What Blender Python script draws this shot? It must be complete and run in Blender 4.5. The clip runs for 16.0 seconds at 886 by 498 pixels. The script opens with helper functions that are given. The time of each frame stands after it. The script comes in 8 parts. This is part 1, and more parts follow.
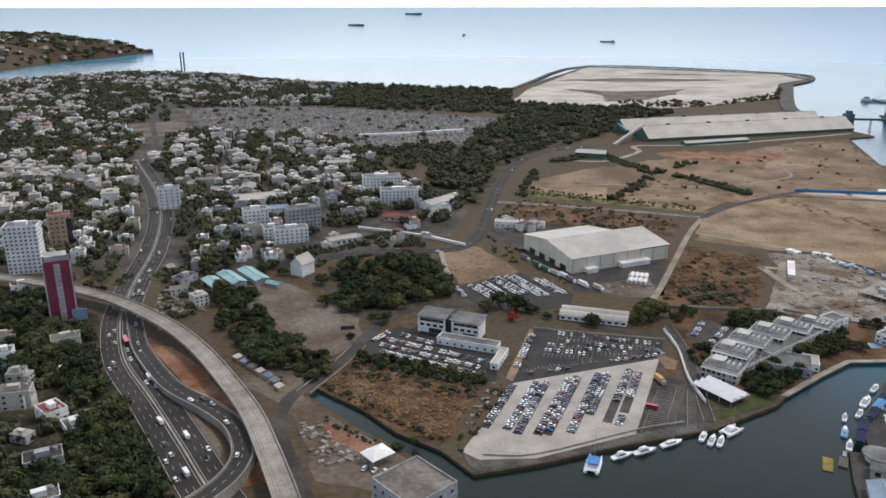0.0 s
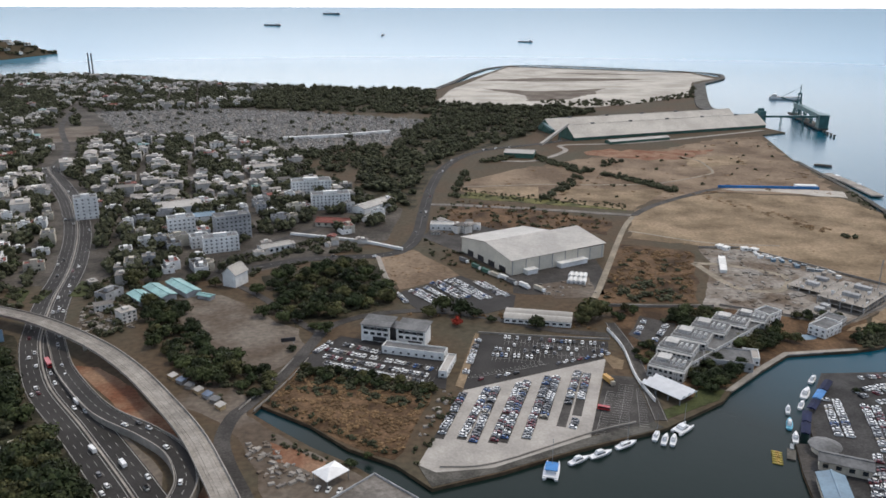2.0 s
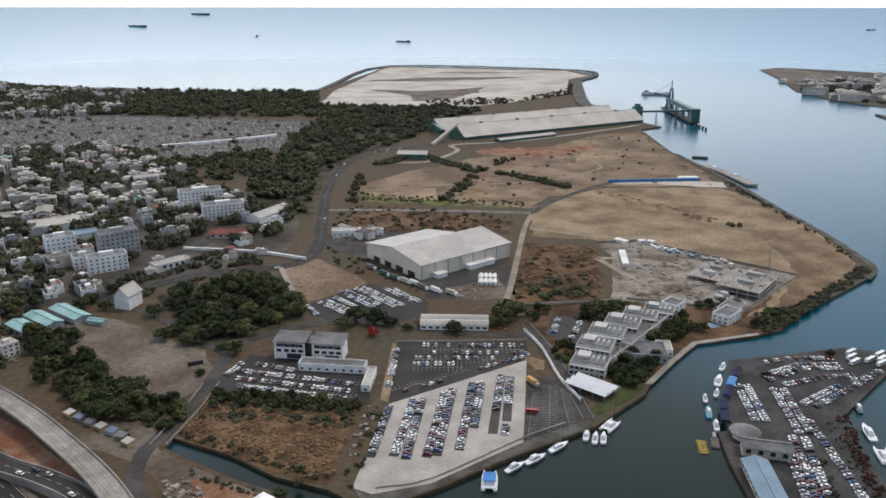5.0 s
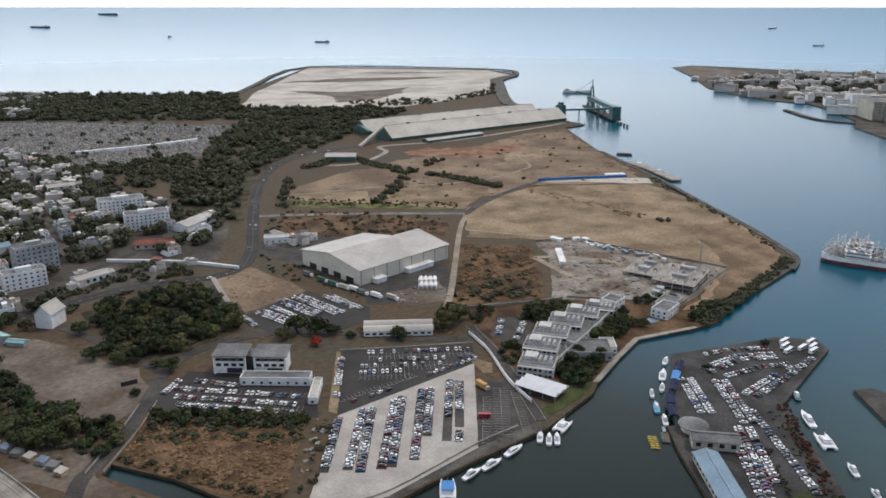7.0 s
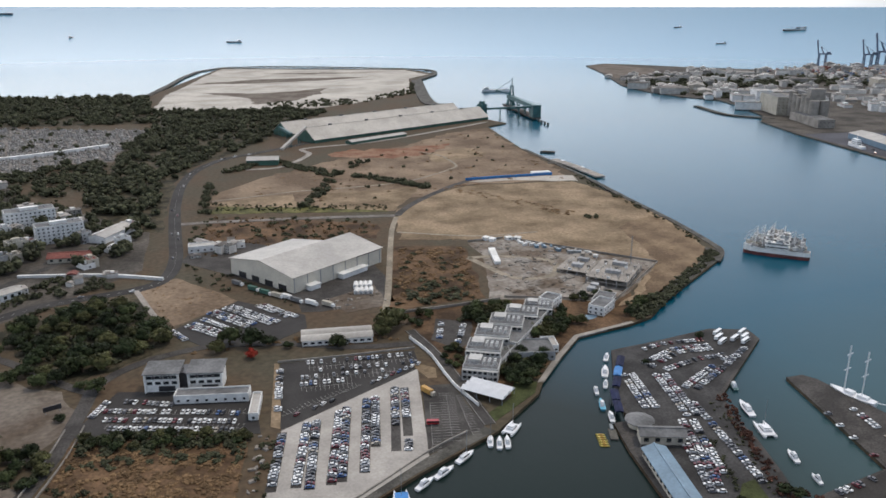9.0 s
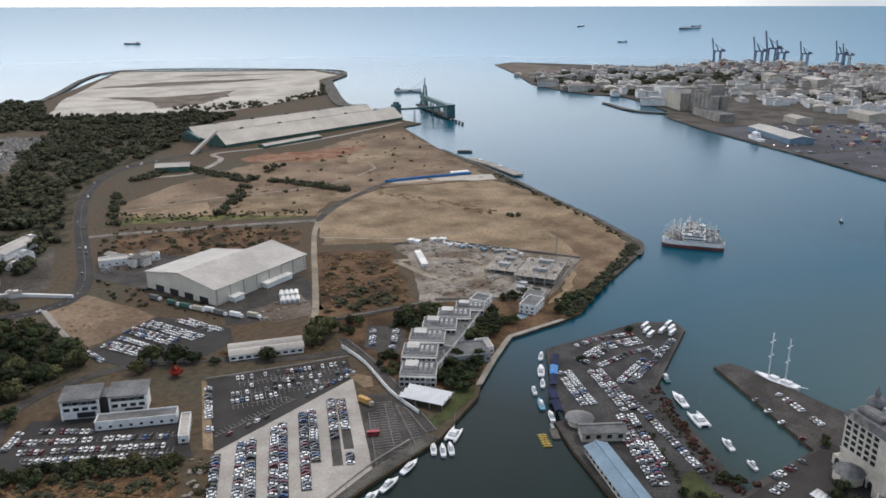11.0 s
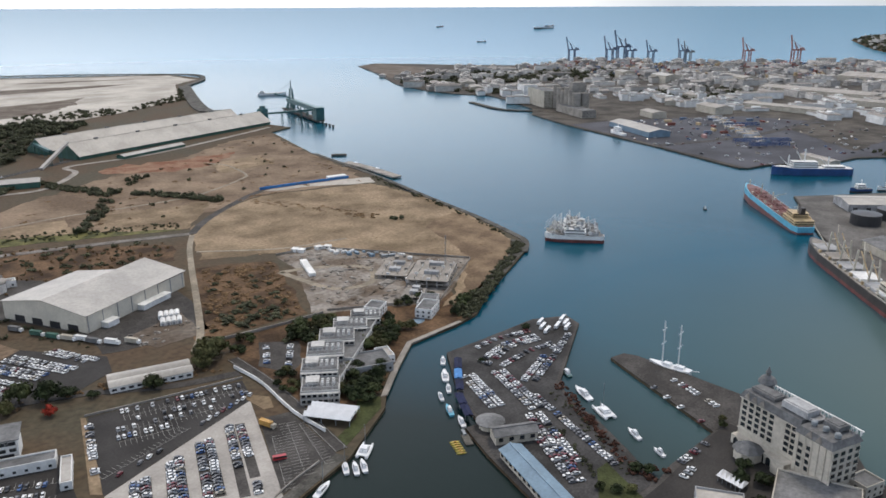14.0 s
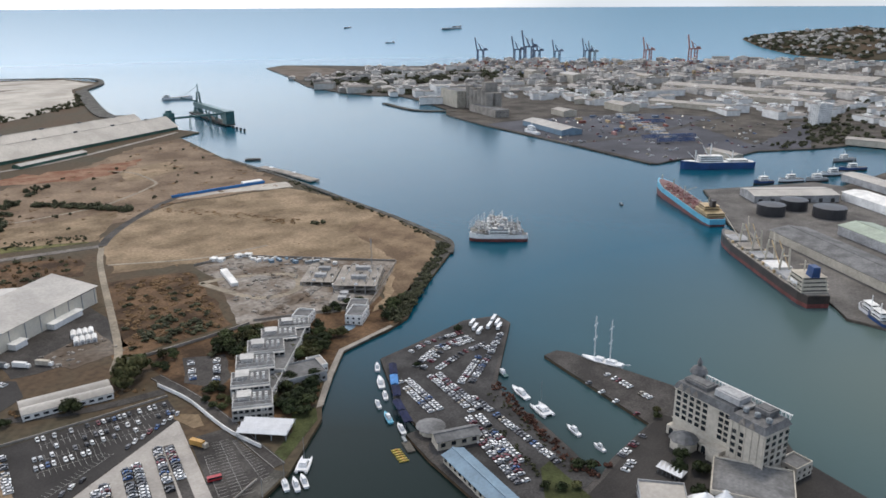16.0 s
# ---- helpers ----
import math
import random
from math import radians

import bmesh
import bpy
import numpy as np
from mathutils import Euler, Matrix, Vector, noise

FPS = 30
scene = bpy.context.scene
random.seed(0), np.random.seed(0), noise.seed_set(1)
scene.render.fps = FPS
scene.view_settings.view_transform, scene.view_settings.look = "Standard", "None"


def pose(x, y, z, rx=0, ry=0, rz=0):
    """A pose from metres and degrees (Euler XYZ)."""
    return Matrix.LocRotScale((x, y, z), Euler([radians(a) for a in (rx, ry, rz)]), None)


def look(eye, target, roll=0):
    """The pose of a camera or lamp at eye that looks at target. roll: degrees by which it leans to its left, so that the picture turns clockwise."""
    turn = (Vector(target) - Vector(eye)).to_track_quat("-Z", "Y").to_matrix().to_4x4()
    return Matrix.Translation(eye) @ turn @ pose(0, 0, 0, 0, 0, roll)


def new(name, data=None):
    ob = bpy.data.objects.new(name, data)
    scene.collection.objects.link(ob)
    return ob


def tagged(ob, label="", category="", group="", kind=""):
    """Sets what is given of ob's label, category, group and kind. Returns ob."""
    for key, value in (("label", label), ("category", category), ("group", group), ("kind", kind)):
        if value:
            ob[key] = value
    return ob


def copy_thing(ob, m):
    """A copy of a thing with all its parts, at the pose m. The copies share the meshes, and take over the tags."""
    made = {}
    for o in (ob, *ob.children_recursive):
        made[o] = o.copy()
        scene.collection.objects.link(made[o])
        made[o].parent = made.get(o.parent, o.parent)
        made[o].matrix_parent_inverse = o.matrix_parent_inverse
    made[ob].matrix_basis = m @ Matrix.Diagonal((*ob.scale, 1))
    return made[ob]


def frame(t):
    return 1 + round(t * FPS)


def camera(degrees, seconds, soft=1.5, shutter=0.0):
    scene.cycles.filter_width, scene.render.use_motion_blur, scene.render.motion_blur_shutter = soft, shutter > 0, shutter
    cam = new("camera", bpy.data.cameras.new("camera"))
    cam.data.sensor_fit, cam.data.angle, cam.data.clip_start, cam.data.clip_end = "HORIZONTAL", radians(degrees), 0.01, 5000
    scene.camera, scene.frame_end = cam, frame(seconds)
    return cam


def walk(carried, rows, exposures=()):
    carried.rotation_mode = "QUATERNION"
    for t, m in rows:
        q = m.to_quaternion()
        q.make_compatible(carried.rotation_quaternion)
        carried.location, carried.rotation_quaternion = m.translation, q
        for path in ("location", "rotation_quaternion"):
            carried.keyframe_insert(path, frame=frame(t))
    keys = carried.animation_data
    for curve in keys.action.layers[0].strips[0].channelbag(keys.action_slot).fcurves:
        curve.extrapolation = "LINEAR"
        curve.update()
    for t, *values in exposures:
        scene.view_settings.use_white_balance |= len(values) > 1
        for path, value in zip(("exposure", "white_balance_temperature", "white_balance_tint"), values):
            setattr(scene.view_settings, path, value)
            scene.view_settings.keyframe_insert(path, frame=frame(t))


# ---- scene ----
cam = camera(59.87, 16.0, soft=1.65)
# seconds, eye x y z in metres, heading to the right, pitch, roll in degrees
PATH = [
    (0.0, 0.00, 0.00, 205.00, 0.00, -17.47, -0.07),
    (0.5, -3.18, 3.00, 204.91, 1.50, -17.46, -0.01),
    (1.0, -6.35, 5.96, 204.87, 3.02, -17.47, 0.04),
    (1.5, -9.44, 8.86, 204.92, 4.52, -17.46, 0.10),
    (2.0, -12.53, 11.64, 205.02, 6.04, -17.45, 0.15),
    (2.5, -15.58, 14.32, 205.18, 7.58, -17.45, 0.18),
    (3.0, -18.44, 17.02, 205.40, 9.07, -17.44, 0.19),
    (3.5, -21.17, 19.74, 205.59, 10.56, -17.44, 0.16),
    (4.0, -23.78, 22.46, 205.75, 12.06, -17.45, 0.12),
    (6.5, -35.83, 35.48, 206.33, 19.53, -17.48, 0.03),
    (7.0, -37.95, 38.39, 206.45, 21.01, -17.48, 0.04),
    (7.5, -39.93, 41.44, 206.45, 22.52, -17.49, 0.04),
    (8.0, -41.84, 44.53, 206.40, 24.04, -17.51, 0.05),
    (8.5, -43.60, 47.68, 206.42, 25.60, -17.50, 0.06),
    (9.0, -45.14, 50.73, 206.47, 27.23, -17.51, 0.05),
    (11.5, -51.51, 65.98, 206.94, 35.65, -17.53, -0.09),
    (12.0, -52.51, 69.10, 206.94, 37.34, -17.52, -0.13),
    (12.5, -53.29, 72.26, 206.82, 39.01, -17.50, -0.17),
    (13.0, -53.90, 75.51, 206.63, 40.70, -17.49, -0.19),
    (13.5, -54.58, 78.79, 206.46, 42.41, -17.49, -0.20),
    (14.0, -55.29, 81.93, 206.37, 44.11, -17.48, -0.21),
    (14.5, -55.98, 84.90, 206.27, 45.79, -17.47, -0.22),
    (15.0, -56.65, 87.81, 206.19, 47.47, -17.44, -0.23),
    (15.5, -57.26, 90.68, 206.07, 49.14, -17.44, -0.24),
    (16.0, -57.70, 93.58, 206.00, 50.82, -17.44, -0.24),
]


def shot(x, y, z, heading, pitch, roll):
    h, p = radians(heading), radians(pitch)
    way = Vector((math.sin(h) * math.cos(p), math.cos(h) * math.cos(p), math.sin(p)))
    return look((x, y, z), Vector((x, y, z)) + way, roll)


EYE = 205.0
walk(cam, [(row[0], shot(*row[1:])) for row in PATH], [(0, 0.06), (4, 0.0), (9, 0.0), (12.5, 0.05), (16, 0.14)])

# ---- light: a bright veiled sky with the sun behind thin cloud over the sea ----
SUN_ELEVATION, SUN_HEADING, BANK_HEADING = 60.0, 72.0, -12.0
world = bpy.data.worlds.new("sky")
scene.world = world
world.use_nodes = True
wn, wl = world.node_tree.nodes, world.node_tree.links
wn.clear()
w_out = wn.new("ShaderNodeOutputWorld")
w_bg = wn.new("ShaderNodeBackground")
w_sky = wn.new("ShaderNodeTexSky")
w_sky.sky_type = "NISHITA"
w_sky.sun_disc = False
w_sky.sun_elevation = radians(SUN_ELEVATION)
w_sky.sun_rotation = radians(SUN_HEADING)
w_sky.air_density, w_sky.dust_density = 1.0, 2.0
w_tc = wn.new("ShaderNodeTexCoord")
w_map = wn.new("ShaderNodeMapping")
w_map.inputs["Scale"].default_value = (1.0, 1.0, 3.5)
w_noise = wn.new("ShaderNodeTexNoise")
w_noise.inputs["Scale"].default_value = 2.2
w_noise.inputs["Detail"].default_value = 5.0
w_ramp = wn.new("ShaderNodeMapRange")
w_ramp.inputs["From Min"].default_value, w_ramp.inputs["From Max"].default_value = 0.3, 0.7
w_ramp.inputs["To Min"].default_value, w_ramp.inputs["To Max"].default_value = 0.35, 0.8
w_mix = wn.new("ShaderNodeMix")
w_mix.data_type = "RGBA"
w_mix.inputs["B"].default_value = (6.7, 6.7, 6.8, 1)
wl.new(w_tc.outputs["Generated"], w_map.inputs["Vector"])
wl.new(w_map.outputs["Vector"], w_noise.inputs["Vector"])
wl.new(w_noise.outputs["Fac"], w_ramp.inputs["Value"])
wl.new(w_ramp.outputs["Result"], w_mix.inputs["Factor"])
wl.new(w_sky.outputs["Color"], w_mix.inputs["A"])
# thin bright cloud over the open sea, clearer bluish sky away from it
w_dot = wn.new("ShaderNodeVectorMath")
w_dot.operation = "DOT_PRODUCT"
w_dot.inputs[1].default_value = (math.sin(radians(BANK_HEADING)), math.cos(radians(BANK_HEADING)), 0.25)
w_glow = wn.new("ShaderNodeMapRange")
w_glow.inputs["From Min"].default_value, w_glow.inputs["From Max"].default_value = 0.3, 1.05
w_tint = wn.new("ShaderNodeMix")
w_tint.data_type = "RGBA"
w_tint.inputs["A"].default_value = (0.89, 1.0, 1.15, 1)
w_tint.inputs["B"].default_value = (3.3, 3.2, 3.15, 1)
w_scale = wn.new("ShaderNodeVectorMath")
w_scale.operation = "MULTIPLY"
wl.new(w_tc.outputs["Generated"], w_dot.inputs[0])
wl.new(w_dot.outputs["Value"], w_glow.inputs["Value"])
wl.new(w_mix.outputs["Result"], w_scale.inputs[0])
wl.new(w_glow.outputs["Result"], w_tint.inputs["Factor"])
wl.new(w_tint.outputs["Result"], w_scale.inputs[1])
# brighter towards the horizon than overhead, as under a high veil
w_sep = wn.new("ShaderNodeSeparateXYZ")
w_alt = wn.new("ShaderNodeMapRange")
w_alt.inputs["From Min"].default_value, w_alt.inputs["From Max"].default_value = 0.28, 0.85
w_alt.inputs["To Min"].default_value, w_alt.inputs["To Max"].default_value = 1.15, 0.5
w_dim = wn.new("ShaderNodeVectorMath")
w_dim.operation = "SCALE"
wl.new(w_tc.outputs["Generated"], w_sep.inputs[0])
wl.new(w_sep.outputs["Z"], w_alt.inputs["Value"])
wl.new(w_scale.outputs["Vector"], w_dim.inputs[0])
wl.new(w_alt.outputs["Result"], w_dim.inputs["Scale"])
wl.new(w_dim.outputs["Vector"], w_bg.inputs["Color"])
w_bg.inputs["Strength"].default_value = 0.13
wl.new(w_bg.outputs["Background"], w_out.inputs["Surface"])
sun = new("sun", bpy.data.lights.new("sun", "SUN"))
sun.data.energy, sun.data.angle, sun.data.color = 1.75, radians(12), (1.0, 0.89, 0.74)
sh, se = radians(SUN_HEADING), radians(SUN_ELEVATION)
sun.matrix_world = look((math.sin(sh) * math.cos(se) * 900, math.cos(sh) * math.cos(se) * 900, math.sin(se) * 900), (0, 0, 0))


# ---- materials ----
def mat(name, base, rough=0.8, var=0.25, scale=0.05, fine=1.2, bump=0.3, metal=0.0, rnd=0.0, second=None, cut=(0.4, 0.62)):
    """A surface with blotches (scale) and grain (fine), both per metre, on world places."""
    m = bpy.data.materials.new(name)
    m.use_nodes = True
    n, l = m.node_tree.nodes, m.node_tree.links
    b = n["Principled BSDF"]
    b.inputs["Roughness"].default_value, b.inputs["Metallic"].default_value = rough, metal
    if rough >= 0.7:
        b.inputs["Specular IOR Level"].default_value = 0.15
    geo = n.new("ShaderNodeNewGeometry")
    big = n.new("ShaderNodeTexNoise")
    big.inputs["Scale"].default_value, big.inputs["Detail"].default_value, big.inputs["Roughness"].default_value = scale, 6, 0.62
    small = n.new("ShaderNodeTexNoise")
    small.inputs["Scale"].default_value, small.inputs["Detail"].default_value = fine, 3
    for t in (big, small):
        l.new(geo.outputs["Position"], t.inputs["Vector"])
    ramp = n.new("ShaderNodeMapRange")
    ramp.inputs["From Min"].default_value, ramp.inputs["From Max"].default_value = cut
    l.new(big.outputs["Fac"], ramp.inputs["Value"])
    mix = n.new("ShaderNodeMix")
    mix.data_type = "RGBA"
    dark = tuple(c * (1 - var) for c in base)
    mix.inputs["A"].default_value = (*dark, 1)
    mix.inputs["B"].default_value = (*(second or tuple(min(1, c * (1 + var)) for c in base)), 1)
    l.new(ramp.outputs["Result"], mix.inputs["Factor"])
    val = n.new("ShaderNodeHueSaturation")
    grain = n.new("ShaderNodeMapRange")
    grain.inputs["From Min"].default_value, grain.inputs["From Max"].default_value = 0.3, 0.7
    grain.inputs["To Min"].default_value, grain.inputs["To Max"].default_value = 1 - var * 0.8, 1 + var * 0.8
    l.new(small.outputs["Fac"], grain.inputs["Value"])
    last = grain.outputs["Result"]
    if rnd:
        info = n.new("ShaderNodeObjectInfo")
        add = n.new("ShaderNodeMath")
        add.operation = "MULTIPLY_ADD"
        sub = n.new("ShaderNodeMath")
        sub.operation = "SUBTRACT"
        sub.inputs[1].default_value = 0.5
        l.new(info.outputs["Random"], sub.inputs[0])
        l.new(sub.outputs[0], add.inputs[0])
        add.inputs[1].default_value = rnd * 2
        l.new(last, add.inputs[2])
        last = add.outputs[0]
    l.new(last, val.inputs["Value"])
    l.new(mix.outputs["Result"], val.inputs["Color"])
    l.new(val.outputs["Color"], b.inputs["Base Color"])
    if bump:
        bp = n.new("ShaderNodeBump")
        bp.inputs["Strength"].default_value, bp.inputs["Distance"].default_value = bump, 0.4
        l.new(small.outputs["Fac"], bp.inputs["Height"])
        l.new(bp.outputs["Normal"], b.inputs["Normal"])
    return m


def island_mat(name, base, spread, rough=0.8, var=0.15, fine=0.8):
    """A surface whose joined pieces differ from one another in value."""
    m = mat(name, base, rough, var, 0.1, fine, 0.2)
    n, l = m.node_tree.nodes, m.node_tree.links
    geo = next(k for k in n if k.bl_idname == "ShaderNodeNewGeometry")
    hsv = next(k for k in n if k.bl_idname == "ShaderNodeHueSaturation")
    old = hsv.inputs["Value"].links[0].from_socket
    r = n.new("ShaderNodeMapRange")
    r.inputs["To Min"].default_value, r.inputs["To Max"].default_value = 1 - spread, 1 + spread
    l.new(geo.outputs["Random Per Island"], r.inputs["Value"])
    mul = n.new("ShaderNodeMath")
    mul.operation = "MULTIPLY"
    l.new(old, mul.inputs[0])
    l.new(r.outputs["Result"], mul.inputs[1])
    l.new(mul.outputs[0], hsv.inputs["Value"])
    return m


def water_mat():
    m = bpy.data.materials.new("sea_water")
    m.use_nodes = True
    n, l = m.node_tree.nodes, m.node_tree.links
    b = n["Principled BSDF"]
    b.inputs["Roughness"].default_value = 0.22
    b.inputs["IOR"].default_value = 1.18
    geo = n.new("ShaderNodeNewGeometry")
    patch = n.new("ShaderNodeTexNoise")
    patch.inputs["Scale"].default_value, patch.inputs["Detail"].default_value = 0.004, 5
    mix = n.new("ShaderNodeMix")
    mix.data_type = "RGBA"
    mix.inputs["A"].default_value = (0.001, 0.046, 0.070, 1)
    mix.inputs["B"].default_value = (0.001, 0.070, 0.115, 1)
    l.new(geo.outputs["Position"], patch.inputs["Vector"])
    l.new(patch.outputs["Fac"], mix.inputs["Factor"])
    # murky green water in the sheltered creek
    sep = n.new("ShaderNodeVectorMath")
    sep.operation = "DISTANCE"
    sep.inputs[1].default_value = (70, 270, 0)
    l.new(geo.outputs["Position"], sep.inputs[0])
    rng = n.new("ShaderNodeMapRange")
    rng.inputs["From Min"].default_value, rng.inputs["From Max"].default_value = 140, 290
    l.new(sep.outputs["Value"], rng.inputs["Value"])
    murk = n.new("ShaderNodeMix")
    murk.data_type = "RGBA"
    murk.inputs["A"].default_value = (0.008, 0.017, 0.015, 1)
    l.new(rng.outputs["Result"], murk.inputs["Factor"])
    l.new(mix.outputs["Result"], murk.inputs["B"])
    # pale turbid water along the hotel quay
    turbid_way = n.new("ShaderNodeVectorMath")
    turbid_way.operation = "DISTANCE"
    turbid_way.inputs[1].default_value = (430, 90, 0)
    l.new(geo.outputs["Position"], turbid_way.inputs[0])
    turbid_rng = n.new("ShaderNodeMapRange")
    turbid_rng.inputs["From Min"].default_value, turbid_rng.inputs["From Max"].default_value = 320, 60
    l.new(turbid_way.outputs["Value"], turbid_rng.inputs["Value"])
    turbid = n.new("ShaderNodeMix")
    turbid.data_type = "RGBA"
    turbid.inputs["B"].default_value = (0.085, 0.115, 0.10, 1)
    l.new(turbid_rng.outputs["Result"], turbid.inputs["Factor"])
    l.new(murk.outputs["Result"], turbid.inputs["A"])
    # outside the harbour the sky's sheen and haze are painted in as lighter blue
    sheen_reach = n.new("ShaderNodeMapRange")
    sheen_reach.inputs["From Min"].default_value, sheen_reach.inputs["From Max"].default_value = 1500, 3300
    l.new(sep.outputs["Value"], sheen_reach.inputs["Value"])
    painted_sheen = n.new("ShaderNodeMix")
    painted_sheen.data_type = "RGBA"
    painted_sheen.inputs["B"].default_value = (0.065, 0.185, 0.26, 1)
    l.new(sheen_reach.outputs["Result"], painted_sheen.inputs["Factor"])
    l.new(turbid.outputs["Result"], painted_sheen.inputs["A"])
    l.new(painted_sheen.outputs["Result"], b.inputs["Base Color"])
    heights = []
    for s, d in ((0.35, 0.1), (0.03, 0.3)):
        w = n.new("ShaderNodeTexNoise")
        w.inputs["Scale"].default_value, w.inputs["Detail"].default_value = s, 3
        l.new(geo.outputs["Position"], w.inputs["Vector"])
        bp = n.new("ShaderNodeBump")
        bp.inputs["Strength"].default_value, bp.inputs["Distance"].default_value = 0.5, d
        l.new(w.outputs["Fac"], bp.inputs["Height"])
        if heights:
            l.new(heights[-1].outputs["Normal"], bp.inputs["Normal"])
        heights.append(bp)
    l.new(heights[-1].outputs["Normal"], b.inputs["Normal"])
    return m


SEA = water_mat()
SOIL = mat("dry_soil", (0.12, 0.083, 0.052), 0.95, 0.3, 0.012, 0.25, 0.4, second=(0.072, 0.062, 0.042))
TOWNSOIL = mat("town_ground", (0.075, 0.066, 0.056), 0.95, 0.4, 0.02, 0.3, 0.3)
DRYGRASS = mat("dry_grass", (0.205, 0.148, 0.09), 0.95, 0.3, 0.02, 0.35, 0.5, second=(0.29, 0.215, 0.14))
BROWN = mat("brown_scrub_ground", (0.066, 0.040, 0.022), 0.95, 0.35, 0.035, 0.5, 0.6, second=(0.15, 0.092, 0.052))
REDSOIL = mat("red_soil", (0.23, 0.098, 0.055), 0.95, 0.3, 0.04, 0.5, 0.4, second=(0.25, 0.155, 0.10))
PALE = mat("pale_sand", (0.42, 0.385, 0.335), 0.95, 0.2, 0.01, 0.2, 0.2, second=(0.50, 0.465, 0.41))
SAND = mat("grey_sand_flat", (0.13, 0.098, 0.072), 0.95, 0.3, 0.02, 0.3, 0.3, second=(0.17, 0.145, 0.12))
TANSOIL = mat("tan_field_soil", (0.17, 0.118, 0.077), 0.95, 0.3, 0.015, 0.3, 0.4, second=(0.235, 0.172, 0.118))
# woodland ground coloured dark for the shade below the crowns
SHADEFLOOR = mat("wood_floor", (0.035, 0.034, 0.02), 0.95, 0.4, 0.05, 0.5, 0.6, second=(0.085, 0.070, 0.045))
VILLA = mat("villa_render", (0.47, 0.46, 0.44), 0.8, 0.15, 0.08, 0.6, 0.1)
DIRTROAD = mat("pale_track", (0.25, 0.215, 0.165), 0.95, 0.2, 0.05, 0.4, 0.2)
GREENFIELD = mat("green_crop", (0.08, 0.085, 0.03), 0.9, 0.4, 0.06, 0.6, 0.8, second=(0.15, 0.14, 0.05))
LAWN = mat("lawn", (0.05, 0.058, 0.022), 0.9, 0.3, 0.08, 0.8, 0.5)
RUBBLE = mat("rubble", (0.19, 0.17, 0.15), 0.95, 0.35, 0.06, 0.5, 0.7, second=(0.22, 0.20, 0.18))
ASPHALT = mat("asphalt", (0.040, 0.037, 0.035), 0.85, 0.22, 0.03, 1.0, 0.15)
OLDASPHALT = mat("worn_asphalt", (0.061, 0.056, 0.052), 0.9, 0.3, 0.05, 0.8, 0.2)
APRON = mat("dusty_quay_concrete", (0.12, 0.112, 0.104), 0.9, 0.25, 0.03, 0.5, 0.2, second=(0.16, 0.15, 0.14))
YARD = mat("yard_asphalt", (0.072, 0.072, 0.082), 0.9, 0.25, 0.012, 0.4, 0.1)
RUSSET = mat("russet_grass", (0.165, 0.112, 0.07), 0.95, 0.3, 0.03, 0.5, 0.5, second=(0.225, 0.16, 0.10))
SITEDUST = mat("site_dust", (0.19, 0.145, 0.108), 0.95, 0.35, 0.04, 0.3, 0.5, second=(0.28, 0.255, 0.225))
CONCRETE = mat("concrete", (0.28, 0.255, 0.225), 0.85, 0.2, 0.06, 0.7, 0.15)
PALECONC = mat("pale_lot_concrete", (0.35, 0.325, 0.295), 0.85, 0.14, 0.05, 0.7, 0.1)
QUAY = mat("quay_stone", (0.085, 0.08, 0.07), 0.9, 0.35, 0.08, 0.9, 0.5)
PAINT = mat("road_paint", (0.33, 0.32, 0.30), 0.7, 0.15, 0.3, 2.0, 0.0)
WHITE = mat("white_render", (0.70, 0.69, 0.665), 0.8, 0.12, 0.08, 0.6, 0.1)
CREAM = mat("cream_render", (0.44, 0.40, 0.33), 0.8, 0.14, 0.08, 0.6, 0.1)
GREYWALL = mat("grey_render", (0.33, 0.33, 0.33), 0.8, 0.2, 0.08, 0.6, 0.1)
REDWALL = mat("crimson_cladding", (0.17, 0.022, 0.045), 0.5, 0.15, 0.08, 0.8, 0.05)
TANWALL = mat("tan_stone", (0.34, 0.25, 0.165), 0.7, 0.15, 0.1, 0.8, 0.1)
BLACKCLAD = mat("black_cladding", (0.025, 0.025, 0.028), 0.45, 0.2, 0.1, 1.0, 0.05)
ROOFGREY = mat("grey_roof", (0.15, 0.15, 0.15), 0.85, 0.25, 0.07, 0.6, 0.15)
ROOFMETAL = mat("pale_metal_roof", (0.37, 0.345, 0.31), 0.55, 0.14, 0.03, 0.5, 0.1)
WAREWALL = mat("cream_metal_wall", (0.58, 0.53, 0.44), 0.6, 0.08, 0.05, 0.6, 0.05)
TEALROOF = mat("teal_metal_roof", (0.17, 0.33, 0.32), 0.5, 0.18, 0.1, 0.8, 0.05)
BLUEROOF = mat("blue_metal_roof", (0.14, 0.215, 0.28), 0.5, 0.14, 0.08, 0.8, 0.05)
GREENWALL = mat("dark_green_metal", (0.035, 0.10, 0.075), 0.6, 0.2, 0.05, 0.7, 0.05)
REDROOF = mat("red_roof", (0.20, 0.075, 0.06), 0.75, 0.25, 0.1, 0.7, 0.1)
GLASS = mat("window_glass", (0.02, 0.024, 0.028), 0.12, 0.3, 0.2, 1.0, 0.0)
BARK = mat("bark", (0.09, 0.065, 0.045), 0.95, 0.3, 0.5, 4, 0.4)
STEEL = mat("painted_steel", (0.10, 0.14, 0.21), 0.5, 0.2, 0.1, 1.0, 0.0)
GREYSTEEL = mat("grey_steel", (0.22, 0.24, 0.25), 0.5, 0.2, 0.1, 1.0, 0.0)
TERMINALGREEN = mat("green_steel", (0.03, 0.10, 0.10), 0.5, 0.2, 0.1, 1.0, 0.0)
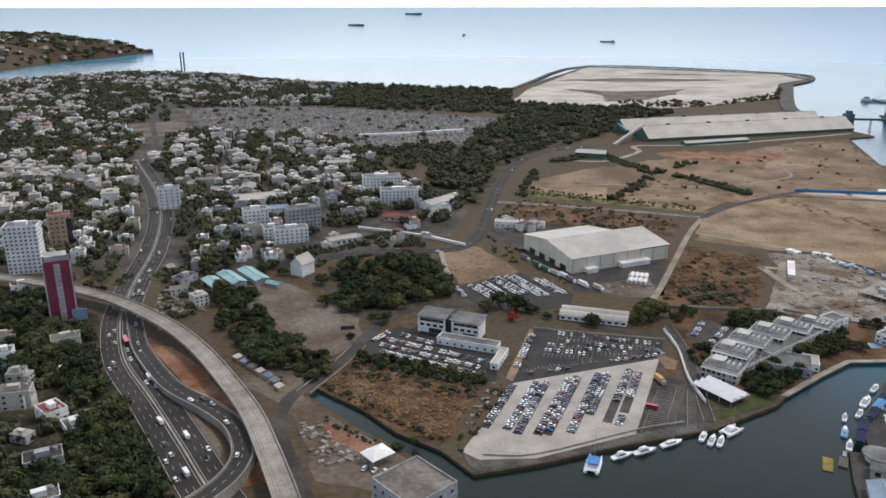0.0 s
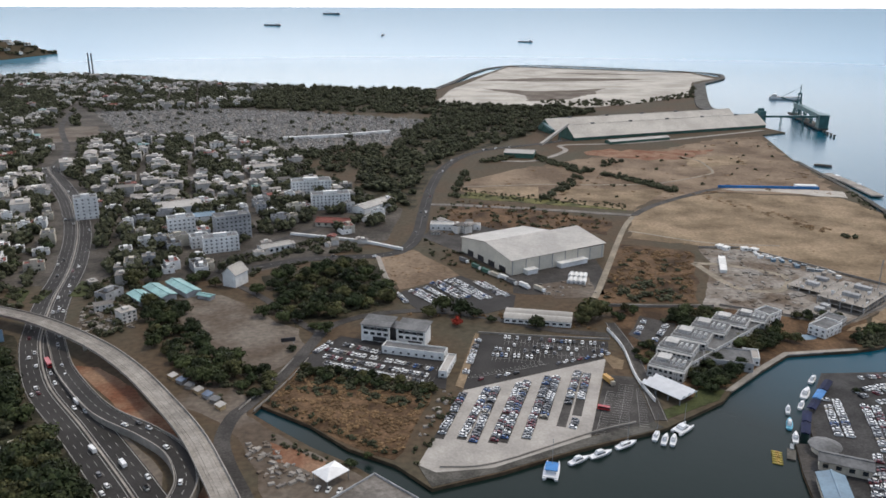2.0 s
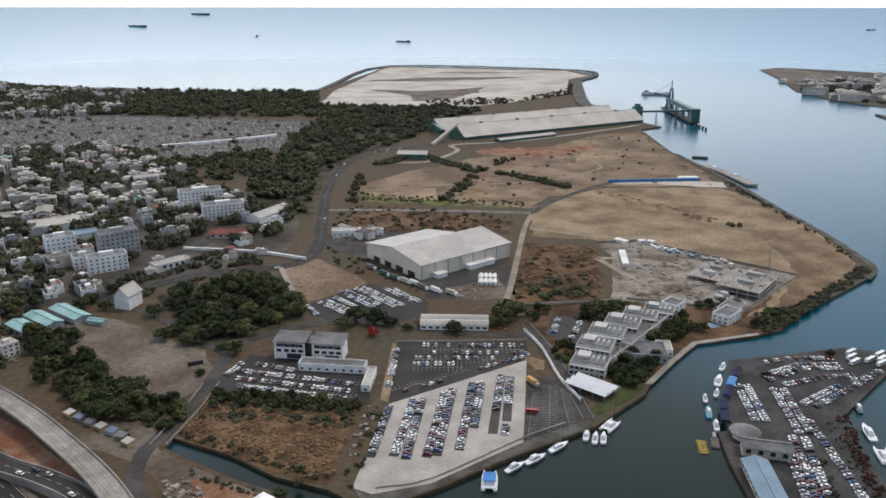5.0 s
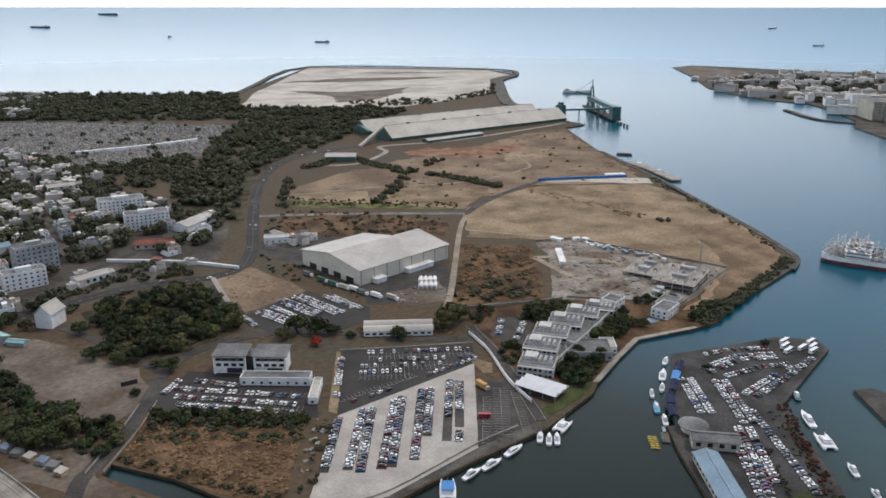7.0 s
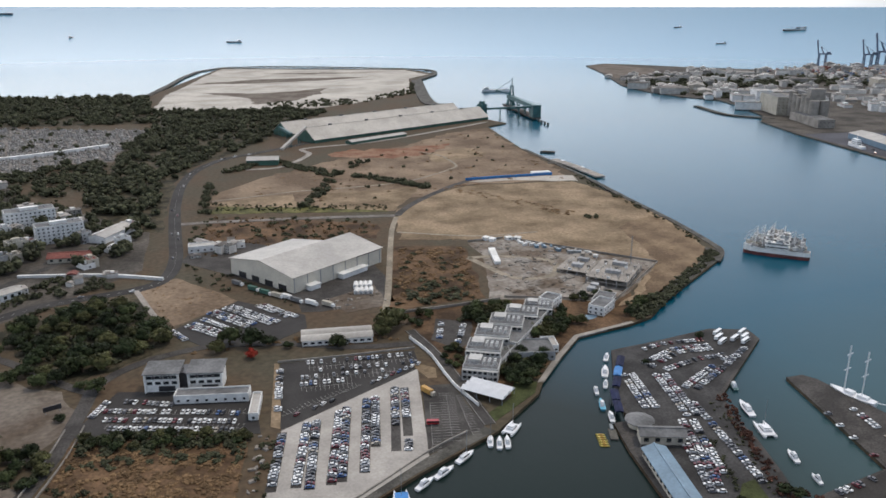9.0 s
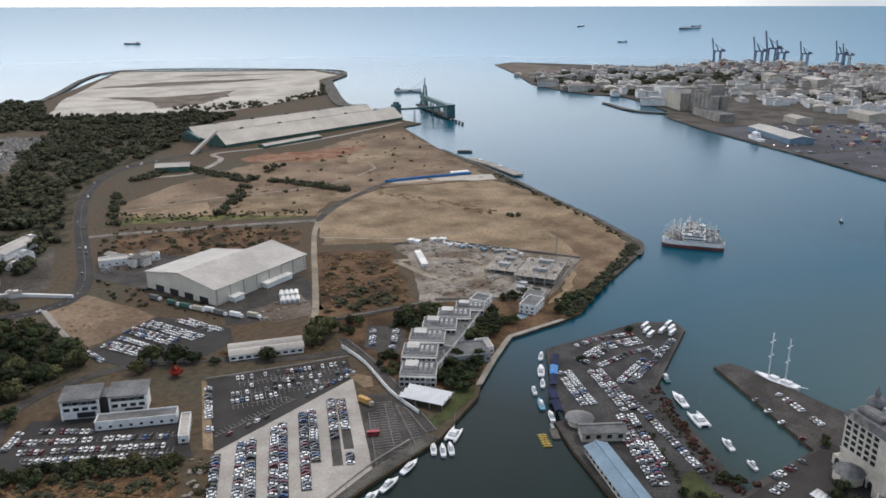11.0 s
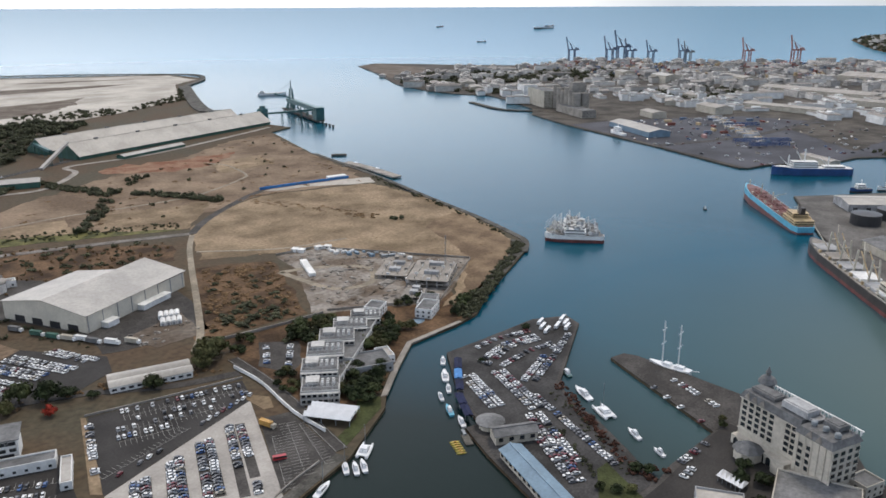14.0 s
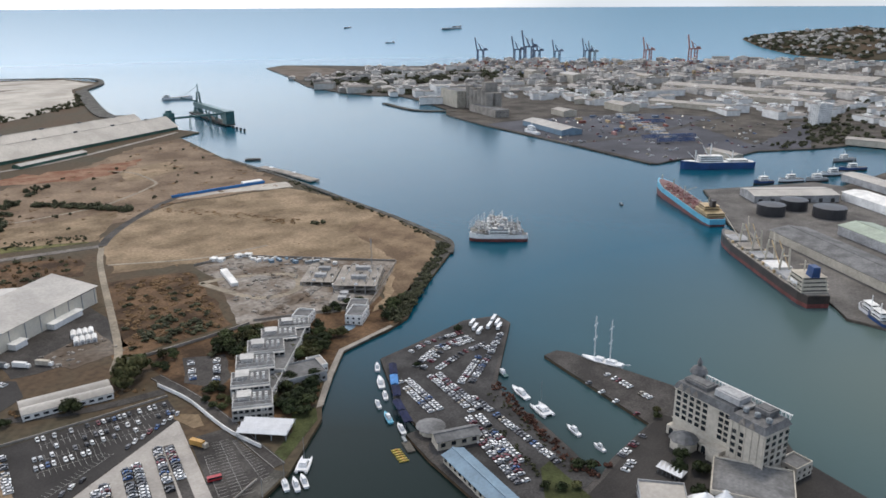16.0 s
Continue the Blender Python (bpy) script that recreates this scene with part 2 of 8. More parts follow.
CRANERED = mat("faded_red_steel", (0.36, 0.19, 0.17), 0.5, 0.2, 0.1, 1.0, 0.0)
BOATWHITE = mat("white_hull", (0.72, 0.72, 0.72), 0.3, 0.06, 0.2, 1.0, 0.0)
HULLRED = mat("red_hull", (0.13, 0.035, 0.03), 0.5, 0.3, 0.1, 0.6, 0.0)
HULLBLUE = mat("light_blue_hull", (0.10, 0.36, 0.50), 0.45, 0.12, 0.1, 0.6, 0.0)
NAVY = mat("navy_hull", (0.012, 0.05, 0.16), 0.45, 0.2, 0.1, 0.6, 0.0)
BLACKHULL = mat("black_hull", (0.030, 0.022, 0.019), 0.5, 0.3, 0.1, 0.6, 0.0)
DECKTAN = mat("tan_superstructure", (0.42, 0.31, 0.17), 0.6, 0.2, 0.1, 0.8, 0.0)
AWNING = mat("blue_awning", (0.010, 0.014, 0.045), 0.7, 0.3, 0.2, 1.0, 0.1)
TARP = mat("bright_blue_tarp", (0.02, 0.16, 0.42), 0.6, 0.2, 0.2, 1.0, 0.1)
YELLOW = mat("yellow_paint", (0.42, 0.33, 0.05), 0.6, 0.2, 0.2, 1.0, 0.0)
ORANGE = mat("ochre_paint", (0.45, 0.25, 0.06), 0.6, 0.2, 0.2, 1.0, 0.0)
CARRED = mat("red_car_paint", (0.35, 0.02, 0.025), 0.3, 0.1, 0.3, 1.0, 0.0)
CAR_PAINTS = [mat("car_" + k, c, 0.28, 0.05, 0.3, 1.0, 0.0) for k, c in (
    ("white", (0.72, 0.72, 0.71)), ("silver", (0.42, 0.43, 0.44)), ("grey", (0.13, 0.13, 0.14)),
    ("black", (0.022, 0.022, 0.025)), ("wine", (0.13, 0.018, 0.025)), ("blue", (0.04, 0.09, 0.22)), ("sand", (0.34, 0.30, 0.24)))]
TYRE = mat("tyre", (0.02, 0.02, 0.02), 0.9, 0.2, 1, 3, 0.0)
LEAVES = [mat("foliage_" + k, c, 0.75, 0.45, 0.12, 0.9, 0.5, rnd=0.22) for k, c in (
    ("dark", (0.026, 0.035, 0.014)), ("mid", (0.042, 0.052, 0.020)), ("olive", (0.066, 0.066, 0.027)))]
REDHEDGE = island_mat("reddish_hedge", (0.072, 0.036, 0.026), 0.5, 0.9, 0.35, 0.6)
HOTELWALL = mat("hotel_render", (0.47, 0.43, 0.365), 0.8, 0.14, 0.08, 0.6, 0.1)
FLAME = mat("foliage_red", (0.30, 0.035, 0.02), 0.75, 0.4, 0.2, 1.0, 0.4)
FARLEAF = island_mat("distant_foliage", (0.058, 0.060, 0.034), 0.35, 0.85, 0.35, 0.5)
DRYBUSH = island_mat("dry_bushes", (0.15, 0.095, 0.05), 0.3, 0.9, 0.35, 0.6)
FARWALL = island_mat("distant_walls", (0.52, 0.49, 0.45), 0.5)
FARROOF = island_mat("distant_roofs", (0.25, 0.23, 0.21), 0.6)
GRAVE = island_mat("grave_stone", (0.30, 0.285, 0.265), 0.4)


# ---- builders ----
def link(name, bm, mats, parent=None, label=""):
    me = bpy.data.meshes.new(name)
    bm.to_mesh(me)
    bm.free()
    for m in mats if isinstance(mats, (list, tuple)) else [mats]:
        me.materials.append(m)
    ob = new(name, me)
    ob.parent = parent
    if label:
        ob["label"] = label
    return ob


def part(name, bm, material, parent, label=""):
    return link(name, bm, material, parent, label)


def again(ob, parent, m):
    """Another part with the same mesh."""
    o = new(ob.name.split(".")[0], ob.data)
    o.parent, o.matrix_local = parent, m
    return o


def thing(name, x, y, z, ang, label, category, group="", kind=""):
    e = new(name)
    e.matrix_basis = pose(x, y, z, 0, 0, ang)
    return tagged(e, label, category, group, kind)


def box(bm, x0, x1, y0, y1, z0, z1, mi=0, taper=0.0):
    t = taper
    v = [bm.verts.new(c) for c in ((x0, y0, z0), (x1, y0, z0), (x1, y1, z0), (x0, y1, z0),
                                   (x0 + t, y0 + t, z1), (x1 - t, y0 + t, z1), (x1 - t, y1 - t, z1), (x0 + t, y1 - t, z1))]
    for f in ((3, 2, 1, 0), (4, 5, 6, 7), (0, 1, 5, 4), (1, 2, 6, 5), (2, 3, 7, 6), (3, 0, 4, 7)):
        bm.faces.new([v[i] for i in f]).material_index = mi


def solid(bm, rings, mi=0, caps=True):
    """Skin over rings of equally many points."""
    vs = [[bm.verts.new(p) for p in r] for r in rings]
    k = len(vs[0])
    for a, b in zip(vs, vs[1:]):
        for i in range(k):
            bm.faces.new((a[i], a[(i + 1) % k], b[(i + 1) % k], b[i])).material_index = mi
    if caps:
        bm.faces.new(vs[0][::-1]).material_index = mi
        bm.faces.new(vs[-1]).material_index = mi


def disc(r, z, k=16, x=0, y=0):
    return [(x + r * math.cos(2 * math.pi * i / k), y + r * math.sin(2 * math.pi * i / k), z) for i in range(k)]


def beam(bm, a, b, w, h=None, mi=0):
    """A straight bar from a to b."""
    a, b = Vector(a), Vector(b)
    d = (b - a).normalized()
    s = d.cross(Vector((0, 0, 1))) if abs(d.z) < 0.95 else d.cross(Vector((1, 0, 0)))
    s.normalize()
    u = s.cross(d)
    h = h or w
    rings = [[p + s * sx * w / 2 + u * sy * h / 2 for sx, sy in ((-1, -1), (1, -1), (1, 1), (-1, 1))] for p in (a, b)]
    solid(bm, rings, mi)


def ragged(pts, step=9.0, amp=2.0):
    out, n = [], len(pts)
    for i in range(n):
        a, b = Vector(pts[i]), Vector(pts[(i + 1) % n])
        k = max(1, int((b - a).length / step))
        nrm = Vector((-(b - a).y, (b - a).x)).normalized()
        for j in range(k):
            p = a + (b - a) * j / k
            q = p + nrm * amp * 2 * noise.noise((p.x * 0.06, p.y * 0.06, 3.1))
            out.append((q.x, q.y))
    return out


def slab_bm(pts, z0, z1):
    bm = bmesh.new()
    lo = [bm.verts.new((x, y, z0)) for x, y in pts]
    hi = [bm.verts.new((x, y, z1)) for x, y in pts]
    top = bm.faces.new(hi)
    for i in range(len(pts)):
        j = (i + 1) % len(pts)
        bm.faces.new((lo[i], lo[j], hi[j], hi[i]))
    top.normal_update()
    flip = top.normal.z < 0
    bmesh.ops.triangulate(bm, faces=[top])
    if flip:
        bmesh.ops.reverse_faces(bm, faces=bm.faces[:])
    return bm


def ground(name, pts, material, z, label, category="ground", rough=0.0, step=9.0, z0=-0.6):
    if rough:
        pts = ragged(pts, step, rough)
    return tagged(link(name, slab_bm(pts, z0, z), material), label, category, kind="structure")


def smooth_line(pts, k=6):
    """A curve through the points."""
    P = [Vector(p) for p in pts]
    P = [P[0] * 2 - P[1]] + P + [P[-1] * 2 - P[-2]]
    out = []
    for i in range(1, len(P) - 2):
        a, b, c, d = P[i - 1:i + 3]
        for j in range(k):
            t = j / k
            out.append(0.5 * (2 * b + (c - a) * t + (2 * a - 5 * b + 4 * c - d) * t * t + (3 * b - a - 3 * c + d) * t ** 3))
    return out + [P[-2]]


def offset_line(line, d):
    out = []
    for i, p in enumerate(line):
        a, b = line[max(0, i - 1)], line[min(len(line) - 1, i + 1)]
        t = (b - a)
        n = Vector((-t.y, t.x)).normalized()
        q = Vector(p)
        q.x, q.y = q.x + n.x * d, q.y + n.y * d
        out.append(q)
    return out


def strip_bm(bm, line, d0, d1, z0, z1, mi=0):
    """A band along a line between two offsets, z on top of the line's own height."""
    A, B = offset_line(line, d0), offset_line(line, d1)
    g = lambda p, z: (p.x, p.y, (p.z if len(p) > 2 else 0) + z)
    solid(bm, [[g(a, z0), g(b, z0), g(b, z1), g(a, z1)] for a, b in zip(A, B)], mi)


def dashes_bm(bm, line, d, w, on, gap, z0, z1, mi=0):
    """Broken paint along a line."""
    left, drawing, piece = on, True, [line[0]]
    for a, b in zip(line, line[1:]):
        p = a
        while (b - p).length > left:
            q = p + (b - p).normalized() * left
            if drawing:
                piece.append(q)
                strip_bm(bm, piece, d - w / 2, d + w / 2, z0, z1, mi)
            drawing = not drawing
            left, p, piece = (on if drawing else gap), q, [q]
        left -= (b - p).length
        if drawing:
            piece.append(b)


class Soup:
    """Many joined small solids with no names of their own."""

    def __init__(self):
        self.v, self.f, self.m = [], [], []

    def add(self, verts, faces, mats, m):
        n = len(self.v)
        self.v += [tuple(m @ Vector(p)) for p in verts]
        self.f += [tuple(i + n for i in f) for f in faces]
        self.m += mats

    def finish(self, name, materials, label, category):
        me = bpy.data.meshes.new(name)
        me.from_pydata(self.v, [], self.f)
        for m in materials:
            me.materials.append(m)
        me.polygons.foreach_set("material_index", self.m)
        me.update()
        return tagged(new(name, me), label, category, kind="stuff")


def taken(bm):
    """Corners, faces and material numbers of a bmesh, for a Soup."""
    bm.verts.index_update()
    out = [tuple(v.co) for v in bm.verts], [tuple(v.index for v in f.verts) for f in bm.faces], [f.material_index for f in bm.faces]
    bm.free()
    return out


def inside(x, y, poly):
    r, n = False, len(poly)
    for i in range(n):
        (a, b), (c, d) = poly[i], poly[i - 1]
        if (b > y) != (d > y) and x < (c - a) * (y - b) / (d - b) + a:
            r = not r
    return r


def far(x, y):
    """The sea's face: flat, then the curve up to the horizon beyond 3400 m. A place out there moves in along its bearing; gives place and scale."""
    r = math.hypot(x, y)
    if r <= 3400:
        return x, y, -1.8, 1.0
    q = 3400 + 1520 * (1 - 3400 / r)
    return x * q / r, y * q / r, -1.8 + 206.8 * (1 - q / r), q / r


# ---- sea and land ----
def sea():
    bm = bmesh.new()
    rings = [[bm.verts.new((0, 0, -1.8))]]
    radii = [150, 400, 900, 1600, 2400, 3000, 3400, 3700, 4100, 4700, 5600, 7000, 9500, 14000, 25000, 60000, 1e6]
    k = 128
    for r in radii:
        rings.append([bm.verts.new(far(r * math.cos(2 * math.pi * i / k), r * math.sin(2 * math.pi * i / k))[:3]) for i in range(k)])
    for i in range(k):
        bm.faces.new((rings[0][0], rings[1][i], rings[1][(i + 1) % k]))
    for a, b in zip(rings[1:], rings[2:]):
        for i in range(k):
            bm.faces.new((a[i], b[i], b[(i + 1) % k], a[(i + 1) % k]))
    for f in bm.faces:
        f.smooth = True
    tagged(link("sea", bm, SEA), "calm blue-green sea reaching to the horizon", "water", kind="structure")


sea()
HARBOUR = [(281, 124), (286, 148), (302, 168), (321, 182), (331, 244), (333, 310), (330, 318), (319, 320), (283, 234), (241, 234), (224, 231),
           (237, 254), (250, 280), (258, 303), (269, 321), (349, 366), (354, 380), (332, 393), (285, 394), (252, 396), (229, 366), (215, 348),
           (205, 323), (196, 325), (186, 301), (176, 270), (160, 215), (120, 160), (40, 150), (0, 200), (-2, 280), (-12, 318), (-23, 330),
           (-42, 346), (-58, 363), (-75, 382), (-71, 390), (-43, 366), (-24, 343), (-1, 326), (14, 306)]
OUTER = [(47, 315), (87, 330), (137, 345), (180, 370), (190, 381), (218, 402), (246, 422), (264, 423), (288, 423), (312, 427), (346, 448),
         (446, 496), (469, 516), (480, 541), (502, 612), (510, 654), (524, 707), (530, 754), (555, 833), (565, 897), (591, 1023), (661, 1248),
         (715, 1271), (703, 1355), (725, 1454), (735, 1550), (725, 1630), (927, 2112), (1094, 2321), (1076, 2527), (522, 2845)]
WEST = [(178, 2029), (25, 2075), (-127, 2107), (-290, 2188), (-391, 2274), (-535, 2368), (-698, 2533), (-896, 2581), (-1026, 2629),
        (-1128, 2476), (-1221, 2378), (-1291, 2287), (-1500, 2100), (-2900, 1500), (-2900, -1500), (1500, -1500), (1500, -100), (330, 60)]
MAINLAND = HARBOUR + OUTER + WEST
ground("ground", MAINLAND, SOIL, 0.0, "dry brown coastal ground with quays along the water", z0=-4)
NORTH = [(1735, 2373), (1574, 2071), (1372, 1734), (1322, 1558), (1318, 1454), (1350, 1370), (1308, 1270), (1223, 1127), (1154, 1071), (1089, 938),
         (1004, 708), (932, 532), (939, 523), (983, 513), (1053, 458), (1118, 448), (1199, 382), (1300, 330), (1200, 264), (1085, 262), (941, 292), (947, 325),
         (879, 371), (822, 415), (688, 337), (517, 199), (499, 188), (497, 164), (495, 140), (520, 60), (1500, -100), (3126, 500), (3309, 1152),
         (3104, 1197), (2612, 1656), (2541, 1982), (2309, 1919), (2191, 1933), (2019, 2171), (1939, 2330), (1863, 2434)]
ground("harbour_ground", NORTH, TOWNSOIL, 0.0, "grey harbour ground with quays, across the water", z0=-4)

# ---- ground cover ----
ground("reclaimed_sand", [(150, 1745), (221, 2032), (512, 2800), (1062, 2490), (1052, 2292), (938, 2184), (772, 1824), (594, 1698), (466, 1636)], PALE, 0.1, "pale grey reclaimed sand flat", rough=4, step=25)
ground("dark_sand_patch", [(300, 2060), (407, 1985), (520, 1990), (640, 2040), (560, 1900), (470, 1790), (431, 1783), (372, 1759), (379, 1904)], SAND, 0.18, "dark damp patch on pale sand", rough=9, step=20)
ground("dark_sand_patch", [(330, 2290), (520, 2360), (880, 2300), (700, 2250), (480, 2240)], SAND, 0.18, "dark streak on pale sand", rough=8, step=25)
ground("dark_sand_patch", [(600, 2560), (800, 2500), (930, 2430), (700, 2470)], SAND, 0.18, "thin dark streak on pale sand", rough=8, step=25)
ground("town_ground", [(-120, 600), (-218, 600), (-388, 590), (-1300, 1780), (-1270, 2300), (-1020, 2580), (-700, 2500), (-540, 2330), (-290, 2160), (-127, 2080), (-100, 1600), (-90, 1003), (29, 818), (10, 690)],
       TOWNSOIL, 0.05, "dusty grey town ground between houses", rough=5, step=40)
# the trees' shade is painted in as dark ground below them
ground("wood_ground", [(0, 830), (-20, 1000), (30, 1160), (62, 1330), (114, 1473), (133, 1551), (150, 1720), (230, 1690), (420, 1640), (460, 1560), (330, 1430), (270, 1290), (190, 1180), (120, 1110), (85, 1015), (62, 915), (40, 800)], SHADEFLOOR, 0.09, "ground under a wood, dark with painted tree shade", rough=5, step=20)
ground("wood_ground", [(-229, 1665), (-47, 1605), (131, 1560), (150, 1740), (180, 2020), (30, 2062), (-130, 2095), (-290, 2150), (-304, 2048)], SHADEFLOOR, 0.09, "ground under a shore wood, dark with painted tree shade", rough=5, step=20)
ground("wood_ground", [(-345, 560), (-240, 500), (-215, 440), (-178, 388), (-130, 310), (-105, 268), (-200, 250), (-345, 300)], SHADEFLOOR, 0.04, "ground between houses and trees, dark with painted shade", rough=2, step=12)
ground("cemetery_ground", [(-543, 1633), (-434, 1684), (-286, 1661), (-148, 1612), (-24, 1551), (112, 1473), (60, 1330), (30, 1200), (-25, 1204), (-110, 1150), (-150, 1240), (-264, 1300), (-395, 1299)], RUBBLE, 0.1, "grey cemetery ground full of graves", rough=6, step=20)
ground("bare_pitch", [(-580, 1418), (-483, 1454), (-430, 1287), (-506, 1276)], SAND, 0.12, "bare brown playing field", rough=3)
ground("dry_field", [(231, 677), (274, 774), (330, 822), (395, 845), (528, 808), (522, 707), (500, 612), (476, 545), (460, 517), (340, 452), (305, 453), (397, 517), (318, 634)],
       DRYGRASS, 0.1, "dry tan grass on a flat headland", rough=4)
ground("dry_field", [(268, 800), (395, 850), (530, 820), (560, 900), (590, 1030), (650, 1235), (560, 1210), (420, 1120), (330, 1080), (200, 1010), (115, 940), (105, 890)], TANSOIL, 0.08, "rough brown field with tracks", rough=5, step=14)
ground("bare_field", [(101, 895), (198, 896), (183, 837), (100, 880)], DRYGRASS, 0.14, "bare tan field", rough=3)
ground("bare_field", [(225, 887), (340, 861), (269, 775), (202, 824)], DRYGRASS, 0.14, "bare tan field beside a hedge", rough=2)
ground("red_earth", [(306, 1104), (333, 1140), (430, 1120), (520, 1120), (440, 1050), (390, 1050)], REDSOIL, 0.14, "bare red earth", rough=8, step=14)
ground("red_earth", [(430, 990), (520, 1010), (530, 1070), (440, 1060)], DRYGRASS, 0.14, "bare sandy earth", rough=8, step=14)
ground("crop_field", [(107, 880), (273, 800), (262, 775), (95, 850)], GREENFIELD, 0.12, "strip of low green crops", rough=2)
ground("scrub_field", [(216, 663), (275, 631), (228, 512), (149, 520), (165, 555)], BROWN, 0.1, "brown scrub field", rough=2.5)
ground("scrub_field", [(45, 690), (90, 820), (110, 830), (235, 735), (215, 690), (190, 700), (140, 680), (95, 720)], BROWN, 0.06, "dark brown scrub behind a warehouse", rough=3)
ground("building_site", [(282, 638), (318, 634), (397, 517), (330, 470), (310, 462), (237, 502), (230, 510), (276, 598)], SITEDUST, 0.14, "grey dusty building site", rough=1.5)
ground("bare_field", [(-150, 560), (-121, 562), (-60, 492), (-50, 462), (-75, 420), (-99, 440), (-130, 485)], SAND, 0.12, "bare brown field with pale dusty middle", rough=2.5)
ground("brown_field", [(-57, 434), (23, 397), (9, 355), (-2, 330), (-22, 345), (-68, 392)], BROWN, 0.12, "brown overgrown field by a canal", rough=1.5)
ground("brown_field", [(0, 640), (30, 660), (60, 600), (62, 588), (12, 560), (2, 600)], TANSOIL, 0.1, "brown field beside a car park", rough=1.5)
# this dark colour stands for shade under the grove
ground("wood_floor", [(-95, 600), (-2, 640), (7, 528), (-40, 505), (-57, 496)], SHADEFLOOR, 0.08, "ground under trees, dark with painted crown shade", rough=3)
ground("red_verge", [(-196, 452), (-172, 446), (-146, 418), (-118, 378), (-98, 345), (-86, 318), (-80, 300), (-90, 296), (-88, 326), (-98, 350), (-118, 368), (-148, 396), (-180, 438)], REDSOIL, 0.14, "red earth verge between road and viaduct", rough=0.8, step=6)
ground("verge", [(-120, 400), (-90, 375), (-72, 345), (-58, 300), (-20, 290), (-14, 315), (-45, 344), (-62, 362), (-78, 380), (-80, 400), (-110, 440)], SAND, 0.08, "dusty builders' ground by a canal", rough=1.5, step=6)
ground("red_verge", [(-62, 352), (-45, 340), (-24, 326), (-30, 318), (-58, 335)], REDSOIL, 0.14, "red earth beside the canal", rough=1.5, step=5)
ground("median", [(-142, 372), (-126, 356), (-108, 330), (-106, 318), (-112, 312), (-122, 330), (-140, 352)], SAND, 0.1, "dry earth island beside a slip road", rough=0.6, step=5)
ground("verge", [(-232, 570), (-234, 604), (-220, 596), (-217, 570)], LAWN, 0.24, "small green traffic island with shrubs", rough=0.8, step=4)
ground("verge", [(-255, 559), (-255, 588), (-248, 580), (-248, 557)], LAWN, 0.24, "small green traffic island with shrubs", rough=0.8, step=4)
ground("verge", [(-279, 575), (-276, 595), (-265, 585), (-261, 560)], LAWN, 0.24, "small green traffic island with shrubs", rough=0.8, step=4)
ground("lawn", [(139, 353), (178, 371), (186, 381), (178, 392), (162, 372), (140, 362)], LAWN, 0.14, "narrow green lawn on a quay")
ground("lawn", [(213, 256), (221, 256), (208, 226), (192, 240)], LAWN, 0.16, "small green lawn with shrubs")
ground("garden", [(146, 405), (162, 372), (190, 386), (215, 404), (244, 424), (300, 428), (330, 470), (236, 500), (160, 512), (152, 470)], BROWN, 0.07, "shady garden ground round white villas", rough=1)
ground("garden_drive", [(158, 462), (176, 492), (196, 476), (180, 448), (166, 440)], OLDASPHALT, 0.15, "worn asphalt drive in a villa garden", rough=1)
ground("russet_field", [(316, 450), (345, 470), (398, 514), (420, 560), (440, 620), (500, 640), (494, 600), (474, 545), (462, 524), (440, 507), (345, 460)], RUSSET, 0.15, "reddish-brown dry grass along the shore", rough=4)
ground("promenade", [(186, 381), (190, 380), (218, 402), (246, 422), (294, 424), (294, 427), (245, 425.5), (215, 404.5)], CONCRETE, 0.16, "pale seaside walkway")
ground("shore_scrub", [(312, 428), (346, 449), (446, 497), (469, 517), (474, 520), (466, 530), (440, 505), (340, 458), (306, 440)], QUAY, 0.15, "dark stony shore", rough=1)
ground("dock_edge", [(9, 325), (14, 307), (47, 316), (87, 331), (137, 346), (134, 352), (97, 341), (44, 319), (17, 318)], QUAY, 0.2, "old stone quay edge")
ground("warehouse_yard", [(100, 590), (66, 655), (40, 700), (60, 740), (100, 735), (185, 640), (180, 590), (165, 535), (110, 540), (98, 545)], OLDASPHALT, 0.1, "worn grey warehouse yard", rough=1)
ground("bare_field", [(120, 560), (163, 575), (160, 532), (125, 530)], SAND, 0.16, "bare earth yard", rough=2)
ground("container_yard", [(940, 525), (1010, 705), (1095, 930), (1200, 900), (1420, 760), (1470, 470), (1200, 392), (1120, 452), (1055, 462), (985, 518)], YARD, 0.1, "dark grey harbour yard", rough=3, step=30)
ground("bare_field", [(1170, 470), (1450, 470), (1500, 600), (1330, 640)], TOWNSOIL, 0.16, "bare grey-brown yard", rough=6, step=25)
ground("quay_apron", [(690, 337), (822, 413), (879, 369), (945, 324), (941, 292), (700, 120), (497, 140), (500, 188), (518, 200)], APRON, 0.1, "grey quay apron beside moored ships")
ground("port_flat", [(1735, 2368), (1600, 2100), (1500, 1920), (1650, 1900), (1860, 2150), (1870, 2410)], SAND, 0.1, "bare sandy spit", rough=6, step=40)

ground("pier_apron", HARBOUR[:27] + [(150, 120), (276, 100)], OLDASPHALT, 0.06, "worn stone and asphalt quay surface")

